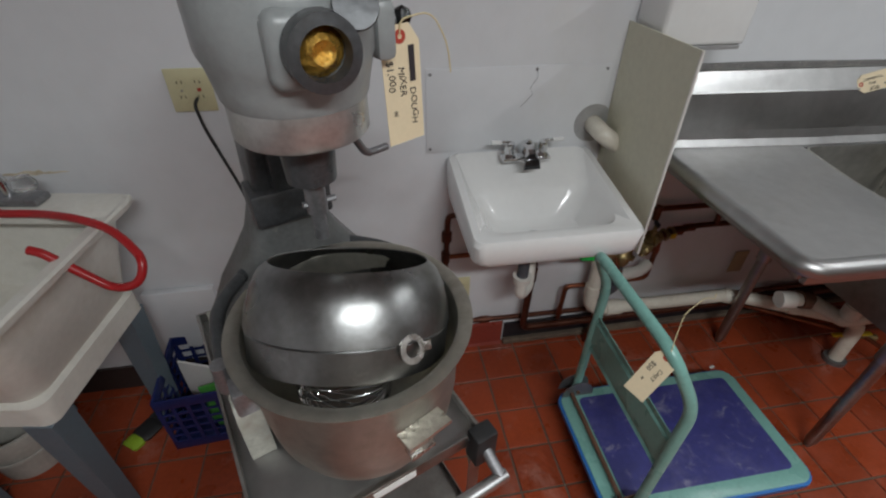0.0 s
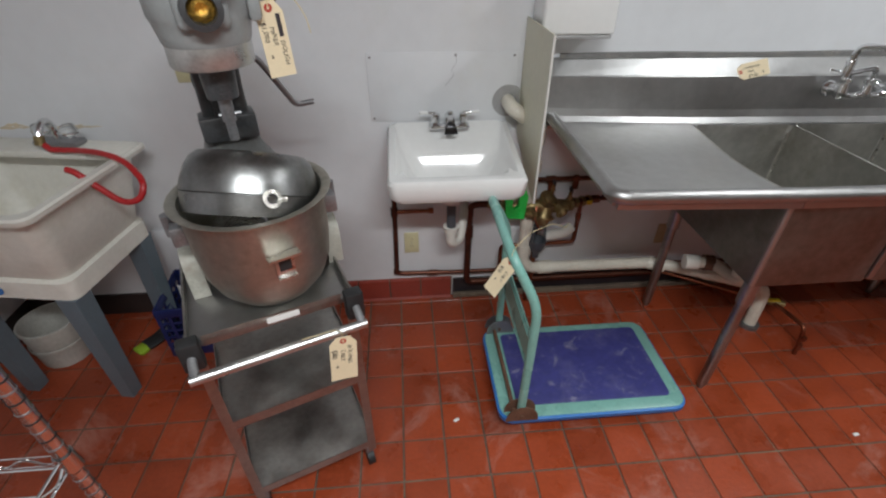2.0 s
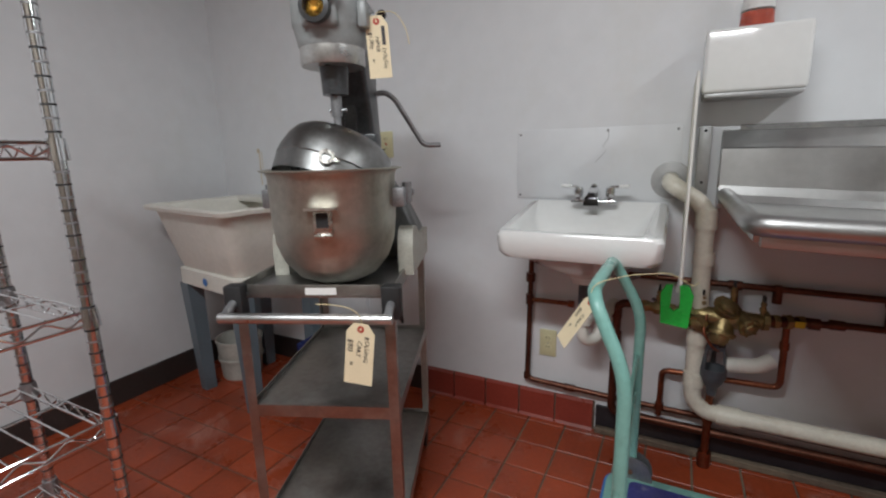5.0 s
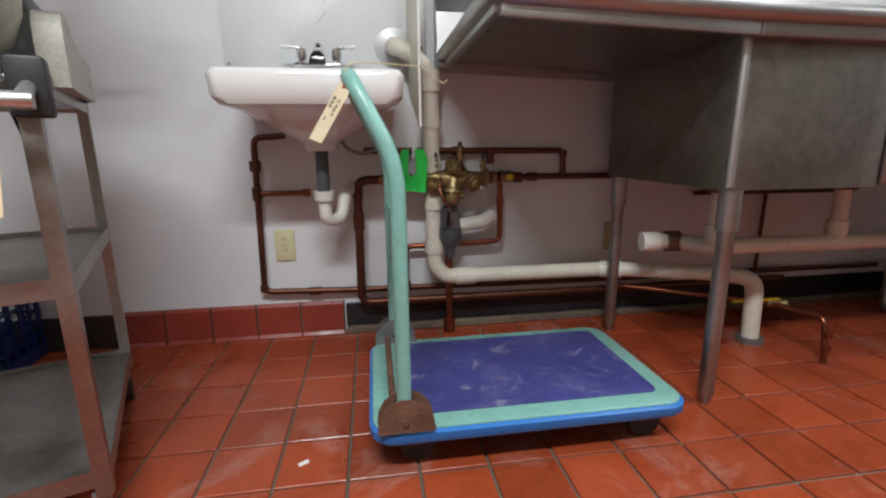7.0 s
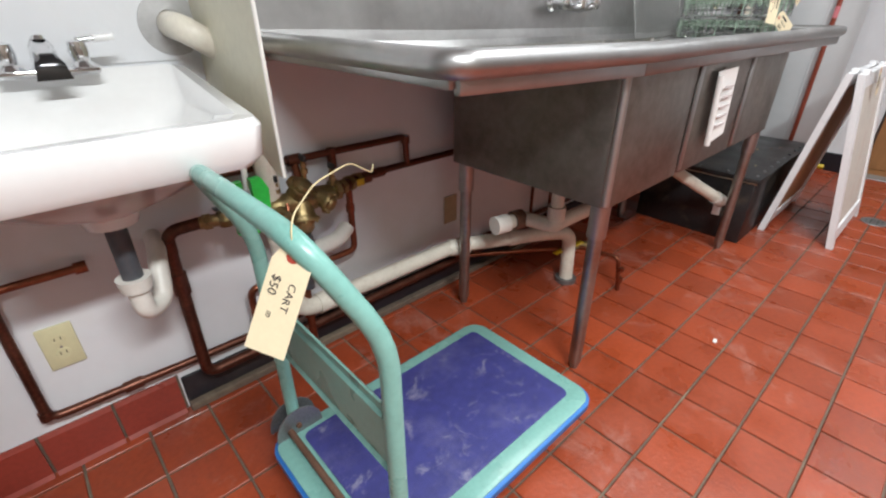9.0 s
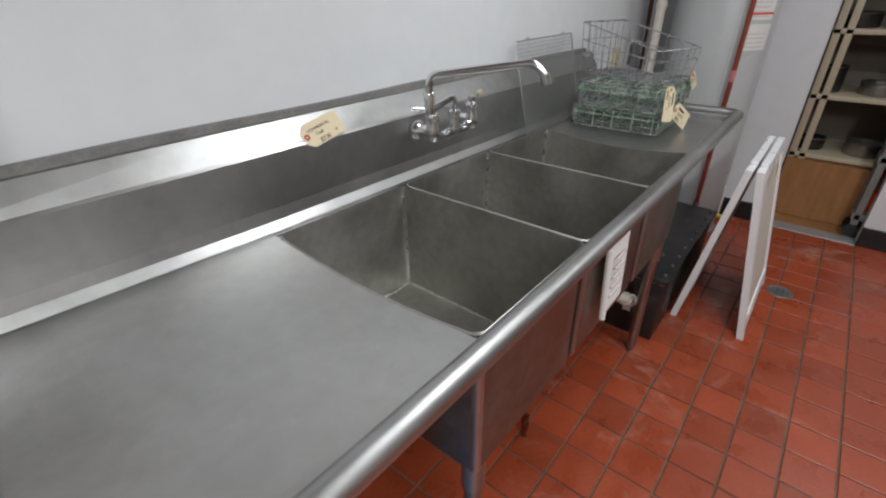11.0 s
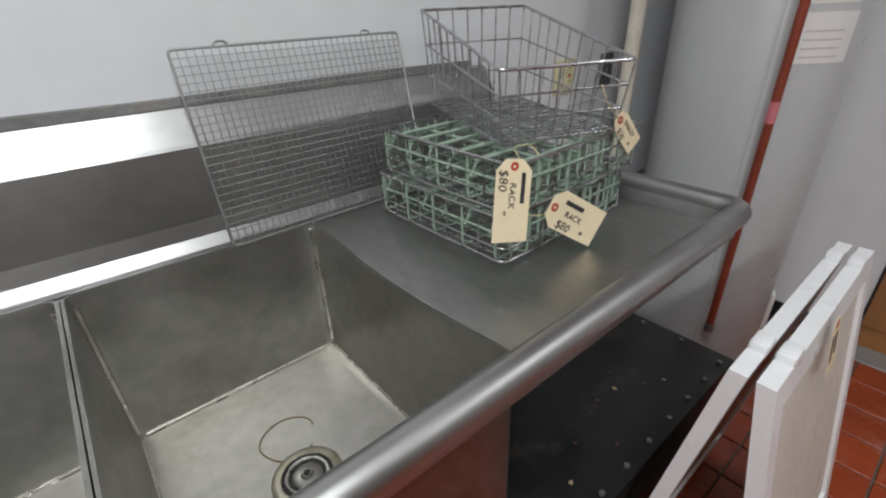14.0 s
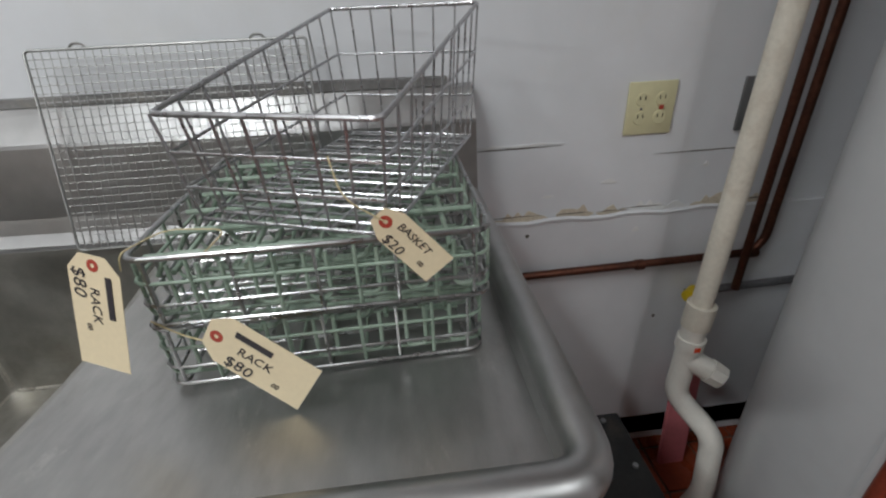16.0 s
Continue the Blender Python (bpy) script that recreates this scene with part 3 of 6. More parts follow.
# wall-mounted faucet
fa = thing("sink_faucet", "chrome wall-mounted swing faucet with two lever handles", "faucet")
FAUCET_Y = -0.132
for x, s in ((1.882, -1), (2.083, 1)):
    p = part("inlet", bm_cyl((x, -0.07, 1.075), (x, FAUCET_Y - 0.004, 1.078), 0.024, 0.019), CHROME, fa)
    part("flange", lathe([(0.0, 0.0), (0.034, 0.0), (0.033, 0.006), (0.026, 0.014), (0.02, 0.022)], 28, frm((x, -0.069, 1.075), (1, 0, 0), (0, 0, 1))), CHROME, p)
    v = part("valve_body", lathe([(0.0, 1.052), (0.015, 1.054), (0.022, 1.066), (0.023, 1.08), (0.019, 1.096), (0.0165, 1.11), (0.0165, 1.118), (0.0195, 1.121), (0.0195, 1.132), (0.016, 1.137), (0.009, 1.142), (0.0, 1.143)], 28, pose(x, FAUCET_Y, 0)), CHROME, fa)
    part("bonnet", bm_cyl((x, FAUCET_Y, 1.119), (x, FAUCET_Y, 1.131), 0.0205, None, 8), CHROME, v)
    h = part("lever_handle", bm_tube([(x - s * 0.012, FAUCET_Y, 1.15), (x + s * 0.012, FAUCET_Y + 0.002, 1.151), (x + s * 0.06, FAUCET_Y + (0.012 if s > 0 else 0.03), 1.157)], 0.0062, 12, 0.006), CHROME, fa, "chrome lever handle")
    part("handle_hub", lathe([(0.0, 1.158), (0.011, 1.157), (0.013, 1.15), (0.011, 1.142), (0.0, 1.141)], 20, pose(x, FAUCET_Y, 0)), CHROME, h)
    if s > 0:
        part("lever_sleeve", bm_tube([(x + s * 0.04, FAUCET_Y + 0.008, 1.1545), (x + s * 0.072, FAUCET_Y + 0.0145, 1.1585)], 0.0074, 12), TANPLATE, h, "yellowed plastic lever tip")
part("bridge", ring_sweep(bmesh.new(), [[(x, FAUCET_Y + 0.002 + w * math.cos(2 * math.pi * k / 14), z + w * math.sin(2 * math.pi * k / 14)) for k in range(14)] for x, z, w in ((1.884, 1.078, 0.02), (1.905, 1.066, 0.016), (1.93, 1.06, 0.0135), (1.96, 1.062, 0.015), (1.983, 1.068, 0.0195), (2.006, 1.062, 0.015), (2.035, 1.06, 0.0135), (2.06, 1.066, 0.016), (2.081, 1.078, 0.02))]), CHROME, fa, "cast chrome bridge between the valves")
part("centre_post", lathe([(0.0, 1.055), (0.02, 1.06), (0.02, 1.085), (0.0165, 1.10), (0.0165, 1.108), (0.02, 1.112), (0.02, 1.128), (0.015, 1.132), (0.0, 1.134)], 24, pose(1.985, FAUCET_Y - 0.003, 0)), CHROME, fa)
part("lower_arm", bm_tube([(1.985, FAUCET_Y - 0.003, 1.12), (1.985, FAUCET_Y - 0.003, 1.172), (1.85, -0.156, 1.158), (1.838, -0.158, 1.156)], 0.0105, 16, 0.035), CHROME, fa)
part("post", lathe([(0.0, 1.142), (0.008, 1.142), (0.011, 1.147), (0.0165, 1.15), (0.0165, 1.205), (0.014, 1.21), (0.0, 1.211)], 24, pose(1.837, -0.16, 0)), CHROME, fa, "swivel joint of the spout")
sp = part("spout", bm_tube([(1.837, -0.16, 1.2), (1.838, -0.163, 1.256), (1.956, -0.425, 1.294), (1.967, -0.452, 1.262)], 0.0115, 18, 0.035), CHROME, fa, "long swing spout")
part("aerator", bm_cyl((1.966, -0.45, 1.266), (1.969, -0.457, 1.242), 0.015, 0.0145), CHROME, sp)

mug = thing("coffee_mug", "black glazed mug with a red mark in the sink bowl", "mug", m=pose(2.05, -0.35, BZ + 0.001, 0, 0, 20) @ Matrix.Diagonal((1.22, 1.22, 1.15, 1)))
part("cup", lathe([(0.0, 0.0), (0.036, 0.0), (0.041, 0.006), (0.041, 0.07), (0.044, 0.088), (0.041, 0.089), (0.0375, 0.07), (0.037, 0.01), (0.0, 0.008)], 36), BLACKGLOSS, mug)
part("handle", bm_tube([(-0.03, -0.03, 0.075), (-0.055, -0.048, 0.07), (-0.055, -0.048, 0.025), (-0.03, -0.028, 0.018)], 0.006, 10, 0.02), BLACKGLOSS, mug)
part("mark", ring_sweep(bmesh.new(), [[(rr * math.cos(radians(a)), rr * math.sin(radians(a)), z) for rr, z in ((0.0405, 0.03), (0.0405, 0.055), (0.0416, 0.055), (0.0416, 0.03))] for a in range(-95, -44, 10)]), TAGRED, mug, "small red patch of print")

paper = thing("hanging_paper", "folded white notice hung on the front of the sink", "paper")
pm = slab([(1.86, BF - 0.012, 0.89), (1.995, BF - 0.02, 0.895), (1.99, BF - 0.03, 0.685), (1.87, BF - 0.024, 0.665)], (0, -1, 0), 0.002)
part("sheet", pm, PAPER, paper)
part("fold", bm_tube([(1.862, BF - 0.02, 0.88), (1.868, BF - 0.03, 0.665)], 0.009, 8), PAPER, paper)
for i in range(5):
    part("print_bar", bm_box(1.895, BF - 0.0335, 0.72 + 0.03 * i, 1.965, BF - 0.0285, 0.726 + 0.03 * i), PAPERINK, paper)

# ---- hand sink ----
hs = thing("hand_sink", "white porcelain wall-hung hand sink", "sink")
HX0, HX1, HC = 0.062, 0.562, 0.312


def hand_basin():
    bm = bmesh.new()

    def rr(x0, x1, y0, y1, z, r, zb=None, n=6):
        pts = []
        for cx, cy, a0 in ((x1 - r, y1 - r, 0), (x0 + r, y1 - r, 90), (x0 + r, y0 + r, 180), (x1 - r, y0 + r, 270)):
            for k in range(n):
                a = radians(a0 + 90 * k / (n - 1))
                y = cy + r * math.sin(a)
                zz = z if zb is None else z + (zb - z) * max(0.0, min(1.0, (y + 0.17) / 0.06))
                pts.append((cx + r * math.cos(a), y, zz))
        return pts

    rings = [rr(HC - 0.045, HC + 0.045, -0.245, -0.155, 0.69, 0.044), rr(HC - 0.055, HC + 0.055, -0.255, -0.14, 0.715, 0.05), rr(HC - 0.13, HC + 0.13, -0.33, -0.06, 0.757, 0.07), rr(HC - 0.19, HC + 0.19, -0.39, -0.02, 0.80, 0.07), rr(HX0 + 0.02, HX1 - 0.02, -0.425, -0.002, 0.812, 0.035),
             rr(HX0 + 0.004, HX1 - 0.004, -0.436, -0.002, 0.83, 0.035), rr(HX0, HX1, -0.44, -0.002, 0.885, 0.032, 0.935), rr(HX0 + 0.008, HX1 - 0.008, -0.432, -0.002, 0.899, 0.03, 0.952),
             rr(HX0 + 0.03, HX1 - 0.03, -0.41, -0.006, 0.9, 0.025, 0.956), rr(HX0 + 0.055, HX1 - 0.055, -0.385, -0.13, 0.893, 0.05), rr(HX0 + 0.075, HX1 - 0.075, -0.365, -0.15, 0.86, 0.05),
             rr(HX0 + 0.11, HX1 - 0.11, -0.33, -0.175, 0.80, 0.05), rr(HC - 0.07, HC + 0.07, -0.29, -0.2, 0.775, 0.04)]
    return ring_sweep(bm, rings)


part("basin", hand_basin(), PORCELAIN, hs)
part("drain", lathe([(0.0, 0.778), (0.018, 0.778), (0.023, 0.7765)], 24, pose(HC, -0.245, 0)), CHROME, hs)
part("overflow", bm_cyl((HC, -0.352, 0.845), (HC, -0.356, 0.84), 0.006), DARK, hs)
tf = thing("hand_sink_faucet", "chrome two-handle faucet on the hand sink", "faucet")
fz = 0.956
part("base_plate", bm_box(HC - 0.08, -0.095, fz - 0.002, HC + 0.08, -0.045, fz + 0.012, bevel=0.006), CHROME, tf)
sp = part("spout", ring_sweep(bmesh.new(), [[(HC + w * c, y, z0 + (z1 - z0) * k) for c, k in ((-1, 0), (-0.85, 0.75), (-0.45, 1), (0.45, 1), (0.85, 0.75), (1, 0))] for y, w, z0, z1 in ((-0.05, 0.022, fz + 0.01, fz + 0.05), (-0.075, 0.022, fz + 0.01, fz + 0.066), (-0.105, 0.021, fz + 0.008, fz + 0.056), (-0.128, 0.02, fz + 0.004, fz + 0.04))]), CHROME, tf)
part("spout_end", ring_sweep(bmesh.new(), [[(HC + w * c, y, z0 + (z1 - z0) * k) for c, k in ((-1, 0), (-0.85, 0.75), (-0.45, 1), (0.45, 1), (0.85, 0.75), (1, 0))] for y, w, z0, z1 in ((-0.1285, 0.0215, fz + 0.001, fz + 0.042), (-0.14, 0.026, fz - 0.001, fz + 0.034), (-0.146, 0.027, fz - 0.002, fz + 0.022))]), BLACKGLOSS, sp, "black front of the spout")
part("spout_button", lathe([(0.0, 0.008), (0.008, 0.007), (0.011, 0.0)], 16, pose(HC, -0.085, fz + 0.063)), CHROME, sp)
for s in (-1, 1):
    v = part("valve", lathe([(0.022, fz), (0.024, fz + 0.012), (0.014, fz + 0.022), (0.017, fz + 0.038), (0.015, fz + 0.056), (0.005, fz + 0.06)], 24, pose(HC + s * 0.055, -0.07, 0), cap=True), CHROME, tf)
    part("lever", bm_tube([(HC + s * 0.055, -0.07, fz + 0.058), (HC + s * 0.11, -0.075, fz + 0.062)], 0.0055, 10), CHROME, v)
    part("lever_tip", bm_tube([(HC + s * 0.085, -0.073, fz + 0.0605), (HC + s * 0.118, -0.076, fz + 0.0625)], 0.0068, 10), PORCELAIN, v, "white lever end")
tp = thing("sink_trap", "grey tailpiece and white plastic trap under the hand sink", "pipe")
part("tailpiece", bm_cyl((HC, -0.2, 0.70), (HC, -0.2, 0.56), 0.02), GREY_PVC, tp)
part("nut", bm_cyl((HC, -0.2, 0.565), (HC, -0.2, 0.535), 0.034, 0.03), PVC_W, tp)
part("trap_bend", bm_tube([(HC, -0.2, 0.54), (HC, -0.2, 0.47), (HC + 0.045, -0.16, 0.465), (HC + 0.06, -0.12, 0.54), (HC + 0.075, -0.06, 0.56), (HC + 0.08, 0.0, 0.56)], 0.021, 14, 0.03), PVC_W, tp)
part("supply_hose", bm_tube([(HC + 0.05, -0.07, 0.80), (HC + 0.06, -0.08, 0.70), (HC + 0.12, -0.07, 0.675), (HC + 0.17, -0.05, 0.69)], 0.007, 8, 0.04), GALV, tp)

sheet = thing("splash_sheet", "thin white plastic sheet screwed behind the hand sink", "splash panel")
part("sheet", bm_box(0.0, -0.004, 0.962, 0.585, -0.0006, 1.226, bevel=0.001), WALL, sheet)
for x, z in ((0.012, 0.975), (0.012, 1.21), (0.57, 1.21), (0.34, 1.215)):
    part("screw", bm_cyl((x, -0.004, z), (x, -0.006, z), 0.005, 0.004, 12), GALV, sheet)
part("tape_crack", bm_tube([(0.34, -0.0045, 1.222), (0.345, -0.0045, 1.19), (0.325, -0.0045, 1.16), (0.335, -0.0045, 1.14), (0.30, -0.0045, 1.10)], 0.0008, 4), GALV, sheet)
sgd = thing("side_splash_guard", "cream plastic splash guard standing out from the wall", "splash panel")
part("panel", slab([(0.606, -0.004, 1.345), (0.606, -0.35, 1.345), (0.606, -0.362, 0.755), (0.606, -0.34, 0.757), (0.606, -0.004, 0.9)], (1, 0, 0), 0.006), CREAM, sgd, smooth=False)
part("edge_cap", bm_tube([(0.609, -0.351, 1.344), (0.609, -0.363, 0.756)], 0.0042, 8), PLASTIC_W, sgd, "white edge strip")
part("wall_bracket", slab([(0.6125, -0.002, 1.33), (0.6125, -0.02, 1.33), (0.6125, -0.02, 0.92), (0.6125, -0.002, 0.92)], (1, 0, 0), 0.002), GALV, sgd, smooth=False)
for z in (0.97, 1.12, 1.28):
    part("screw", bm_cyl((0.6146, -0.012, z), (0.6175, -0.012, z), 0.005, 0.004, 12), GALV, sgd)

dp = thing("towel_dispenser", "white enamelled towel dispenser on the wall", "dispenser")
part("body", bm_box(0.625, -0.15, 1.305, 0.888, -0.001, 1.487, bevel=0.012, seg=3), PORCELAIN, dp)
part("bottom_lip", bm_box(0.632, -0.145, 1.292, 0.88, -0.004, 1.3045, bevel=0.003), LGREY, dp)
bt = thing("soap_bottle", "clear bottle with a little orange soap on the dispenser", "bottle", m=pose(0.755, -0.075, 1.488))
part("bottle_body", lathe([(0.0, 0.0), (0.04, 0.0), (0.044, 0.006), (0.042, 0.06), (0.035, 0.085), (0.036, 0.12), (0.03, 0.15), (0.014, 0.185), (0.012, 0.21)], 32), CLEAR, bt)
part("soap", lathe([(0.0, 0.002), (0.038, 0.002), (0.041, 0.008), (0.0395, 0.045), (0.0, 0.046)], 32), REDSOAP, bt, "orange liquid soap")
part("label", lathe([(0.0435, 0.05), (0.0395, 0.075), (0.037, 0.085), (0.0375, 0.1)], 32), PAPER, bt, "white and red paper label")
part("label_bar", lathe([(0.0385, 0.084), (0.0382, 0.096)], 32), TAGRED, bt)
part("pump_cap", bm_cyl((0, 0, 0.205), (0, 0, 0.235), 0.014), PORCELAIN, bt)


# ---- outlets and plates ----
def duplex(x, z, w, h, material, label, gangs=1, gfci=False, wall_y=0.0):
    o = thing("outlet_plate", label, "outlet", "wall outlet plates", m=pose(x, wall_y, z))
    part("plate", bm_box(-w / 2, -0.007, -h / 2, w / 2, -0.0006, h / 2, bevel=0.003), material, o)
    for g in range(gangs):
        gx = (g - (gangs - 1) / 2) * 0.046
        for s in (-1, 1):
            r = part("receptacle", bm_cyl((gx, -0.0068, s * 0.02), (gx, -0.0088, s * 0.02), 0.0155, 0.0145, 20), material, o)
            for d in (-0.006, 0.006):
                part("slot", bm_box(gx + d - 0.001, -0.0094, s * 0.02, gx + d + 0.001, -0.0087, s * 0.02 + 0.008), DARK, r)
        part("screw", bm_cyl((gx, -0.0068, 0), (gx, -0.0085, 0), 0.003, None, 10), GALV, o)
    if gfci:
        part("reset_button", bm_box(0.018, -0.0105, -0.002, 0.028, -0.0086, 0.007), TAGRED, o)
    return o


duplex(0.14, 0.353, 0.07, 0.117, IVORY, "ivory duplex outlet low on the wall")
duplex(-0.65, 1.192, 0.115, 0.117, IVORY, "ivory double outlet with a black plug", 2, True)
duplex(3.69, 1.1, 0.112, 0.116, IVORY, "ivory double outlet beside the pipes", 2, True)
solid("blank_plate", bm_box(1.385, -0.006, 0.28, 1.455, -0.0006, 0.397, bevel=0.003), TANPLATE, "tan blank cover plate under the sink", "cover plate")
sw = thing("switch_plate", "grey metal switch plate beside the water heater", "switch plate")
part("plate", bm_box(3.905, -0.007, 1.035, 3.985, -0.0006, 1.155, bevel=0.002), GREYPLATE, sw)
part("toggle", bm_box(3.94, -0.014, 1.085, 3.95, -0.0068, 1.105, bevel=0.002), GREYPLATE, sw)
solid("power_cord", bm_tube([(-0.64, -0.008, 1.17), (-0.64, -0.045, 1.165), (-0.63, -0.05, 1.1), (-0.56, -0.09, 0.9), (-0.5, -0.2, 0.62), (-0.46, -0.24, 0.5), (-0.40, -0.28, 0.44), (-0.38, -0.33, 0.56), (-0.40, -0.42, 0.86)], 0.0045, 8, 0.06), DARK, "black power cord from plug to mixer", "cord")


# ---- pipes ----
def pipe(name, path, r, material, label, bend=0.03, fittings=(), group=""):
    t = thing(name, label, "pipe", group)
    part("run", bm_tube(path, r, 14, bend), material, t)
    for f in fittings:
        a, b, rr = f[0], f[1], f[2]
        part("fitting", bm_cyl(a, b, rr, None, 16), f[3] if len(f) > 3 else material, t)
    return t


G = "copper pipes along the wall"
def el(x, y, z, r, dx=0.0, dz=0.0):
    return ((x - dx, y, z - dz), (x + dx, y, z + dz), r)


pipe("copper_pipe", [(0.18, -0.07, 0.74), (0.072, -0.03, 0.735), (0.06, -0.03, 0.187), (0.4, -0.028, 0.176), (1.3, -0.028, 0.165), (2.7, -0.028, 0.16)], 0.011, COPPER, "old brown copper pipe low along the wall", 0.03,
     [el(0.066, -0.03, 0.545, 0.016, 0, 0.022), el(0.059, -0.03, 0.2, 0.014, 0, 0.012), el(0.24, -0.028, 0.18, 0.015, 0.022, 0), el(0.069, -0.03, 0.64, 0.019, 0, 0.018)], G)
pipe("copper_pipe", [(0.066, -0.03, 0.545), (0.24, -0.03, 0.545)], 0.0095, COPPER_N, "short copper branch pipe", 0, [el(0.235, -0.03, 0.545, 0.014, 0.012, 0)], G)
pipe("copper_pipe", [(0.495, -0.066, 0.588), (0.413, -0.06, 0.585), (0.409, -0.06, 0.135), (1.3, -0.05, 0.128), (2.2, -0.05, 0.13)], 0.0155, COPPER, "thick dark copper pipe dropping to the floor line", 0.035,
     [el(0.412, -0.06, 0.44, 0.02, 0, 0.03), el(0.411, -0.06, 0.545, 0.019, 0, 0.018)], G)
pipe("copper_pipe", [(0.44, -0.03, 0.688), (1.183, -0.03, 0.680), (1.185, -0.03, 0.587)], 0.011, COPPER, "upper copper pipe on the wall", 0.02, [el(0.78, -0.03, 0.684, 0.016, 0.02, 0), el(0.90, -0.03, 0.665, 0.014, 0, 0.03), el(1.183, -0.03, 0.67, 0.015, 0, 0.012)], G)
pipe("copper_pipe", [(0.78, -0.03, 0.684), (0.78, -0.05, 0.6)], 0.011, COPPER_N, "short copper drop to the brass valve", 0, [], G)
pipe("copper_pipe", [(0.98, -0.056, 0.588), (1.02, -0.05, 0.585), (1.10, -0.03, 0.585), (2.6, -0.03, 0.575)], 0.0115, COPPER, "copper main running behind the sink bowls", 0.02,
     [el(1.06, -0.038, 0.585, 0.016, 0.02, 0), el(1.0, -0.052, 0.585, 0.019, 0.015, 0)], G)
pipe("copper_pipe", [(0.93, -0.06, 0.575), (0.935, -0.05, 0.347), (0.76, -0.05, 0.342), (0.579, -0.045, 0.338), (0.577, -0.04, 0.15)], 0.0105, COPPER_N, "bright copper relief loop", 0.025,
     [el(0.932, -0.055, 0.5, 0.014, 0, 0.012), el(0.578, -0.042, 0.19, 0.015, 0, 0.012)], G)
pipe("copper_pipe", [(0.735, -0.075, 0.33), (0.737, -0.065, 0.0)], 0.013, COPPER_N, "copper relief drain running into the floor", 0, [el(0.736, -0.07, 0.2, 0.017, 0, 0.02), el(0.737, -0.066, 0.03, 0.022, 0, 0.03)], G)
pipe("copper_pipe", [(1.40, -0.06, 0.15), (1.87, -0.345, 0.137), (1.885, -0.525, 0.15), (1.888, -0.545, 0.0)], 0.009, COPPER_N, "thin copper stub turning into the floor", 0.03, [el(1.888, -0.545, 0.05, 0.012, 0, 0.012), el(1.887, -0.544, 0.1, 0.012, 0, 0.01)], G)
for i, x in enumerate((1.93, 2.08)):
    pipe("copper_pipe", [(x, -0.03, 0.575), (x, -0.03, 0.16)], 0.008, COPPER, "thin upright copper pipe behind the bowls", 0, [], G)
pipe("copper_pipe", [(1.75, -0.03, 0.505), (2.5, -0.03, 0.5)], 0.009, COPPER, "thin copper pipe behind the bowls", 0, [], G)

P = "plastic drain pipes"
pv = pipe("drain_pipe", [(0.558, 0.0, 1.035), (0.558, -0.085, 1.03), (0.672, -0.085, 0.955), (0.68, -0.085, 0.27), (0.72, -0.085, 0.226), (1.36, -0.095, 0.226), (1.68, -0.29, 0.245), (1.785, -0.345, 0.235), (1.79, -0.35, 0.012)], 0.0285, PVC, "cream plastic drain pipe with glued joints", 0.05,
          [((0.674, -0.085, 0.88), (0.674, -0.085, 0.95), 0.034), ((0.677, -0.085, 0.76), (0.677, -0.085, 0.80), 0.033), ((0.68, -0.085, 0.48), (0.68, -0.085, 0.53), 0.034), ((0.68, -0.085, 0.32), (0.68, -0.085, 0.37), 0.034), ((0.76, -0.086, 0.226), (0.83, -0.086, 0.226), 0.034), ((1.33, -0.094, 0.226), (1.4, -0.13, 0.229), 0.034), ((1.79, -0.35, 0.0), (1.79, -0.35, 0.02), 0.045, GREYPLATE), ((1.55, -0.21, 0.238), (1.58, -0.228, 0.24), 0.033)], P)
part("escutcheon", lathe([(0.03, 0.0), (0.066, 0.0), (0.064, 0.004), (0.03, 0.008)], 32, frm((0.558, -0.001, 1.035), (1, 0, 0), (0, 0, 1))), LGREY, pv, "grey round wall flange")
mf = pipe("drain_manifold", [(1.385, -0.285, 0.372), (1.5, -0.31, 0.375), (1.52, -0.43, 0.38), (1.55, -0.43, 0.38), (2.36, -0.43, 0.372), (2.43, -0.43, 0.40), (2.45, -0.5, 0.36), (2.66, -0.62, 0.22)], 0.0265, PVC, "stained plastic manifold joining the bowl drains", 0.03,
          [((1.375, -0.283, 0.372), (1.43, -0.295, 0.373), 0.034, PVC_W), ((1.455, -0.30, 0.374), (1.495, -0.309, 0.375), 0.036, RUST), ((2.63, -0.604, 0.24), (2.672, -0.625, 0.213), 0.031, PVC_W)], P)
for k in range(3):
    cx = (BX[k] + BX[k + 1]) / 2
    part("tailpiece", bm_cyl((cx, -0.43, 0.38), (cx, -0.43, BZ - 0.02), 0.0225), PVC, mf)
    part("tee_collar", bm_cyl((cx, -0.43, 0.4), (cx, -0.43, 0.45), 0.031), PVC, mf)
    part("strainer_body", bm_cyl((cx, -0.43, BZ - 0.045), (cx, -0.43, BZ - 0.008), 0.036, 0.05), RUST, mf, "rusty strainer nut")
yv = thing("yellow_valve", "small ball valve with a yellow lever near the floor", "valve")
part("valve_body", bm_cyl((1.85, -0.335, 0.137), (1.91, -0.36, 0.139), 0.015), BRASS, yv)
part("lever", bm_box(-0.15, -0.011, 0.0, 0.02, 0.011, 0.006, bevel=0.002), YELLOW, yv).matrix_basis = pose(1.87, -0.345, 0.152, 0, -3, -8)

bf = thing("backflow_preventer", "tarnished brass backflow preventer with test cocks", "valve")
vy, vz = -0.095, 0.588


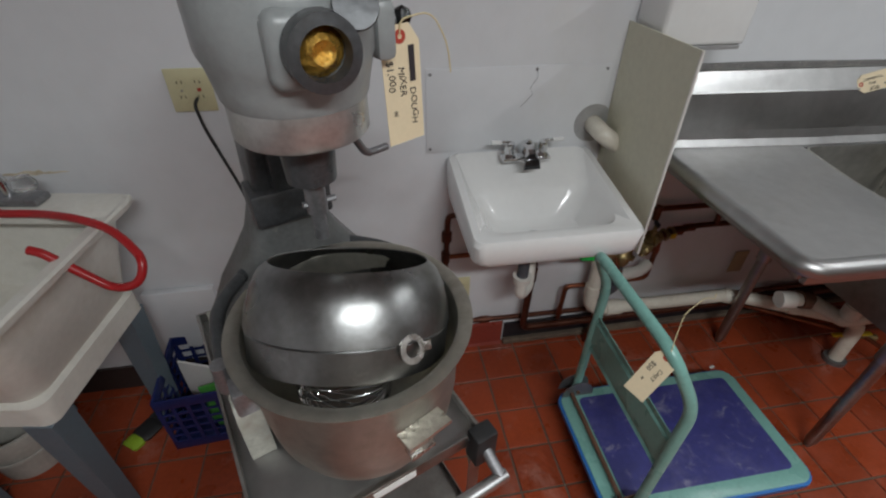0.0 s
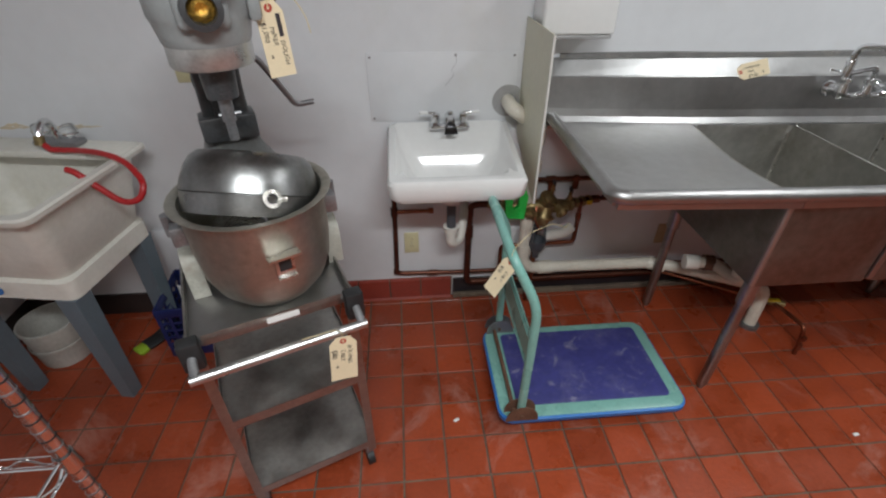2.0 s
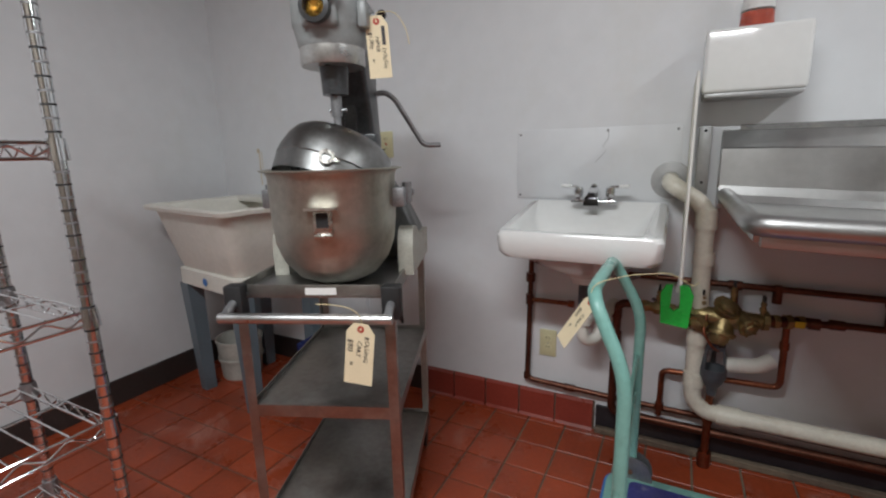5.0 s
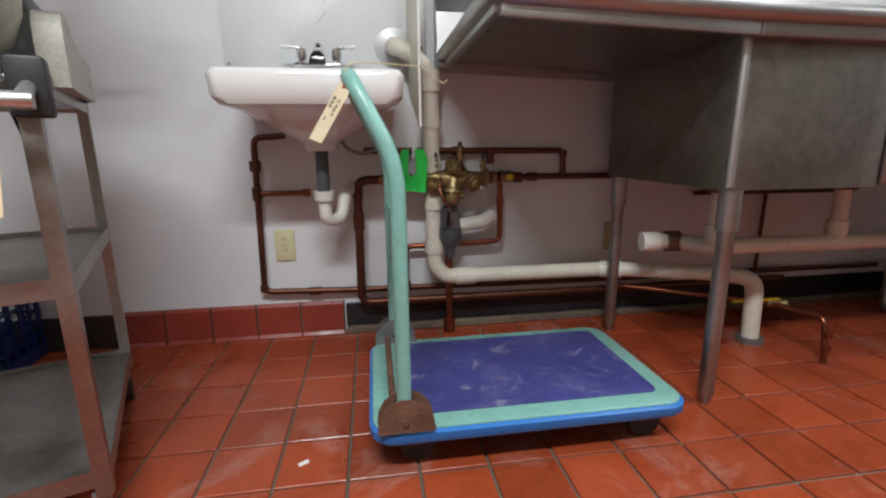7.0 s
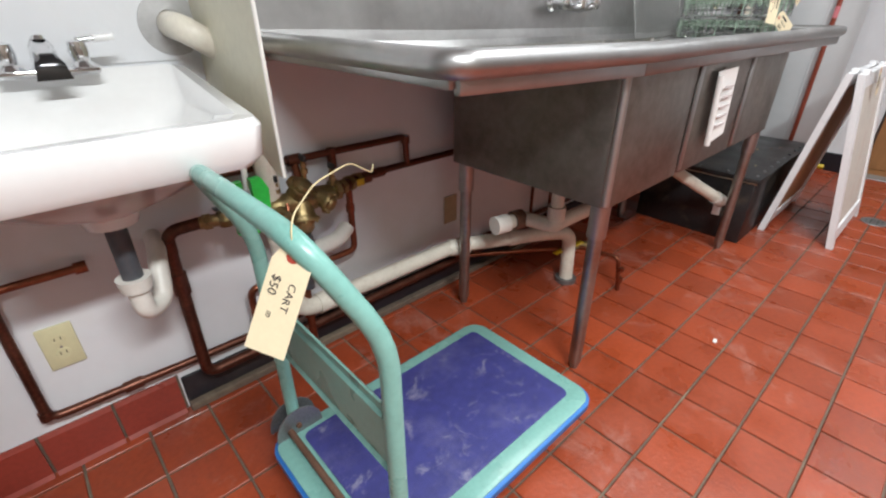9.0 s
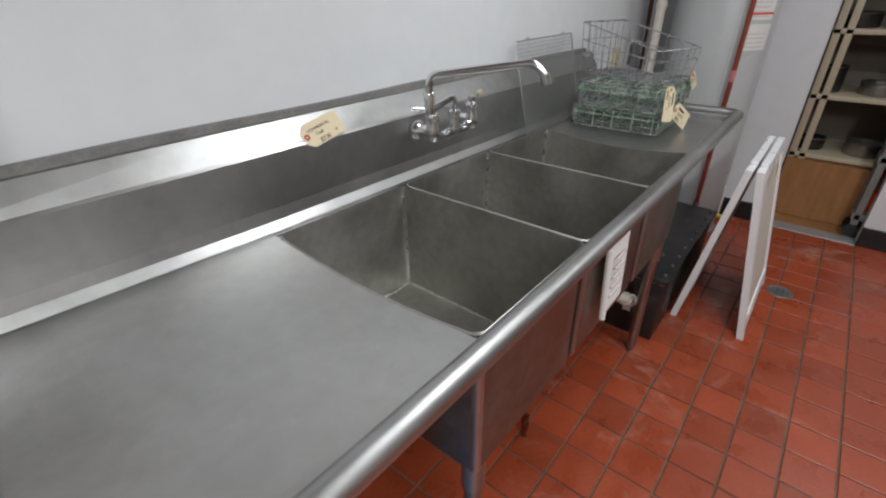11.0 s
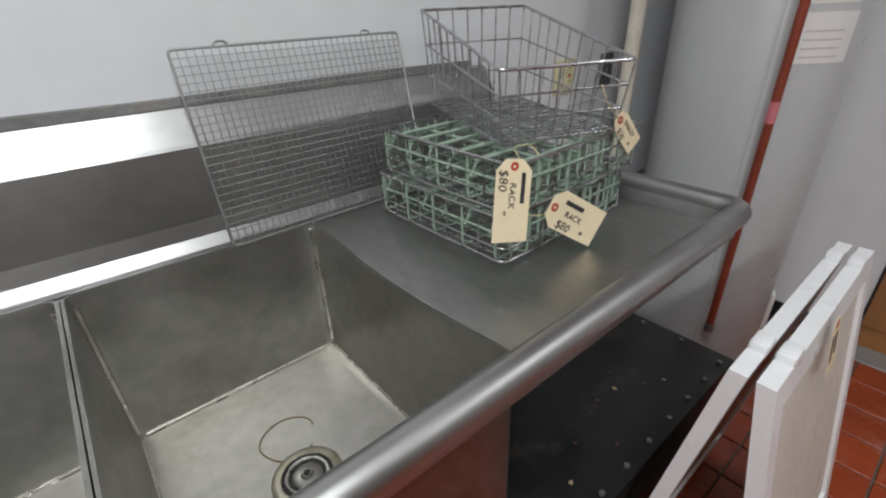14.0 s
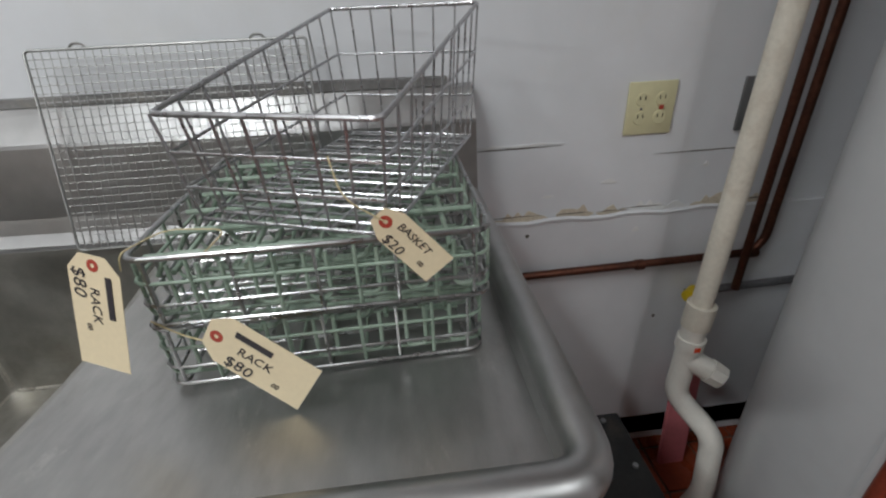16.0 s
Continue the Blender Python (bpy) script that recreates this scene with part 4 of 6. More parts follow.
def bolted_cover(name, c, axis, r, neck, cap, bolts=6):
    """A round neck with a bolted plate and a cap on it, standing out along an axis."""
    z = Vector(axis).normalized()
    x = z.orthogonal().normalized()
    m = frm(c, x, z.cross(x))
    body = part(name, lathe([(0.0, 0.0), (r * 0.72, 0.0), (r * 0.74, neck * 0.7), (r * 0.85, neck), (0.0, neck)], 20, m), BRASS, bf)
    part("cover_plate", lathe([(0.0, neck), (r, neck), (r * 1.03, neck + 0.004), (r, neck + 0.011), (r * 0.7, neck + 0.013), (0.0, neck + 0.013)], 10, m), BRASS, body)
    part("cover_cap", lathe([(r * 0.68, neck + 0.012), (r * 0.62, neck + 0.012 + cap * 0.6), (r * 0.4, neck + 0.012 + cap), (0.0, neck + 0.013 + cap)], 18, m), BRASS, body)
    for k in range(bolts):
        a = 2 * math.pi * (k + 0.5) / bolts
        p = Vector((r * 0.84 * math.cos(a), r * 0.84 * math.sin(a), neck + 0.008))
        part("cover_bolt", bm_cyl(m @ p, m @ (p + Vector((0, 0, 0.009))), 0.0042, None, 6), BRASS, body)
    return body


along = frm((0.655, vy, 0.585), (0, 1, 0), (0, 0.02, 1))
part("check_body", lathe([(0.0, 0.0), (0.022, 0.0), (0.03, 0.012), (0.036, 0.035), (0.031, 0.06), (0.036, 0.09), (0.035, 0.13), (0.028, 0.16), (0.026, 0.19), (0.021, 0.205), (0.0, 0.205)], 20, along), BRASS, bf)
bolted_cover("upper_cover", (0.742, vy, 0.598), (0.42, -0.42, 0.8), 0.044, 0.03, 0.016)
bolted_cover("relief_valve", (0.752, vy - 0.004, 0.585), (-0.16, -0.3, -0.94), 0.046, 0.045, 0.034)
bolted_cover("side_cover", (0.80, vy - 0.012, 0.588), (0.5, -0.78, -0.38), 0.033, 0.032, 0.012)
bolted_cover("side_cover", (0.688, vy - 0.012, 0.582), (-0.42, -0.82, -0.38), 0.031, 0.03, 0.012)
part("inlet_valve", bm_cyl((0.49, -0.068, vz), (0.66, vy, vz - 0.003), 0.0165, 0.018), BRASS, bf)
for x, r in ((0.5, 0.022), (0.585, 0.023), (0.615, 0.026), (0.648, 0.028)):
    part("union_nut", bm_cyl((x, -0.068 - 0.16 * (x - 0.49), vz), (x + 0.018, -0.068 - 0.16 * (x - 0.472), vz), r, None, 6), BRASS, bf)
iv = part("ball_valve", lathe([(0.0, -0.026), (0.018, -0.02), (0.026, 0.0), (0.018, 0.02), (0.0, 0.026)], 16, pose(0.552, -0.078, vz)), BRASS, bf)
part("valve_handle", bm_box(0.528, -0.088, vz + 0.026, 0.578, -0.068, vz + 0.033, bevel=0.002), GREY_PVC, iv, "dark painted valve handle")
part("outlet_flange", bm_cyl((0.856, vy, 0.59), (0.872, vy + 0.002, 0.59), 0.033, None, 8), BRASS, bf)
ov = part("outlet_valve", bm_cyl((0.868, vy, 0.59), (0.985, -0.055, 0.588), 0.019, 0.017, 16), COPPER, bf, "brown outlet ball valve")
for x, r in ((0.885, 0.024), (0.92, 0.025), (0.955, 0.022)):
    part("union_nut", bm_cyl((x, vy + 0.34 * (x - 0.868), 0.59), (x + 0.015, vy + 0.34 * (x - 0.853), 0.59), r, None, 6), BRASS, ov)
part("valve_tag", bm_box(0.944, -0.092, 0.578, 0.97, -0.089, 0.6, bevel=0.001), YELLOW, ov, "small yellow tag")
part("sense_tube", bm_tube([(0.70, vy - 0.03, 0.60), (0.69, vy - 0.065, 0.55), (0.72, vy - 0.07, 0.50), (0.74, vy - 0.05, 0.485)], 0.0045, 8, 0.02), COPPER_N, bf)
for x, z in ((0.552, 0.612), (0.685, 0.612), (0.772, 0.648), (0.855, 0.608)):
    c = part("test_cock", bm_cyl((x, vy - 0.005, z), (x, vy - 0.01, z + 0.052), 0.0065, None, 10), BRASS, bf)
    part("cock_nut", bm_cyl((x, vy - 0.008, z + 0.016), (x, vy - 0.009, z + 0.028), 0.0105, None, 6), BRASS, c)
    part("cock_nut", bm_cyl((x, vy - 0.009, z + 0.036), (x, vy - 0.0095, z + 0.044), 0.009, None, 6), BRASS, c)
    part("cock_handle", bm_box(x - 0.004, vy - 0.026, z + 0.05, x + 0.004, vy + 0.006, z + 0.068, bevel=0.002), DARK, c)
fn = part("air_gap_funnel", lathe([(0.016, -0.16), (0.017, -0.135), (0.03, -0.115), (0.041, -0.09), (0.041, -0.06), (0.037, -0.06), (0.036, -0.088), (0.02, -0.112), (0.0, -0.114)], 28, pose(0.736, vy - 0.005, 0.465)), GREY_PVC, bf, "dark blue-grey air gap funnel")
for k in range(3):
    a = math.pi / 2 + 2 * math.pi * k / 3
    part("funnel_arm", slab([(0.736 + 0.038 * math.cos(a + d), vy - 0.005 + 0.038 * math.sin(a + d), 0.402) for d in (-0.22, 0.22)] + [(0.736 + 0.027 * math.cos(a + d), vy - 0.005 + 0.027 * math.sin(a + d), 0.478) for d in (0.22, -0.22)], (math.cos(a), math.sin(a), 0), 0.005), GREY_PVC, fn, smooth=False)
part("funnel_collar", lathe([(0.021, 0.474), (0.03, 0.474), (0.03, 0.488), (0.021, 0.488), (0.021, 0.474)], 24, pose(0.736, vy - 0.005, 0)), GREY_PVC, fn)
part("side_port", bm_tube([(0.77, vy, 0.42), (0.86, vy, 0.43), (0.9, vy + 0.02, 0.45)], 0.025, 14, 0.03), PVC_W, bf, "white plastic side elbow")
gs = thing("green_scoop", "bright green plastic scoop hanging behind the splash guard", "scoop")
part("scoop", slab([(0.56, -0.12, 0.555), (0.645, -0.12, 0.545), (0.655, -0.12, 0.66), (0.64, -0.12, 0.692), (0.612, -0.12, 0.692), (0.616, -0.12, 0.612), (0.598, -0.12, 0.598), (0.586, -0.12, 0.612), (0.592, -0.12, 0.692), (0.57, -0.12, 0.69), (0.555, -0.12, 0.66)], (0, -1, 0), 0.02), GREENPL, gs)
part("handle", bm_tube([(0.61, -0.105, 0.66), (0.615, -0.11, 0.74)], 0.008, 10), PORCELAIN, gs, "white handle")
br = thing("wall_bracket", "grey slotted steel bracket screwed to the wall", "bracket")
part("plate", bm_box(0.632, -0.03, 0.99, 0.67, -0.001, 1.215, bevel=0.002), LGREY, br)
for z in (1.03, 1.2):
    part("hole", bm_cyl((0.651, -0.0302, z), (0.651, -0.0312, z), 0.005, None, 10), DARK, br)

# ---- platform hand truck ----
dl = thing("platform_truck", "teal folding platform truck with a blue rubber deck", "hand truck")
DX0, DX1, DY0, DY1, DZ = 0.437, 1.178, -0.858, -0.388, 0.118


def rrect(x0, x1, y0, y1, z, r, n=6):
    pts = []
    for cx, cy, a0 in ((x1 - r, y1 - r, 0), (x0 + r, y1 - r, 90), (x0 + r, y0 + r, 180), (x1 - r, y0 + r, 270)):
        for k in range(n):
            a = radians(a0 + 90 * k / (n - 1))
            pts.append((cx + r * math.cos(a), cy + r * math.sin(a), z))
    return pts


part("bumper", ring_sweep(bmesh.new(), [rrect(DX0 + 0.006, DX1 - 0.006, DY0 + 0.006, DY1 - 0.006, DZ - 0.032, 0.05), rrect(DX0, DX1, DY0, DY1, DZ - 0.024, 0.055), rrect(DX0, DX1, DY0, DY1, DZ - 0.006, 0.055), rrect(DX0 + 0.008, DX1 - 0.008, DY0 + 0.008, DY1 - 0.008, DZ - 0.001, 0.05)]), BLUEBUMP, dl, "bright blue vinyl bumper edge")
part("deck", ring_sweep(bmesh.new(), [rrect(DX0 + 0.008, DX1 - 0.008, DY0 + 0.008, DY1 - 0.008, DZ - 0.02, 0.05), rrect(DX0 + 0.008, DX1 - 0.008, DY0 + 0.008, DY1 - 0.008, DZ + 0.002, 0.05), rrect(DX0 + 0.014, DX1 - 0.014, DY0 + 0.014, DY1 - 0.014, DZ + 0.005, 0.045)]), TEAL, dl, "teal painted steel deck")
part("rubber_mat", ring_sweep(bmesh.new(), [rrect(DX0 + 0.075, DX1 - 0.055, DY0 + 0.055, DY1 - 0.045, DZ + 0.003, 0.02), rrect(DX0 + 0.075, DX1 - 0.055, DY0 + 0.055, DY1 - 0.045, DZ + 0.0075, 0.02), rrect(DX0 + 0.078, DX1 - 0.058, DY0 + 0.058, DY1 - 0.048, DZ + 0.0085, 0.018)]), BLUEMAT, dl, "scuffed blue ribbed rubber mat")
HXb = 0.512
hp = [(HXb, -0.845, DZ + 0.03), (HXb, -0.848, 0.672), (HXb - 0.084, -0.805, 0.838), (HXb - 0.084, -0.425, 0.832), (HXb, -0.40, 0.672), (HXb, -0.40, DZ + 0.03)]
part("handle", bm_tube(hp, 0.0155, 16, 0.06), TEAL, dl, "teal tubular push handle")
bm = bmesh.new()
zs = [0.39, 0.398, 0.418, 0.423, 0.512, 0.517, 0.537, 0.545]
of = [0.0, 0.006, 0.006, 0.0, 0.0, 0.006, 0.006, 0.0]
ring_sweep(bm, [[(HXb - 0.004 + o, y, z) for z, o in zip(zs, of)] + [(HXb - 0.007 + o, y, z) for z, o in reversed(list(zip(zs, of)))] for y in (-0.842, -0.403)])
part("back_plate", bm, TEAL, dl, "ribbed teal plate across the handle", smooth=False)
for y, m_ in ((-0.845, RUST), (-0.40, GALV)):
    pts = [(0.455, y, DZ + 0.004), (0.575, y, DZ + 0.004)] + [(0.515 + 0.06 * math.cos(radians(a)), y, DZ + 0.015 + 0.065 * math.sin(radians(a))) for a in range(0, 181, 20)]
    for d in (-0.02, 0.02):
        part("hinge_bracket", slab([(x, yy + d, z) for x, yy, z in pts], (0, 1, 0), 0.003), m_, dl, "rusty folding bracket", smooth=False)
    part("hinge_bolt", bm_cyl((0.512, y - 0.026, DZ + 0.03), (0.512, y + 0.026, DZ + 0.03), 0.007, None, 8), RUST, dl)
part("fold_bar", bm_tube([(0.49, -0.83, DZ + 0.022), (0.49, -0.415, DZ + 0.022)], 0.008, 10), RUST, dl, "rusty locking bar")
for x, y in ((0.53, -0.78), (0.53, -0.47), (1.09, -0.78), (1.09, -0.47)):
    c = part("caster", bm_box(x - 0.012, y - 0.022, 0.045, x + 0.03, y + 0.022, DZ - 0.02, bevel=0.004), RUST, dl)
    part("wheel", bm_cyl((x + 0.012, y - 0.013, 0.041), (x + 0.012, y + 0.013, 0.041), 0.04), DARK, c)

# ---- rolling cart, mixer and bowl ----
CART = pose(-0.322, -0.713, 0, 0, 0, 22)
ct = thing("rolling_cart", "stainless steel three-shelf rolling cart", "cart", m=CART)
CW, CL, CT = 0.2, 0.29, 0.812


def tray(z, lip):
    bm = box(bmesh.new(), -CW, -CL, z - 0.012, CW, CL, z, bevel=0.002)
    return bm


part("top_shelf", tray(CT, 0), STEEL, ct)
part("top_edge", bm_box(-CW + 0.03, -CL - 0.002, CT - 0.012, CW - 0.03, -CL + 0.001, CT + 0.022, bevel=0.001), STEEL_OLD, ct)
for s in (-1, 1):
    part("top_edge", bm_box(s * CW - 0.003, -CL, CT - 0.02, s * CW + 0.003, CL, CT + 0.02, bevel=0.001), STEEL_OLD, ct)
part("top_edge", bm_box(-CW, CL - 0.002, CT - 0.02, CW, CL + 0.003, CT + 0.02, bevel=0.001), STEEL_OLD, ct)
part("shelf", tray(0.49, 0), STEEL_OLD, ct)
part("shelf", tray(0.135, 0), STEEL_OLD, ct)
for z in (0.49, 0.135):
    for a in ((-CW, -CL - 0.003, CW, -CL), (-CW, CL, CW, CL + 0.003), (-CW - 0.003, -CL, -CW, CL), (CW, -CL, CW + 0.003, CL)):
        part("shelf_edge", bm_box(a[0], a[1], z - 0.022, a[2], a[3], z + 0.012), STEEL_OLD, ct)
for sx in (-1, 1):
    for sy in (-1, 1):
        x, y = sx * (CW + 0.004), sy * (CL + 0.004)
        lg = slab([(x, y, 0.09), (x - sx * 0.026, y, 0.09), (x - sx * 0.026, y - sy * 0.003, 0.09), (x - sx * 0.003, y - sy * 0.003, 0.09), (x - sx * 0.003, y - sy * 0.026, 0.09), (x, y - sy * 0.026, 0.09)], (0, 0, 1), CT - 0.07)
        part("leg", lg, STEEL_OLD, ct, smooth=False)
        c = part("caster", bm_box(x - sx * 0.035, y - sy * 0.03, 0.055, x - sx * 0.008, y - sy * 0.008, 0.1, bevel=0.004), GALV, ct)
        part("wheel", bm_cyl((x - sx * 0.034, y - sy * 0.02, 0.033), (x - sx * 0.01, y - sy * 0.02, 0.033), 0.033), DARK, c)
for s in (-1, 1):
    b = part("handle_bracket", bm_box(s * CW - 0.024, -CL - 0.026, CT - 0.062, s * CW + 0.024, -CL + 0.012, CT + 0.024, bevel=0.006), DARK, ct, "black plastic corner bracket")
    part("bracket_bolt", bm_tube([(s * CW, -CL - 0.02, CT - 0.02), (s * CW, -CL - 0.07, CT - 0.04)], 0.011, 12), GALV, b)
part("push_bar", bm_tube([(-CW - 0.012, -CL - 0.07, CT - 0.042), (CW + 0.012, -CL - 0.07, CT - 0.042)], 0.0125, 16), mat("aluminium", (0.62, 0.62, 0.62), 0.35, 1.0, vary=0.1), ct, "satin aluminium push bar")
part("plate_label", bm_box(-0.02, -CL - 0.0035, CT - 0.004, 0.06, -CL - 0.0022, CT + 0.014), PAPER, ct)

MIX = CART @ pose(0.026, -0.01, CT + 0.001)
mx = thing("dough_mixer", "old grey floor-standing type dough mixer on a cart, worn paint", "mixer", m=MIX)
for s in (-1, 1):
    prof = [(-0.11, 0.0), (-0.112, 0.07), (-0.106, 0.108), (-0.09, 0.128), (-0.066, 0.135), (-0.03, 0.128), (0.02, 0.10), (0.10, 0.085), (0.22, 0.085), (0.22, 0.0)]
    part("foot", slab([(s * 0.16, y, z) for y, z in prof], (s, 0, 0), 0.042), MIXFOOT, mx, "chipped base foot")


def section(w, d, yc, z, r=0.02):
    return rrect(-w / 2, w / 2, yc - d / 2, yc + d / 2, z, min(r, w / 2.2, d / 2.2), 5)


part("base", ring_sweep(bmesh.new(), [section(0.38, 0.14, 0.18, 0.0), section(0.38, 0.14, 0.18, 0.07), section(0.36, 0.13, 0.18, 0.10), section(0.30, 0.12, 0.18, 0.17, 0.03), section(0.23, 0.115, 0.175, 0.225, 0.03), section(0.165, 0.11, 0.17, 0.28, 0.03), section(0.13, 0.11, 0.165, 0.34, 0.03)]), MIXBASE, mx)
part("column", ring_sweep(bmesh.new(), [section(0.118, 0.11, 0.165, 0.34, 0.015), section(0.112, 0.115, 0.155, 0.46, 0.015), section(0.112, 0.15, 0.125, 0.55, 0.015), section(0.12, 0.2, 0.09, 0.64, 0.015)]), MIXDARK, mx, "column with worn slideway")
part("slide_block", bm_box(-0.07, 0.085, 0.335, 0.07, 0.16, 0.40, bevel=0.006), MIXDARK, mx)
part("slide_lug", bm_box(-0.028, 0.085, 0.40, 0.012, 0.125, 0.50, bevel=0.006), MIXDARK, mx)
part("slide_lug", bm_cyl((0.0, 0.12, 0.17), (0.0, 0.09, 0.17), 0.022, 0.017), MIXDARK, mx)
for s in (-1, 1):
    a = part("bowl_arm", bm_tube([(s * 0.09, 0.16, 0.215), (s * 0.178, 0.06, 0.222), (s * 0.190, -0.1, 0.228)], 0.0125, 12, 0.06), MIXDARK, mx)
    part("bowl_pin", bm_cyl((s * 0.192, -0.11, 0.205), (s * 0.192, -0.11, 0.26), 0.013), GALV, a)
part("head", ring_sweep(bmesh.new(), [[(0.098 * sc * math.cos(2 * math.pi * j / 40), -0.07 + (0.098 * sc * math.sin(2 * math.pi * j / 40)) * (1 if math.sin(2 * math.pi * j / 40) < 0 else 2.6 * k), z) for j in range(40)] for sc, k, z in ((0.87, 0.5, 0.610), (0.9, 0.8, 0.616), (0.93, 1.0, 0.632), (0.98, 1.0, 0.655), (1.02, 1.0, 0.664), (1.02, 1.0, 0.724), (1.0, 0.98, 0.729))]), MIXGREY, mx)
part("head_cap", ring_sweep(bmesh.new(), [[(0.094 * sc * math.cos(2 * math.pi * j / 40), -0.062 + 0.094 * sc * math.sin(2 * math.pi * j / 40) * (1 if math.sin(2 * math.pi * j / 40) < 0 else 1.7), z) for j in range(40)] for sc, z in ((1.0, 0.728), (0.96, 0.74), (0.75, 0.762), (0.4, 0.778), (0.05, 0.782))]), mat("mixer_cap", (0.50, 0.51, 0.50), 0.35, vary=0.15, scale=12), mx, "pale domed motor cap")
part("cap_stud", bm_cyl((0, -0.05, 0.778), (0, -0.05, 0.797), 0.004), DARK, mx)
part("ring", lathe([(0.0, 0.566), (0.082, 0.566), (0.085, 0.57), (0.085, 0.610), (0.0, 0.611)], 48, pose(0, -0.07, 0)), mat("ring_steel", (0.52, 0.52, 0.505), 0.32, 0.75, vary=0.2, scale=14, stain=(0.22, 0.2, 0.17), stain_amount=0.6, stain_scale=18), mx, "bright steel planetary ring")
part("hub_boss", bm_box(-0.048, -0.178, 0.644, 0.048, -0.11, 0.722, bevel=0.015, seg=3), MIXGREY, mx)
hb = part("hub_ring", lathe([(0.022, 0.0), (0.036, 0.0), (0.038, 0.006), (0.037, 0.026), (0.026, 0.028), (0.024, 0.012)], 32, frm((0.0, -0.174, 0.684), (1, 0, 0), (0, 0, 1))), MIXDARK, mx, "worn attachment hub")
part("foil_plug", lathe([(0.0, 0.012), (0.012, 0.02), (0.02, 0.012), (0.0255, 0.006)], 18, frm((0.0, -0.174, 0.684), (1, 0, 0), (0, 0, 1))), GOLD, mx, "crumpled gold foil in the hub")
part("hub_cover", lathe([(0.0, 0.004), (0.022, 0.003), (0.023, 0.0)], 20, frm((0.04, -0.184, 0.72), (1, 0, 0.5), (0, 0.5, 1))), MIXDARK, mx)
part("planetary", bm_cyl((0, -0.07, 0.567), (0, -0.07, 0.495), 0.038, 0.034), MIXDARK, mx)
part("agitator_shaft", bm_cyl((0, -0.07, 0.497), (0, -0.07, 0.44), 0.015), GALV, mx)
part("shaft_tip", bm_cyl((0, -0.07, 0.442), (0, -0.07, 0.395), 0.0105), GALV, mx)
part("shaft_pin", bm_cyl((-0.02, -0.07, 0.455), (0.028, -0.07, 0.455), 0.005, None, 8), GALV, mx)
part("side_housing", bm_box(0.085, -0.13, 0.648, 0.112, -0.03, 0.715, bevel=0.01), MIXGREY, mx)
lv = part("shift_lever", bm_tube([(0.105, -0.085, 0.683), (0.132, -0.085, 0.686)], 0.006, 10), GALV, mx)
part("lever_knob", lathe([(0.0, -0.013), (0.009, -0.009), (0.013, 0.0), (0.009, 0.009), (0.0, 0.013)], 16, pose(0.14, -0.085, 0.687)), BLACKGLOSS, lv, "black ball knob")
part("crank", bm_tube([(0.055, 0.17, 0.525), (0.085, 0.175, 0.53), (0.115, 0.18, 0.51), (0.195, 0.22, 0.37), (0.21, 0.225, 0.362), (0.255, 0.235, 0.362)], 0.0085, 12, 0.018), GALV, mx, "bent steel lift crank")

BOWL = MIX @ pose(0.002, -0.152, 0.0)
bw = thing("mixing_bowl", "large dull steel mixing bowl on the mixer base", "bowl", m=BOWL)
part("bowl_shell", lathe([(0.0, 0.001), (0.06, 0.004), (0.105, 0.025), (0.138, 0.065), (0.155, 0.11), (0.162, 0.17), (0.164, 0.285), (0.171, 0.296), (0.183, 0.2985), (0.184, 0.3015), (0.172, 0.303), (0.162, 0.298), (0.1595, 0.285), (0.158, 0.17), (0.151, 0.112), (0.134, 0.069), (0.102, 0.03), (0.0, 0.007)], 64), BOWLSTEEL, bw)
for ang in (-82, 98):
    a = radians(ang)
    mm = pose(0, 0, 0, 0, 0, ang)
    h = part("bowl_handle", ring_sweep(bmesh.new(), [[(0.163, y, 0.215 + z), (0.163, y, 0.209 + z), (0.195, y, 0.213 + z), (0.195, y, 0.219 + z)] for y, z in ((-0.036, 0), (0.036, 0))]), WELD, bw, "folded steel grip")
    h.matrix_basis = mm
    h2 = part("handle_leg", bm_box(0.157, -0.022, 0.15, 0.172, 0.022, 0.212, bevel=0.003), WELD, bw)
    h2.matrix_basis = mm
    # flat dark plate gives the grip's hollow its shade
    h3 = part("handle_shade", bm_box(0.1722, -0.014, 0.17, 0.1732, 0.014, 0.205), DARK, bw, "dark plate painting the shade of the hollow under the grip")
    h3.matrix_basis = mm
    h4 = part("handle_tab", bm_box(0.1705, -0.022, 0.146, 0.178, 0.022, 0.154, bevel=0.002), WELD, bw)
    h4.matrix_basis = mm
for s in (-1, 1):
    part("ear", bm_box(s * 0.16, -0.02, 0.2, s * 0.192, 0.02, 0.25, bevel=0.005), GALV, bw)
# splash lid leaning in the bowl
LID = BOWL @ pose(-0.004, 0.006, 0.270, -24, 17, 0) @ Matrix.Scale(1.05, 4)
ld = thing("bowl_lid", "polished steel splash ring leaning inside the mixing bowl", "lid", m=LID)
part("skirt", lathe([(0.143, -0.03), (0.146, 0.012), (0.144, 0.014), (0.141, -0.03)], 56), LIDSTEEL, ld)
part("dome", lathe([(0.144, 0.012), (0.1475, 0.016), (0.145, 0.04), (0.138, 0.068), (0.127, 0.09), (0.113, 0.102), (0.112, 0.1), (0.125, 0.087), (0.135, 0.066), (0.142, 0.04), (0.144, 0.016)], 56), LIDSTEEL, ld)
hl = part("hanging_loop", lathe([(0.011, 0.0), (0.019, 0.0), (0.019, 0.0025), (0.011, 0.0025), (0.011, 0.0)], 24), WELD, ld, "bright-rimmed keyhole")
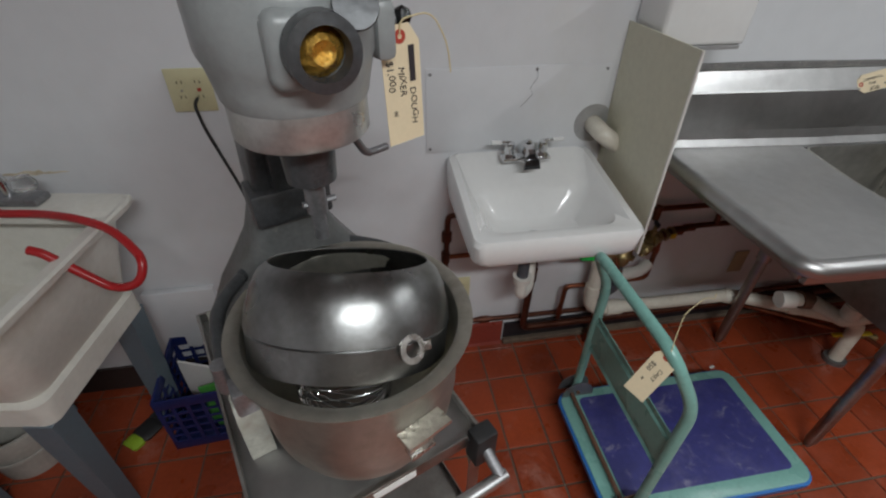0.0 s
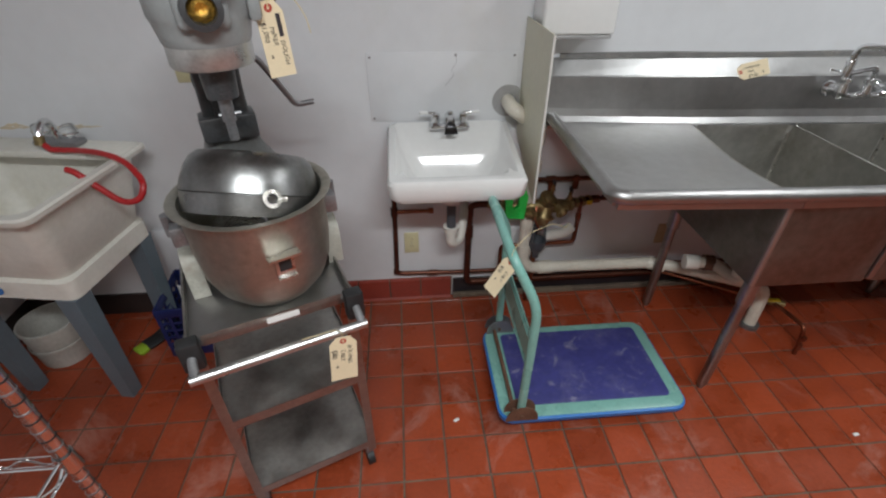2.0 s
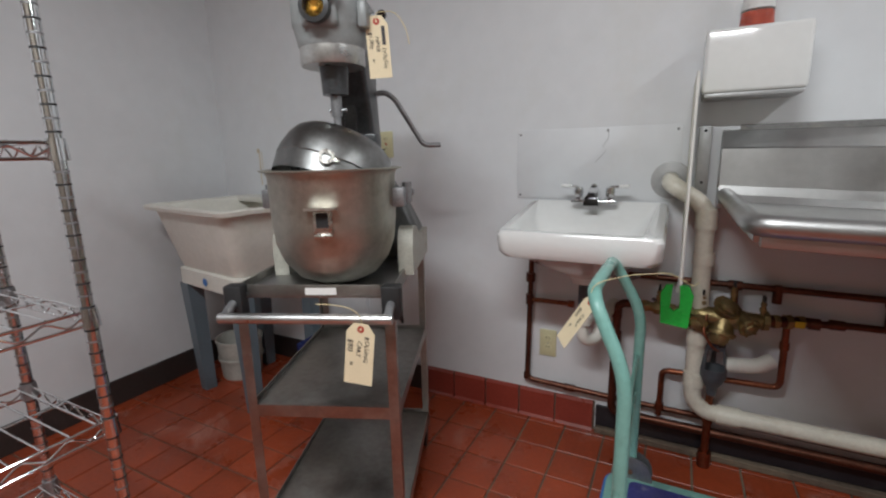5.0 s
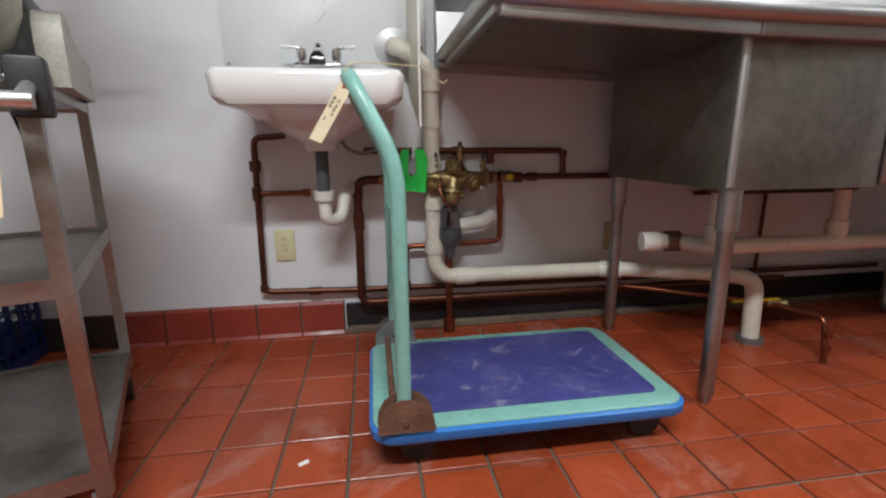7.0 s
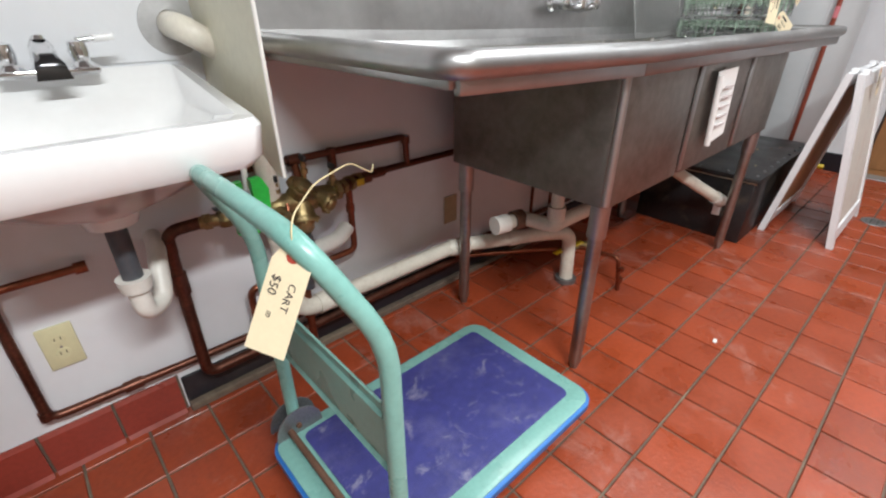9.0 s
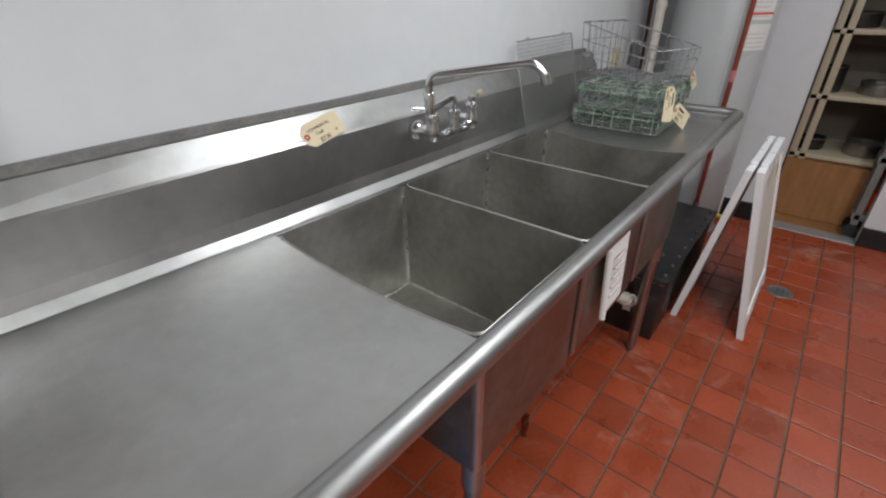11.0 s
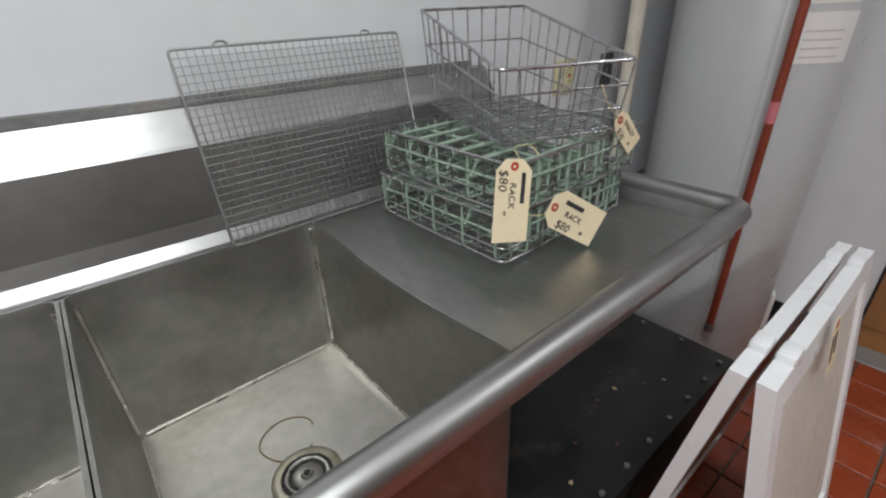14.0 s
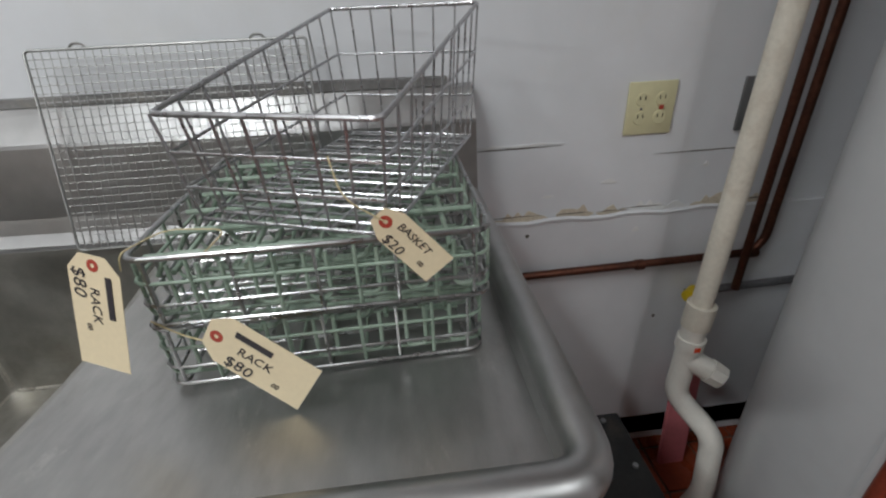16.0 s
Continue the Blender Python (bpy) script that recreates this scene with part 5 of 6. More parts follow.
hl.matrix_basis = frm((0.016, -0.1505, 0.008), (0.99, 0.1, 0), (0.0, -0.2, -0.97))
part("loop_tab", bm_box(0.017, -0.006, 0.0, 0.030, 0.006, 0.002, bevel=0.0008), WELD, hl)
wk = thing("wire_whisk", "large balloon whisk lying in the mixing bowl", "whisk", m=BOWL @ pose(-0.045, -0.06, 0.23, 70, 10, 40))
for i in range(12):
    a = math.pi * i / 12
    pts = [(0.055 * math.sin(t) * math.cos(a), 0.055 * math.sin(t) * math.sin(a), 0.075 * math.cos(t)) for t in [math.pi * k / 12 * 0.98 for k in range(13)]]
    part("wire", bm_tube([(-x, -y, z) for x, y, z in pts[::-1]] + pts[1:], 0.0012, 5), CHROME, wk)

# ---- utility sink corner ----
us = thing("utility_sink", "stained white plastic laundry tub on grey-blue legs", "sink")
UX0, UX1, UY0, UY1, UZ = -1.62, -0.93, -0.685, -0.115, 0.945
us.matrix_world = pose(UX1, UY0, 0, 0, 0, -9) @ pose(-UX1, -UY0, 0)


def tubring(ins, z, r):
    return rrect(UX0 + ins, UX1 - ins, UY0 + ins, UY1 - ins * 0.6, z, r)


part("tub", ring_sweep(bmesh.new(), [tubring(0.095, 0.57, 0.03), tubring(0.088, 0.575, 0.03), tubring(0.085, 0.648, 0.04), tubring(0.10, 0.655, 0.05), tubring(0.09, 0.67, 0.06), tubring(0.05, 0.85, 0.06), tubring(0.035, 0.925, 0.05), tubring(0.004, 0.928, 0.04), tubring(0.0, 0.945, 0.04), tubring(0.004, 0.952, 0.04), tubring(0.035, 0.948, 0.05), tubring(0.045, 0.93, 0.06), tubring(0.075, 0.75, 0.07), tubring(0.11, 0.67, 0.06), tubring(0.14, 0.66, 0.05)]), TUB, us)
part("faucet_deck", bm_box(UX0 + 0.01, UY1 - 0.12, 0.925, UX1 - 0.01, UY1, 0.951, bevel=0.006), TUB, us)
part("badge", bm_cyl((-1.28, UY0 + 0.0835, 0.61), (-1.28, UY0 + 0.0815, 0.61), 0.018, None, 20), BLUEBUMP, us, "small blue oval badge")
for sx in (0, 1):
    for sy in (0, 1):
        x = UX1 - 0.13 if sx else UX0 + 0.13
        y = UY0 + 0.12 if not sy else UY1 - 0.09
        dx, dy = (-0.04 if sx else -0.03), (0.03 if not sy else 0.012)
        w = 0.036
        bm = ring_sweep(bmesh.new(), [[(x + dx - w * 0.75, y + dy - w * 0.75, 0), (x + dx + w * 0.75, y + dy - w * 0.75, 0), (x + dx + w * 0.75, y + dy + w * 0.75, 0), (x + dx - w * 0.75, y + dy + w * 0.75, 0)], [(x - w, y - w, 0.575), (x + w, y - w, 0.575), (x + w, y + w, 0.575), (x - w, y + w, 0.575)]])
        part("leg", bm, LEGBLUE, us, "tapered grey-blue steel leg", smooth=False)
uf = thing("utility_faucet", "old chrome faucet on the laundry tub", "faucet", m=pose(-1.14, -0.125, 0.952, 0, 0, -9))
part("base_plate", bm_box(-0.085, -0.03, 0.0, 0.085, 0.03, 0.022, bevel=0.008), GALV, uf)
for s in (-1, 1):
    part("knob", lathe([(0.012, 0.02), (0.012, 0.035), (0.026, 0.042), (0.029, 0.055), (0.022, 0.075), (0.0, 0.078)], 12, pose(s * 0.055, 0, 0)), CLEAR, uf, "clear plastic knob")
part("spout", bm_tube([(0, 0, 0.015), (0, 0, 0.075), (0, -0.02, 0.1), (0, -0.055, 0.085), (0, -0.075, 0.05)], 0.0125, 12, 0.03), CHROME, uf)
part("hose_adapter", bm_cyl((0, -0.07, 0.06), (0, -0.08, 0.03), 0.016), BRASS, uf)
solid("red_hose", bm_tube([(-1.145, -0.2, 0.985), (-1.125, -0.21, 0.966), (-1.04, -0.22, 0.966), (-0.93, -0.27, 0.978), (-0.82, -0.32, 0.965), (-0.745, -0.39, 0.915), (-0.76, -0.42, 0.865), (-0.82, -0.42, 0.855), (-0.90, -0.405, 0.925), (-0.94, -0.40, 0.965), (-0.965, -0.395, 0.972)], 0.0105, 12, 0.07), REDHOSE, "short bright red rubber hose looped over the tub", "hose")
bk = thing("plastic_bucket", "dirty grey-white bucket on the floor under the tub", "bucket", m=pose(-1.46, -0.26, 0))
part("pail", lathe([(0.0, 0.0), (0.095, 0.0), (0.1, 0.01), (0.112, 0.2), (0.118, 0.202), (0.118, 0.215), (0.11, 0.215), (0.107, 0.2), (0.094, 0.012), (0.0, 0.012)], 32), BUCKET, bk)
part("band", lathe([(0.1085, 0.1), (0.1125, 0.102), (0.1135, 0.115), (0.1105, 0.117)], 32), BUCKET, bk)
cr = thing("milk_crate", "dark blue plastic crate with green packets behind the cart", "crate", m=pose(-0.835, -0.165, 0, 0, 0, 4))
cs, ch = 0.15, 0.28
for i in range(4):
    mm = Matrix.Rotation(i * math.pi / 2, 4, "Z")
    for z0, z1 in ((0.0, 0.045), (0.235, 0.28)):
        p = part("side_rail", bm_box(-cs, -cs, z0, cs, -cs + 0.008, z1, bevel=0.002), CRATE, cr)
        p.matrix_basis = mm
    for k in range(7):
        x = -cs + 0.004 + k * (2 * cs - 0.02) / 6
        p = part("side_bar", bm_box(x, -cs, 0.04, x + 0.012, -cs + 0.006, 0.24), CRATE, cr)
        p.matrix_basis = mm
    for k in range(4):
        p = part("cross_bar", bm_box(-cs, -cs + 0.001, 0.075 + k * 0.04, cs, -cs + 0.006, 0.084 + k * 0.04), CRATE, cr)
        p.matrix_basis = mm
part("crate_floor", bm_box(-cs, -cs, 0.0, cs, cs, 0.006), CRATE, cr)
for k, (dx, dy, a) in enumerate(((0.06, -0.06, 14), (-0.03, 0.03, -20))):
    pk = thing("green_packet", "crumpled green plastic packet inside the crate", "packet", "packets in the crate", m=pose(-0.835 + dx, -0.165 + dy, 0.008, 6, 0, a))
    part("packet_body", ring_sweep(bmesh.new(), [rrect(-0.07, 0.07, -0.02, 0.02, 0.0, 0.015), rrect(-0.075, 0.075, -0.035, 0.03, 0.09, 0.02), rrect(-0.07, 0.07, -0.025, 0.028, 0.19, 0.015), rrect(-0.075, 0.075, -0.004, 0.004, 0.255, 0.003)]), GREENBAG if k == 0 else PAPER, pk)
gl = thing("work_glove", "black and lime work glove lying on the tiles", "glove", m=pose(-1.10, -0.235, 0.004, 0, 0, 235))
part("palm", ring_sweep(bmesh.new(), [rrect(-0.045, 0.035, -0.035, 0.035, 0.0, 0.02), rrect(-0.05, 0.04, -0.04, 0.04, 0.014, 0.022), rrect(-0.035, 0.03, -0.025, 0.025, 0.026, 0.018)]), DARK, gl)
for k in range(4):
    y = -0.03 + 0.02 * k
    part("finger", bm_tube([(-0.04, y, 0.012), (-0.085, y - 0.005 + 0.004 * k, 0.014), (-0.115 + 0.01 * abs(k - 1.5), y - 0.012 + 0.008 * k, 0.01)], 0.0095, 8, 0.02), DARK, gl)
part("cuff", ring_sweep(bmesh.new(), [rrect(0.03, 0.075, -0.032, 0.032, 0.0, 0.012), rrect(0.03, 0.078, -0.034, 0.034, 0.014, 0.012), rrect(0.03, 0.07, -0.02, 0.02, 0.022, 0.01)]), mat("lime_cuff", (0.32, 0.5, 0.03), 0.6), gl, "lime green cuff")
solid("wall_access_box", bm_box(-1.02, -0.03, 0.22, -0.78, -0.0006, 0.5, bevel=0.004), WALL, "white painted access panel on the wall", "access panel")

# ---- wire shelving ----
ws = thing("wire_shelving", "chrome wire shelving unit with slotted posts", "shelving unit")
WX0, WX1, WY0, WY1 = -0.88, -0.508, -2.28, -1.335
for x in (WX0, WX1):
    for y in (WY0, WY1):
        ps = part("post", bm_cyl((x, y, 0.02), (x, y, 1.9), 0.0127, None, 14), CHROME, ws)
        part("post_foot", bm_cyl((x, y, 0.0), (x, y, 0.025), 0.018, 0.011, 12), DARK, ps)
        for k in range(72):
            z = 0.06 + k * 0.0254
            if y == WY1:
                part("groove", bm_cyl((x, y, z), (x, y, z + 0.004), 0.0134, None, 10), DARK if k % 2 else GALV, ps)
for z in (0.30, 0.585, 0.84, 1.185, 1.6):
    sh = part("shelf", bm_tube([(WX0, WY0, z), (WX1, WY0, z), (WX1, WY1, z), (WX0, WY1, z)], 0.0035, 8, closed=True), CHROME, ws)
    part("lower_rail", bm_tube([(WX0, WY0, z - 0.03), (WX1, WY0, z - 0.03), (WX1, WY1, z - 0.03), (WX0, WY1, z - 0.03)], 0.0035, 8, closed=True), CHROME, sh)
    for n in range(19):
        y = WY0 + 0.025 + n * (WY1 - WY0 - 0.05) / 18
        part("shelf_wire", bm_tube([(WX0, y, z + 0.003), (WX1, y, z + 0.003)], 0.0021, 6), CHROME, sh)
    part("cross_wire", bm_tube([((WX0 + WX1) / 2, WY0, z - 0.003), ((WX0 + WX1) / 2, WY1, z - 0.003)], 0.003, 6), CHROME, sh)
    for (xa, ya, xb, yb, n) in ((WX0, WY1, WX1, WY1, 5), (WX1, WY0, WX1, WY1, 12), (WX0, WY0, WX0, WY1, 12)):
        pts = []
        for k in range(2 * n + 1):
            t = k / (2 * n)
            pts.append((xa + (xb - xa) * t, ya + (yb - ya) * t, z - (0.028 if k % 2 else 0.003)))
        part("truss_wire", bm_tube(pts, 0.0026, 6, 0.012), CHROME, sh)
    for x in (WX0, WX1):
        for y in (WY0, WY1):
            part("collar", bm_cyl((x, y, z - 0.035), (x, y, z + 0.008), 0.019, 0.0165, 14), GALV if (x, y) != (WX1, WY1) else CHROME, sh)

# ---- dish racks, basket, cooling grid ----
def dish_rack(m, name):
    r = thing("dish_rack", "wire glass rack with pale green plastic coating", "dish rack", "stacked dish racks", m=m)
    W, D, Hh = 0.392, 0.376, 0.088
    for z, rad, mt in ((0.004, 0.0028, WIRE), (0.03, 0.0022, WIRE), (0.058, 0.0022, GREENWIRE), (Hh, 0.0034, WIRE)):
        part("frame_wire", bm_tube([p for p in rrect(0, W, 0, D, z, 0.02, 4)], rad, 8, closed=True), mt, r)
    n = 9
    for i in range(n):
        x = 0.02 + (W - 0.04) * i / (n - 1)
        part("u_wire", bm_tube([(x, 0.0, Hh), (x, 0.0, 0.003), (x, D, 0.003), (x, D, Hh)], 0.0023, 6, 0.012), GREENWIRE if i % 2 else WIRE, r)
        y = 0.02 + (D - 0.04) * i / (n - 1)
        part("u_wire", bm_tube([(0.0, y, Hh), (0.0, y, 0.005), (W, y, 0.005), (W, y, Hh)], 0.0023, 6, 0.012), GREENWIRE if i % 2 == 0 else WIRE, r)
    for i in range(6):
        y = 0.03 + (D - 0.06) * i / 5
        zz = Hh - 0.012
        path = [(0.008, y, zz), (W - 0.008, y, zz)]
        part("divider_bar", bm_tube(path, 0.0038, 8), GREENWIRE, r, "thick pale green bar")
        path = [(0.008, y + 0.012, 0.045)]
        for k in range(6):
            xa = 0.02 + (W - 0.04) * k / 6
            xb = xa + (W - 0.04) / 6
            path += [(xa + 0.006, y + 0.012, 0.045 if k % 2 else 0.072), (xb - 0.006, y + 0.012, 0.045 if k % 2 else 0.072)]
        part("wave_bar", bm_tube(path, 0.0031, 7, 0.012), GREENWIRE, r)
    for i in range(5):
        x = 0.045 + (W - 0.09) * i / 4
        part("divider_bar", bm_tube([(x, 0.008, Hh - 0.022), (x, D - 0.008, Hh - 0.022)], 0.0032, 8), GREENWIRE, r)
    for i in range(7):
        x = 0.03 + (W - 0.06) * i / 6
        for y in (0.003, D - 0.003):
            part("side_loop", bm_tube([(x - 0.012, y, Hh - 0.01), (x - 0.012, y, 0.02), (x + 0.012, y, 0.02), (x + 0.012, y, Hh - 0.01)], 0.0027, 6, 0.01), GREENWIRE, r)
    return r


dish_rack(pose(2.815, -0.538, 0.9225, 0, 0, 1.0), "lower")
dish_rack(pose(2.822, -0.545, 0.9225 + 0.094, 0, 0, 0.0), "upper")
RT = 0.9225 + 0.094 + 0.092

BASKETWIRE = mat("basket_wire", (0.42, 0.42, 0.43), 0.3, 0.85, vary=0.15, scale=30)
bs = thing("wire_basket", "slant-sided chrome wire basket resting on the racks", "basket", m=frm((3.026, -0.074, RT + 0.004), (0.242, -0.098, 0), (0.1, 0.24, 0)))
BW, BD, BH, FH = 0.262, 0.43, 0.212, 0.125
rim = rounded([(0, 0, BH), (BW, 0, BH), (BW, -BD, FH), (0, -BD, FH), (0, -0.0001, BH)], 0.012)
part("rim_wire", bm_tube(rim[:-1], 0.0032, 8, closed=True), BASKETWIRE, bs)
ins = 0.014
part("bottom_wire", bm_tube([(ins, -ins * 0.4, 0), (BW - ins, -ins * 0.4, 0), (BW - ins, -BD + ins, 0), (ins, -BD + ins, 0)], 0.0026, 7, closed=True), BASKETWIRE, bs)
for f in (0.33, 0.66):
    i2 = ins * (1 - f)
    part("band_wire", bm_tube([(i2, -i2 * 0.4, BH * f), (BW - i2, -i2 * 0.4, BH * f), (BW - i2, -BD + i2, FH * f), (i2, -BD + i2, FH * f)], 0.0022, 7, closed=True), BASKETWIRE, bs)
for k in range(8):
    x = k / 7
    xb, xt = ins + (BW - 2 * ins) * x, BW * x
    part("upright_wire", bm_tube([(xt, 0, BH), (xb, -ins * 0.4, 0), (xb, -BD + ins, 0), (xt, -BD, FH)], 0.0018, 6), BASKETWIRE, bs)
for k in range(11):
    t = k / 10
    yb, yt = -ins * 0.4 + (-BD + ins * 1.4) * t, -BD * t
    zt = BH + (FH - BH) * t
    part("cross_wire", bm_tube([(0, yt, zt), (ins, yb, 0), (BW - ins, yb, 0), (BW, yt, zt)], 0.0018, 6), BASKETWIRE, bs)

for k in range(10):
    y = -ins * 0.4 + (-BD + ins * 1.4) * (k + 0.5) / 10
    part("floor_wire", bm_tube([(ins, y, 0.001), (BW - ins, y, 0.001)], 0.0024, 6), BASKETWIRE, bs)

cg = thing("cooling_rack", "fine wire cooling grid leaning on the backsplash", "cooling rack", m=frm((2.485, -0.128, 0.93), (1, 0.0, 0.0), (0.0, 0.085, 0.352)))
GW, GH = 0.487, 0.362
part("frame_wire", bm_tube(rrect(0, GW, 0, GH, 0, 0.008, 4), 0.0026, 8, closed=True), GRIDWIRE, cg)
for k in range(1, 34):
    x = GW * k / 34
    part("long_wire", bm_tube([(x, 0, 0.0015), (x, GH, 0.0015)], 0.0009, 5), GRIDWIRE, cg)
for k in range(1, 25):
    y = GH * k / 25
    part("cross_wire", bm_tube([(0, y, -0.001), (GW, y, -0.001)], 0.001, 5), GRIDWIRE, cg)
for x in (0.09, 0.40):
    part("foot_loop", bm_tube([(x - 0.015, GH, 0), (x - 0.008, GH + 0.008, 0.002), (x + 0.008, GH + 0.008, 0.002), (x + 0.015, GH, 0)], 0.0022, 6, 0.005), GRIDWIRE, cg)

# ---- price tags ----
price_tag(frm((2.808, -0.562, 1.112), (-0.2, -0.12, -1), (0.9, -0.35, -0.2)) @ Matrix.Scale(0.8, 4), [(None, 0.012, 0.017, 0.06), ("RACK", 0.03, -0.008, 0.022), ("$80", 0.005, -0.032, 0.03), ("00", 0.085, -0.02, 0.012)], "manila tag tied to the upper dish rack",
          string=[(2.825, -0.552, 1.098), (2.83, -0.553, 1.118), (2.86, -0.51, 1.122), (2.92, -0.5, 1.112), (2.9, -0.54, 1.10)])
price_tag(frm((2.905, -0.572, 1.018), (0.80, -0.28, -0.55), (0.55, -0.1, 0.8)) @ Matrix.Scale(0.9, 4), [(None, 0.02, 0.015, 0.05), ("RACK", 0.03, -0.008, 0.02), ("$80", 0.02, -0.034, 0.027), ("00", 0.085, -0.027, 0.012)], "manila tag tied to the lower dish rack", h=0.13,
          string=[(2.905, -0.57, 1.005), (2.86, -0.553, 1.01), (2.83, -0.548, 1.03)])
price_tag(frm((3.10, -0.562, 1.132), (0.66, -0.1, -0.74), (0.74, -0.1, 0.66)) @ Matrix.Scale(0.84, 4), [("BASKET", 0.014, 0.004, 0.017), ("$20", 0.012, -0.022, 0.022), ("00", 0.065, -0.015, 0.01)], "manila tag tied to the wire basket", w=0.05, h=0.094,
          string=[(3.10, -0.562, 1.132), (3.06, -0.56, 1.16), (3.05, -0.545, 1.2)])
price_tag(frm((1.485, -0.054, 1.141), (0.97, 0.03, 0.2), (-0.2, 0.5, 0.85)) @ Matrix.Scale(0.94, 4), [("COMMERCIAL", 0.008, 0.008, 0.014), ("SINK", 0.03, -0.008, 0.014), ("$700", 0.03, -0.03, 0.021), ("00", 0.088, -0.02, 0.011)], "manila tag stuck on the sink backsplash", w=0.066, h=0.122)
price_tag(frm((0.425, -0.797, 0.815), (-0.51, -0.11, -0.85), (0.5, -0.83, -0.2)), [("CART", 0.03, 0.004, 0.015), ("$50", 0.025, -0.018, 0.018), ("00", 0.068, -0.012, 0.009)], "manila tag tied to the platform truck handle", w=0.052, h=0.118,
          string=[(0.43, -0.79, 0.81), (0.425, -0.80, 0.845), (0.44, -0.78, 0.858), (0.50, -0.72, 0.865), (0.58, -0.68, 0.868), (0.63, -0.66, 0.835), (0.64, -0.65, 0.845)])
mt = MIX @ frm((0.128, -0.1, 0.668), (0.05, 0, -1), (1, 0.12, 0.05))
price_tag(mt, [(None, 0.012, 0.011, 0.045), ("DOUGH", 0.064, 0.011, 0.015), ("MIXER", 0.035, -0.005, 0.015), ("$1,000", 0.025, -0.022, 0.016), ("00", 0.09, -0.018, 0.009)], "manila tag hanging from the mixer lever", w=0.058, h=0.138,
          string=[mt @ Vector((0, 0, 0)), mt @ Vector((-0.02, 0.0, 0.004)), mt @ Vector((-0.022, 0.05, 0.0)), mt @ Vector((0.02, 0.075, 0.0)), mt @ Vector((0.06, 0.08, 0.0))])
cm = CART @ frm((0.14, -CL - 0.088, CT - 0.06), (-0.1, -0.05, -1), (1, -0.12, -0.1))
price_tag(cm, [("ROLLING", 0.015, 0.012, 0.017), ("CART", 0.028, -0.007, 0.017), ("$80", 0.025, -0.03, 0.022), ("00", 0.08, -0.022, 0.011)], "manila tag tied to the cart push bar", w=0.07, h=0.135,
          string=[cm @ Vector((0, 0, 0)), cm @ Vector((-0.025, 0, -0.005)), cm @ Vector((-0.05, -0.02, 0.01)), cm @ Vector((-0.06, -0.06, 0.03)), cm @ Vector((-0.055, -0.1, 0.03))])

# ---- grease trap, sign, water heater ----
gt = thing("grease_trap", "black painted steel grease trap box with a bolted lid", "grease trap")
part("tank", bm_box(2.72, -0.735, 0.0, 3.62, -0.2, 0.315, bevel=0.004), BLACKBOX, gt)
ldd = part("lid", bm_box(2.70, -0.75, 0.322, 3.64, -0.18, 0.345, bevel=0.004), BLACKBOX, gt, "black bolted lid")
part("gasket", bm_box(2.71, -0.742, 0.3155, 3.63, -0.19, 0.3215), CREAM, gt, "cream gasket line")
for i in range(9):
    for y in (-0.725, -0.205):
        part("bolt", bm_cyl((2.75 + 0.105 * i, y, 0.345), (2.75 + 0.105 * i, y, 0.352), 0.007, None, 6), GALV, ldd)
for y in (-0.6, -0.47, -0.34):
    for x in (2.73, 3.61):
        part("bolt", bm_cyl((x, y, 0.345), (x, y, 0.352), 0.007, None, 6), GALV, ldd)
part("plate_label", bm_box(2.717, -0.62, 0.12, 2.7195, -0.585, 0.2), PAPER, gt, "small white label")
part("inlet", bm_cyl((2.72, -0.52, 0.2), (2.70, -0.52, 0.2), 0.04), BLACKBOX, gt)

sg = thing("a_frame_sign", "white plastic folding sidewalk sign standing open", "sandwich board")
SXa, SXb, SZ = 2.99, 3.63, 0.80
for ytop, yfoot, nm in ((-0.885, -0.765, 1), (-0.925, -1.065, -1)):
    def P_(x, t, o=0.0):
        return Vector((x, ytop + (yfoot - ytop) * t + o, SZ * (1 - t)))
    rail = lambda x0, x1, t0, t1: slab([P_(x0, t0, -0.014), P_(x1, t0, -0.014), P_(x1, t1, -0.014), P_(x0, t1, -0.014)], (0, 1, 0), 0.028)
    pn = part("frame_side", rail(SXa, SXa + 0.045, 0, 1), SIGNW, sg, smooth=False)
    part("frame_side", rail(SXb - 0.045, SXb, 0, 1), SIGNW, sg, smooth=False)
    part("frame_rail", rail(SXa + 0.045, SXb - 0.045, 0.0, 0.07), SIGNW, sg, smooth=False)
    part("frame_rail", rail(SXa + 0.045, SXb - 0.045, 0.88, 0.95), SIGNW, sg, smooth=False)
    part("poster_panel", slab([P_(SXa + 0.045, 0.07, -0.005), P_(SXb - 0.045, 0.07, -0.005), P_(SXb - 0.045, 0.88, -0.005), P_(SXa + 0.045, 0.88, -0.005)], (0, 1, 0), 0.01), POSTER if nm < 0 else PLY, sg, "faded poster panel", smooth=False)
    for x in (SXa + 0.1, SXb - 0.1):
        part("hinge_knuckle", bm_box(x - 0.025, ytop - 0.015, SZ - 0.01, x + 0.025, ytop + 0.015, SZ + 0.016, bevel=0.006), SIGNW, sg)
price_tag(frm((3.25, -0.955, 0.80), (0.15, -0.15, -1), (1, 0, 0.1)), [(None, 0.02, 0.0, 0.05), (None, 0.02, -0.02, 0.06)], "manila tag tied to the folding sign", w=0.05, h=0.11)

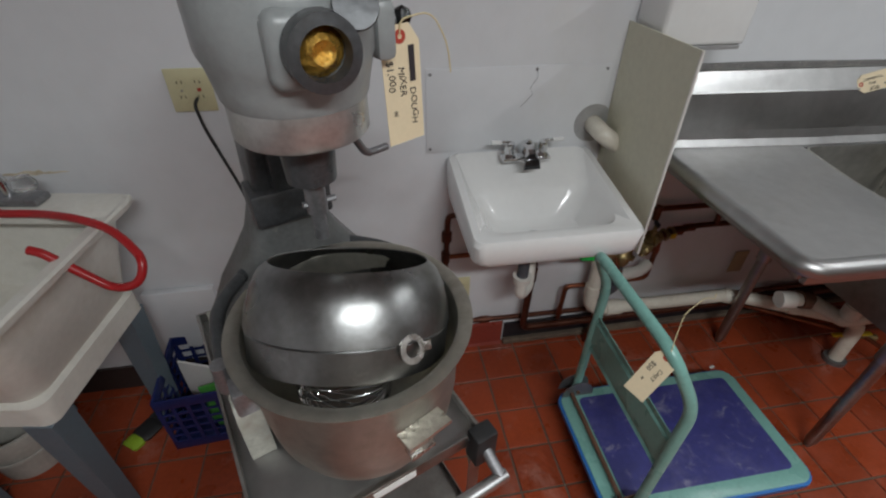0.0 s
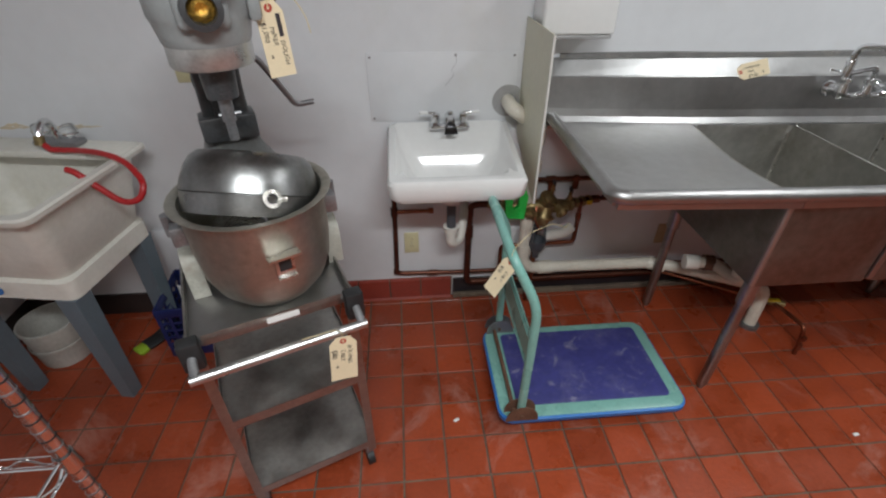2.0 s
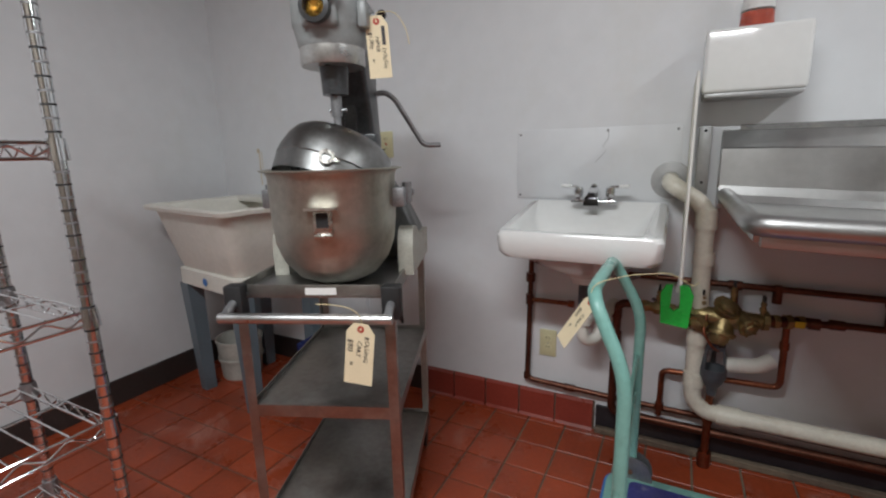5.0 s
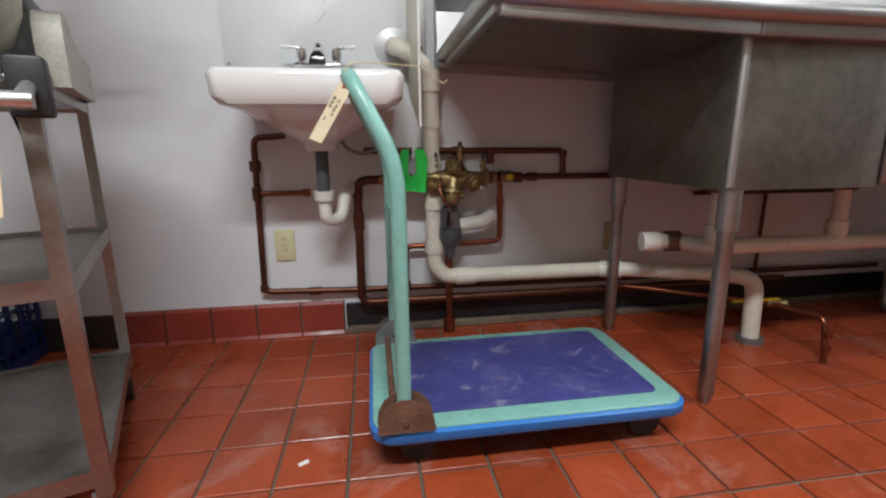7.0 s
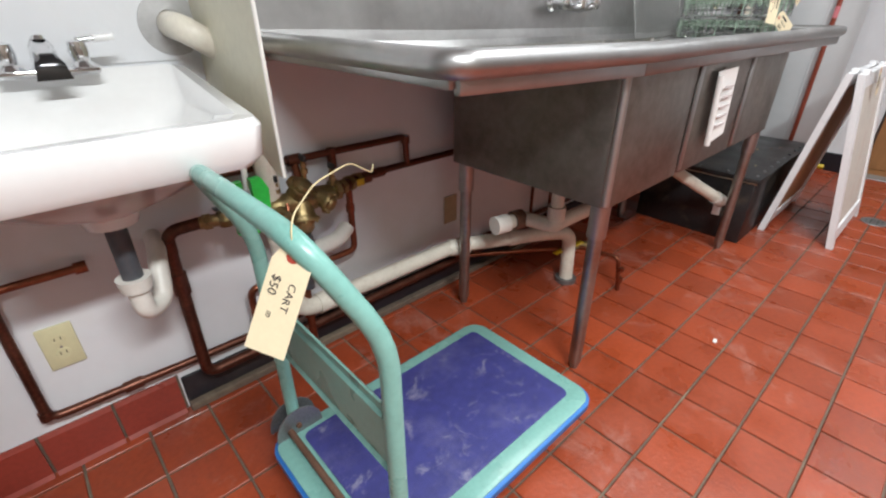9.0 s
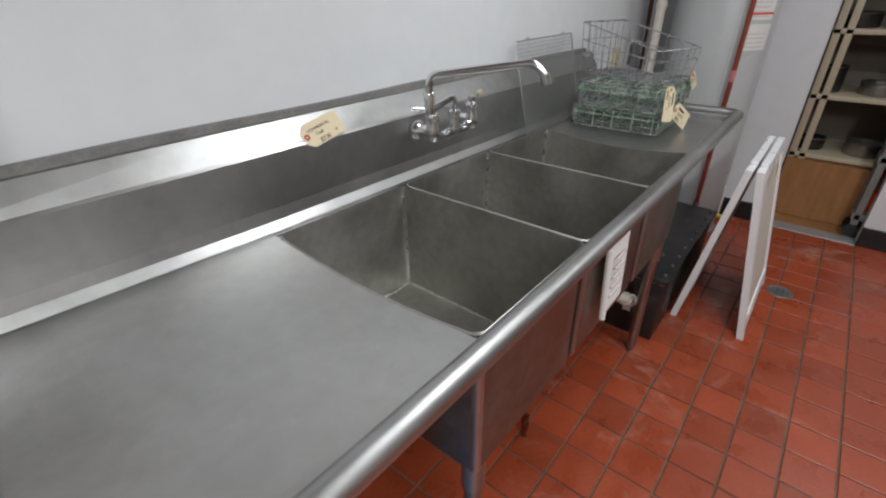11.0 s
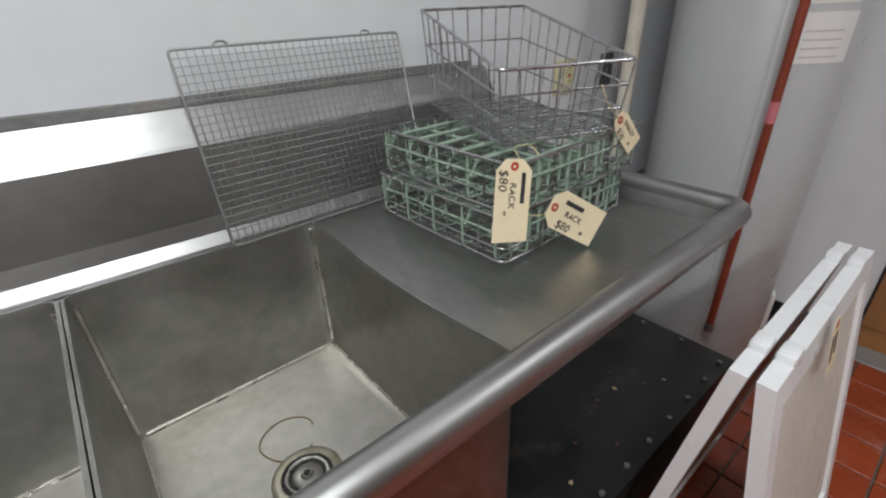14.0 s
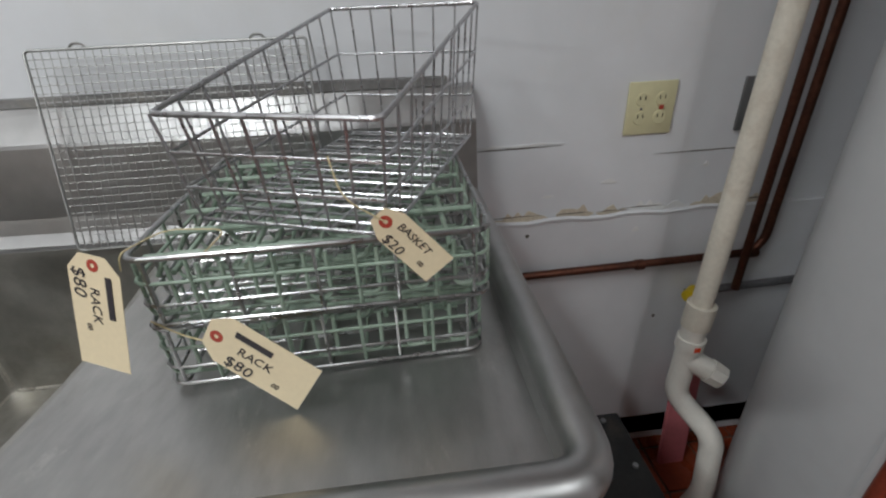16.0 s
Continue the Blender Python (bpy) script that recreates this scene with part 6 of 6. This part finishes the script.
wh = thing("water_heater", "tall pale grey water heater tank against the wall", "water heater", m=pose(4.135, -0.43, 0))
part("tank", lathe([(0.0, 0.02), (0.262, 0.02), (0.265, 0.03), (0.265, 1.62), (0.255, 1.65), (0.0, 1.67)], 64), HEATER, wh)
part("base_ring", lathe([(0.27, 0.0), (0.275, 0.0), (0.275, 0.022), (0.25, 0.022)], 48), LGREY, wh)
part("seam", bm_box(-0.006, -0.2685, 0.03, 0.006, -0.262, 1.62, bevel=0.001), HEATER, wh).matrix_basis = pose(0, 0, 0, 0, 0, -62)
for z0, z1, a0, mtl in ((1.30, 1.43, -68, PAPER), (1.15, 1.28, -66, PAPER)):
    bm = bmesh.new()
    ring_sweep(bm, [[(rr * math.cos(radians(a)), rr * math.sin(radians(a)), z) for rr, z in ((0.2653, z0), (0.2653, z1), (0.2662, z1), (0.2662, z0))] for a in range(a0 - 78, a0 - 40, 4)])
    nt_ = part("notice", bm, mtl, wh, "white printed notice")
    for k in range(4):
        b2 = bmesh.new()
        ring_sweep(b2, [[(rr * math.cos(radians(a)), rr * math.sin(radians(a)), z) for rr, z in ((0.2663, z0 + 0.015 + 0.022 * k), (0.2663, z0 + 0.02 + 0.022 * k), (0.2667, z0 + 0.02 + 0.022 * k), (0.2667, z0 + 0.015 + 0.022 * k))] for a in range(a0 - 74, a0 - 46, 4)])
        part("print_bar", b2, PAPERINK, nt_)
b2 = bmesh.new()
ring_sweep(b2, [[(rr * math.cos(radians(a)), rr * math.sin(radians(a)), z) for rr, z in ((0.2663, 1.325), (0.2663, 1.335), (0.2669, 1.335), (0.2669, 1.325))] for a in range(-146, -108, 4)])
part("warning_band", b2, REDSOAP, wh, "red-orange warning stripe")
part("access_cover", bm_box(0.255, -0.05, 0.1, 0.276, 0.05, 0.30, bevel=0.005), PAPER, wh, "white access cover").matrix_basis = pose(0, 0, 0, 0, 0, -68)
part("drain_cock", bm_cyl((0.05, -0.26, 0.09), (0.07, -0.34, 0.085), 0.016), YELLOW, wh)
rp = pipe("relief_pipe", [(3.86, -0.60, 2.2), (3.86, -0.60, 0.27)], 0.0125, RUSTRED, "red-brown relief pipe in front of the water heater", 0, [((3.86, -0.60, 0.255), (3.86, -0.60, 0.285), 0.016, GALV)])
part("pipe_label", bm_cyl((3.86, -0.60, 1.0), (3.86, -0.60, 1.06), 0.0132), PINK, rp, "small pink and blue sticker")
P2 = "pipes beside the water heater"
wp = pipe("standpipe", [(3.868, -0.16, H), (3.812, -0.165, 0.64)], 0.0245, PVC, "upright cream plastic standpipe", 0, [((3.814, -0.165, 0.665), (3.811, -0.165, 0.6), 0.034), ((3.833, -0.163, 1.36), (3.834, -0.163, 1.385), 0.03)], P2)
part("lower_pipe", bm_tube([(3.811, -0.165, 0.62), (3.807, -0.165, 0.45), (3.80, -0.17, 0.38), (3.87, -0.26, 0.30), (3.875, -0.28, 0.1), (3.85, -0.27, 0.0)], 0.029, 14, 0.04), PVC_W, wp)
part("wye_branch", bm_tube([(3.808, -0.165, 0.5), (3.86, -0.2, 0.475)], 0.029, 14), PVC_W, wp)
part("branch_cap", bm_cyl((3.855, -0.197, 0.478), (3.882, -0.215, 0.463), 0.034, 0.03, 8), PVC_W, wp)
part("collar", bm_cyl((3.809, -0.165, 0.535), (3.81, -0.165, 0.565), 0.034), PVC_W, wp)
part("red_sticker", bm_box(3.80, -0.1995, 0.542, 3.815, -0.1965, 0.556), REDSOAP, wp, "small red sticker")
pipe("copper_pipe", [(3.15, -0.035, 0.705), (4.02, -0.035, 0.715), (4.05, -0.035, 0.75), (4.06, -0.035, H)], 0.0105, COPPER, "copper pipe rising beside the water heater", 0.03, [el(3.715, -0.035, 0.71, 0.014, 0.01, 0), el(4.02, -0.035, 0.715, 0.015, 0.015, 0)], P2)
pipe("copper_pipe", [(3.99, -0.06, H), (3.985, -0.06, 0.62)], 0.0105, COPPER, "upright brown copper pipe", 0, [], P2)
pipe("steel_pipe", [(3.86, -0.04, 0.61), (4.3, -0.04, 0.62)], 0.011, GALV, "grey steel pipe behind the tank", 0, [((3.855, -0.06, 0.61), (3.885, -0.04, 0.612), 0.018, YELLOW)], P2)
solid("dust_pan", slab([(3.86, -0.10, 0.0), (3.94, -0.10, 0.0), (3.95, -0.06, 0.33), (3.87, -0.06, 0.33)], (0, -1, 0), 0.015), PINK, "pink plastic dustpan leaning behind the pipes", "dustpan")
solid("torn_plaster_strip", bm_tube([(3.27 + 0.05 * i, -0.010, 0.846 + 0.004 * math.sin(i * 1.7)) for i in range(15)], 0.0065, 6), WALL, "broken plaster edge along the wall", "plaster edge")

# ---- storeroom beyond the opening ----
bp = solid("plywood_riser", bm_box(4.75, -2.6, 0.0, 4.78, -0.4, 0.40), PLY, "stained plywood front of the storeroom platform", "platform", smooth=False)
st = thing("storage_shelves", "pale wooden shelves with dark pans in the storeroom", "shelving unit")
for y in (-1.02, -0.96, -1.62, -0.35, -2.3):
    part("post", bm_box(4.80, y - 0.02, 0.40, 4.84, y + 0.02, 2.3, bevel=0.003), SHELFWOOD, st)
for z in (0.44, 0.83, 1.22, 1.62):
    part("shelf_board", bm_box(4.80, -2.5, z - 0.03, 5.3, -0.35, z, bevel=0.003), SHELFWOOD, st)
# shade behind the shelves is put into this board's dark colour
part("back_board", bm_box(5.3, -2.5, 0.4, 5.32, -0.35, 2.3), DIMWALL, st)
part("platform_top", bm_box(4.78, -2.6, 0.38, 5.4, -0.35, 0.4), PLY, st)
random.seed(4)
for z in (0.44, 0.83, 1.22):
    for k in range(6):
        y = -2.2 + 0.3 * k + random.uniform(-0.05, 0.05)
        rr = random.uniform(0.08, 0.13)
        hh = random.uniform(0.05, 0.16)
        p = thing("cooking_pan", "dark round pan stored on a shelf", "pan", "pans on the storeroom shelves", m=pose(4.98, y, z + 0.001))
        part("pan_body", lathe([(0.0, 0.0), (rr * 0.95, 0.0), (rr, 0.01), (rr, hh), (rr * 1.05, hh + 0.004), (rr * 0.97, hh), (rr * 0.96, 0.012), (0, 0.01)], 28), PAN if k % 3 else STEEL_OLD, p)
        part("pan_rim", lathe([(rr * 1.04, hh), (rr * 1.07, hh + 0.004), (rr * 1.02, hh + 0.008)], 28), STEEL_OLD, p)
gc = thing("utility_cart", "grey plastic utility cart half behind the partition", "cart", m=pose(4.66, -1.62, 0))
for x in (-0.07, 0.07):
    for y in (-0.2, 0.2):
        part("upright", bm_box(x - 0.02, y - 0.02, 0.09, x + 0.02, y + 0.02, 0.95, bevel=0.006), GREYPLASTIC, gc)
        part("wheel", bm_cyl((x - 0.012, y, 0.045), (x + 0.012, y, 0.045), 0.045), DARK, gc)
for z in (0.12, 0.5, 0.9):
    part("tray", bm_box(-0.09, -0.23, z, 0.09, 0.23, z + 0.05, bevel=0.01), GREYPLASTIC, gc)
solid("red_tub", lathe([(0.0, 0.171), (0.05, 0.171), (0.06, 0.30), (0.0, 0.30)], 24, pose(4.66, -1.5, 0)), REDSOAP, "small red plastic tub on the cart", "tub")
fd = thing("floor_drain", "round dark floor drain grate in the tiles", "floor drain", m=pose(3.565, -1.16, 0.001) @ Matrix.Scale(0.82, 4))
part("grate", lathe([(0.0, 0.003), (0.06, 0.003), (0.065, 0.005), (0.075, 0.004), (0.078, 0.0)], 36), GREYPLATE, fd)
for i in range(8):
    for j in range(2):
        a = i * math.pi / 4 + j * 0.39
        part("grate_hole", bm_cyl(((0.022 + 0.024 * j) * math.cos(a), (0.022 + 0.024 * j) * math.sin(a), 0.0028), ((0.022 + 0.024 * j) * math.cos(a), (0.022 + 0.024 * j) * math.sin(a), 0.0042), 0.006, None, 10), DARK, fd)
for x, y, a in ((0.284, -0.762, 30), (1.836, -0.955, 10), (1.22, -0.30, 20)):
    solid("paper_scrap", bm_box(-0.012, -0.006, 0.0, 0.012, 0.006, 0.003, bevel=0.001), PAPER, "tiny white scrap of paper on the tiles", "scrap", "paper scraps").matrix_world = pose(x, y, 0.0005, 0, 0, a)

# ---- smears and rings on the steel ----
def chip_flat(rng):
    n = rng.randint(5, 8)
    r = rng.uniform(0.003, 0.009)
    return slab([(r * rng.uniform(0.6, 1.2) * math.cos(2 * math.pi * k / n), r * rng.uniform(0.4, 0.9) * math.sin(2 * math.pi * k / n), 0) for k in range(n)], (0, 0, 1), 0.0025)


RINGSTAIN = mat("brown_ring", (0.20, 0.13, 0.06), 0.6, 0.3, vary=0.4, scale=40)
srng = random.Random(5)
ringpath = [(2.44 + 0.052 * (1 + 0.06 * math.sin(3 * a)) * math.cos(a), -0.33 + 0.052 * math.sin(a), BZ + 0.0006) for a in [2 * math.pi * k / 32 for k in range(28)]]
part("ring_stain", bm_tube(ringpath, 0.0016, 5), RINGSTAIN, sink)


# crumbs on the grease trap lid
for k in range(9):
    cx, cy = srng.uniform(2.8, 3.55), srng.uniform(-0.71, -0.52)
    solid("debris_flake", chip_flat(srng), RUST if k % 3 else TANPLATE, "small flake of debris lying on the grease trap", "debris", "debris flakes").matrix_world = pose(cx, cy, 0.3452, 0, 0, srng.uniform(0, 360))

# ---- broken plaster and peeling paint ----
back_wall = bpy.data.objects["wall_back"]
PLASTER = mat("bare_plaster", (0.60, 0.53, 0.42), 0.8, vary=0.3, scale=25, bump=0.6, bump_scale=70)
CRACK = mat("crack_shadow", (0.16, 0.14, 0.12), 0.9, vary=0.3, scale=30)
PATCH = mat("patched_paint", (0.74, 0.74, 0.73), 0.5, vary=0.06, scale=12, bump=0.4, bump_scale=60)
DRIP = mat("rusty_drip", (0.60, 0.51, 0.36), 0.7, vary=0.35, scale=18, stain=(0.66, 0.62, 0.52), stain_amount=0.8, stain_scale=16)


def chip(rng, x0, x1, z, h, y=0.0, depth=0.0012):
    """A ragged flake of bare plaster along a wall."""
    n = max(4, int((x1 - x0) / 0.012))
    top = [(x0 + (x1 - x0) * k / n, y, z + h * rng.uniform(0.15, 1.0) * math.sin(math.pi * (k + 0.3) / (n + 0.6))) for k in range(n + 1)]
    low = [(x, y, z - h * rng.uniform(0.05, 0.55) * math.sin(math.pi * (k + 0.3) / (n + 0.6))) for k, (x, yy, zz) in reversed(list(enumerate(top)))]
    return slab(top + low, (0, -1, 0), depth)


crng = random.Random(21)
x = 3.27
while x < 4.0:
    w = crng.uniform(0.05, 0.16)
    part("plaster_chip", chip(crng, x, x + w, 0.85 + crng.uniform(-0.003, 0.003), crng.uniform(0.016, 0.036), -0.0008), PLASTER if crng.random() < 0.7 else PATCH, back_wall, smooth=False)
    if crng.random() < 0.6:
        part("crack", chip(crng, x, x + w * 0.9, 0.853 + crng.uniform(0.002, 0.008), 0.003, -0.0021, 0.0006), CRACK, back_wall, smooth=False)
    x += w * crng.uniform(0.7, 1.15)
part("plaster_chip", chip(crng, 3.26, 3.5, 1.034, 0.006, -0.0004, 0.002), PATCH, back_wall, smooth=False)
part("crack", chip(crng, 3.27, 3.495, 1.0285, 0.0025, -0.0004), CRACK, back_wall, smooth=False)
part("crack", chip(crng, 3.72, 3.98, 0.992, 0.002, -0.0004), CRACK, back_wall, smooth=False)
for cx, cz, w, h in ((3.47, 0.905, 0.03, 0.008), (3.62, 0.93, 0.04, 0.01), (3.86, 0.955, 0.016, 0.012), (3.70, 0.80, 0.018, 0.014)):
    part("plaster_chip", chip(crng, cx - w / 2, cx + w / 2, cz, h, -0.0004 if cz > 0.845 else -0.0125), PATCH, back_wall, smooth=False)
for cx, cz in ((3.42, 0.81), (3.80, 0.52), (3.93, 0.885)):
    part("screw_hole", bm_cyl((cx, -0.0002 if cz > 0.845 else -0.012, cz), (cx, -0.001 if cz > 0.845 else -0.0128, cz), 0.005, None, 10), CRACK, back_wall)
# stains above the laundry tub
for cx, z0, z1, w in ((-1.465, 1.172, 1.195, 0.03), (-1.457, 1.0, 1.185, 0.012), (-1.44, 1.09, 1.18, 0.006)):
    n = 9
    right = [(cx + w / 2 * crng.uniform(0.3, 1.0), -0.0003, z0 + (z1 - z0) * k / n) for k in range(n + 1)]
    left = [(cx - w / 2 * crng.uniform(0.3, 1.0), -0.0003, z) for xx, yy, z in reversed(right)]
    part("drip_stain", slab(right + left, (0, -1, 0), 0.0005), DRIP, back_wall, smooth=False)
for xa, xb, z in ((-1.44, -1.30, 0.975), (-1.40, -1.33, 0.985), (-1.24, -1.05, 0.972)):
    part("drip_stain", chip(crng, xa, xb, z, 0.014, -0.0003, 0.0005), DRIP, back_wall, smooth=False)

# ---- base tiles and floor tiles ----
PITCH = 0.157


def pillow(w, d, h, b):
    bm = bmesh.new()
    lo = [bm.verts.new((sx * w / 2, sy * d / 2, 0)) for sx, sy in ((-1, -1), (1, -1), (1, 1), (-1, 1))]
    mid = [bm.verts.new((sx * w / 2, sy * d / 2, h - b)) for sx, sy in ((-1, -1), (1, -1), (1, 1), (-1, 1))]
    top = [bm.verts.new((sx * (w / 2 - b), sy * (d / 2 - b), h)) for sx, sy in ((-1, -1), (1, -1), (1, 1), (-1, 1))]
    for a, c in ((lo, mid), (mid, top)):
        for i in range(4):
            bm.faces.new((a[i], a[(i + 1) % 4], c[(i + 1) % 4], c[i]))
    bm.faces.new(top)
    return bm


cove = slab([(0, -0.001, 0.0), (0, -0.022, 0.0), (0, -0.014, 0.012), (0, -0.012, 0.118), (0, -0.006, 0.13), (0, -0.001, 0.13)], (1, 0, 0), 0.152)
wb = structure("baseboard_red", bm_box(-0.455, -0.0016, 0.0, 0.341, -0.0004, 0.13), GROUT, "mortar behind the red cove base tiles")
me = mesh_of("base_tile", cove, REDBASE, False)
for i in range(5):
    o = new("base_tile", me)
    o.parent = wb
    o.location = (-0.4565 + i * 0.1595, 0, 0)

TW = PITCH - 0.0072
tile_me = mesh_of("tile", pillow(TW, TW, 0.0062, 0.0018), TILE, False)
rest = ([], [])
unit = [(-1, -1), (1, -1), (1, 1), (-1, 1)]
ox, oy = 1.171 + PITCH / 2, -0.992 + PITCH / 2
rng = random.Random(7)
for i in range(-19, 22):
    for j in range(-15, 7):
        x, y = ox + i * PITCH, oy + j * PITCH
        if x < XL - 0.02 or x > XR + 0.05 or y > 0.03 or y < YB:
            continue
        dz = rng.uniform(-0.0007, 0.0007)
        if -0.35 < x < 3.0 and -1.95 < y < 0:
            o = new("tile", tile_me)
            o.parent = floor
            o.location = (x, y, -0.006 + dz)
            o.rotation_euler = (rng.uniform(-0.004, 0.004), rng.uniform(-0.004, 0.004), rng.uniform(-0.008, 0.008))
        else:
            n = len(rest[0])
            w, b = TW / 2, 0.0018
            rest[0].extend([(x + sx * w, y + sy * w, -0.006) for sx, sy in unit] + [(x + sx * w, y + sy * w, -0.0016 + dz) for sx, sy in unit] + [(x + sx * (w - b), y + sy * (w - b), 0.0002 + dz) for sx, sy in unit])
            for a in (0, 4):
                rest[1].extend([(n + a + k, n + a + (k + 1) % 4, n + a + 4 + (k + 1) % 4, n + a + 4 + k) for k in range(4)])
            rest[1].append((n + 8, n + 9, n + 10, n + 11))
rm = bpy.data.meshes.new("tile_field")
rm.from_pydata(rest[0], [], rest[1])
rm.materials.append(TILE_I)
rf = new("tile_field", rm)
rf.parent = floor
tagged(rf, kind="stuff")
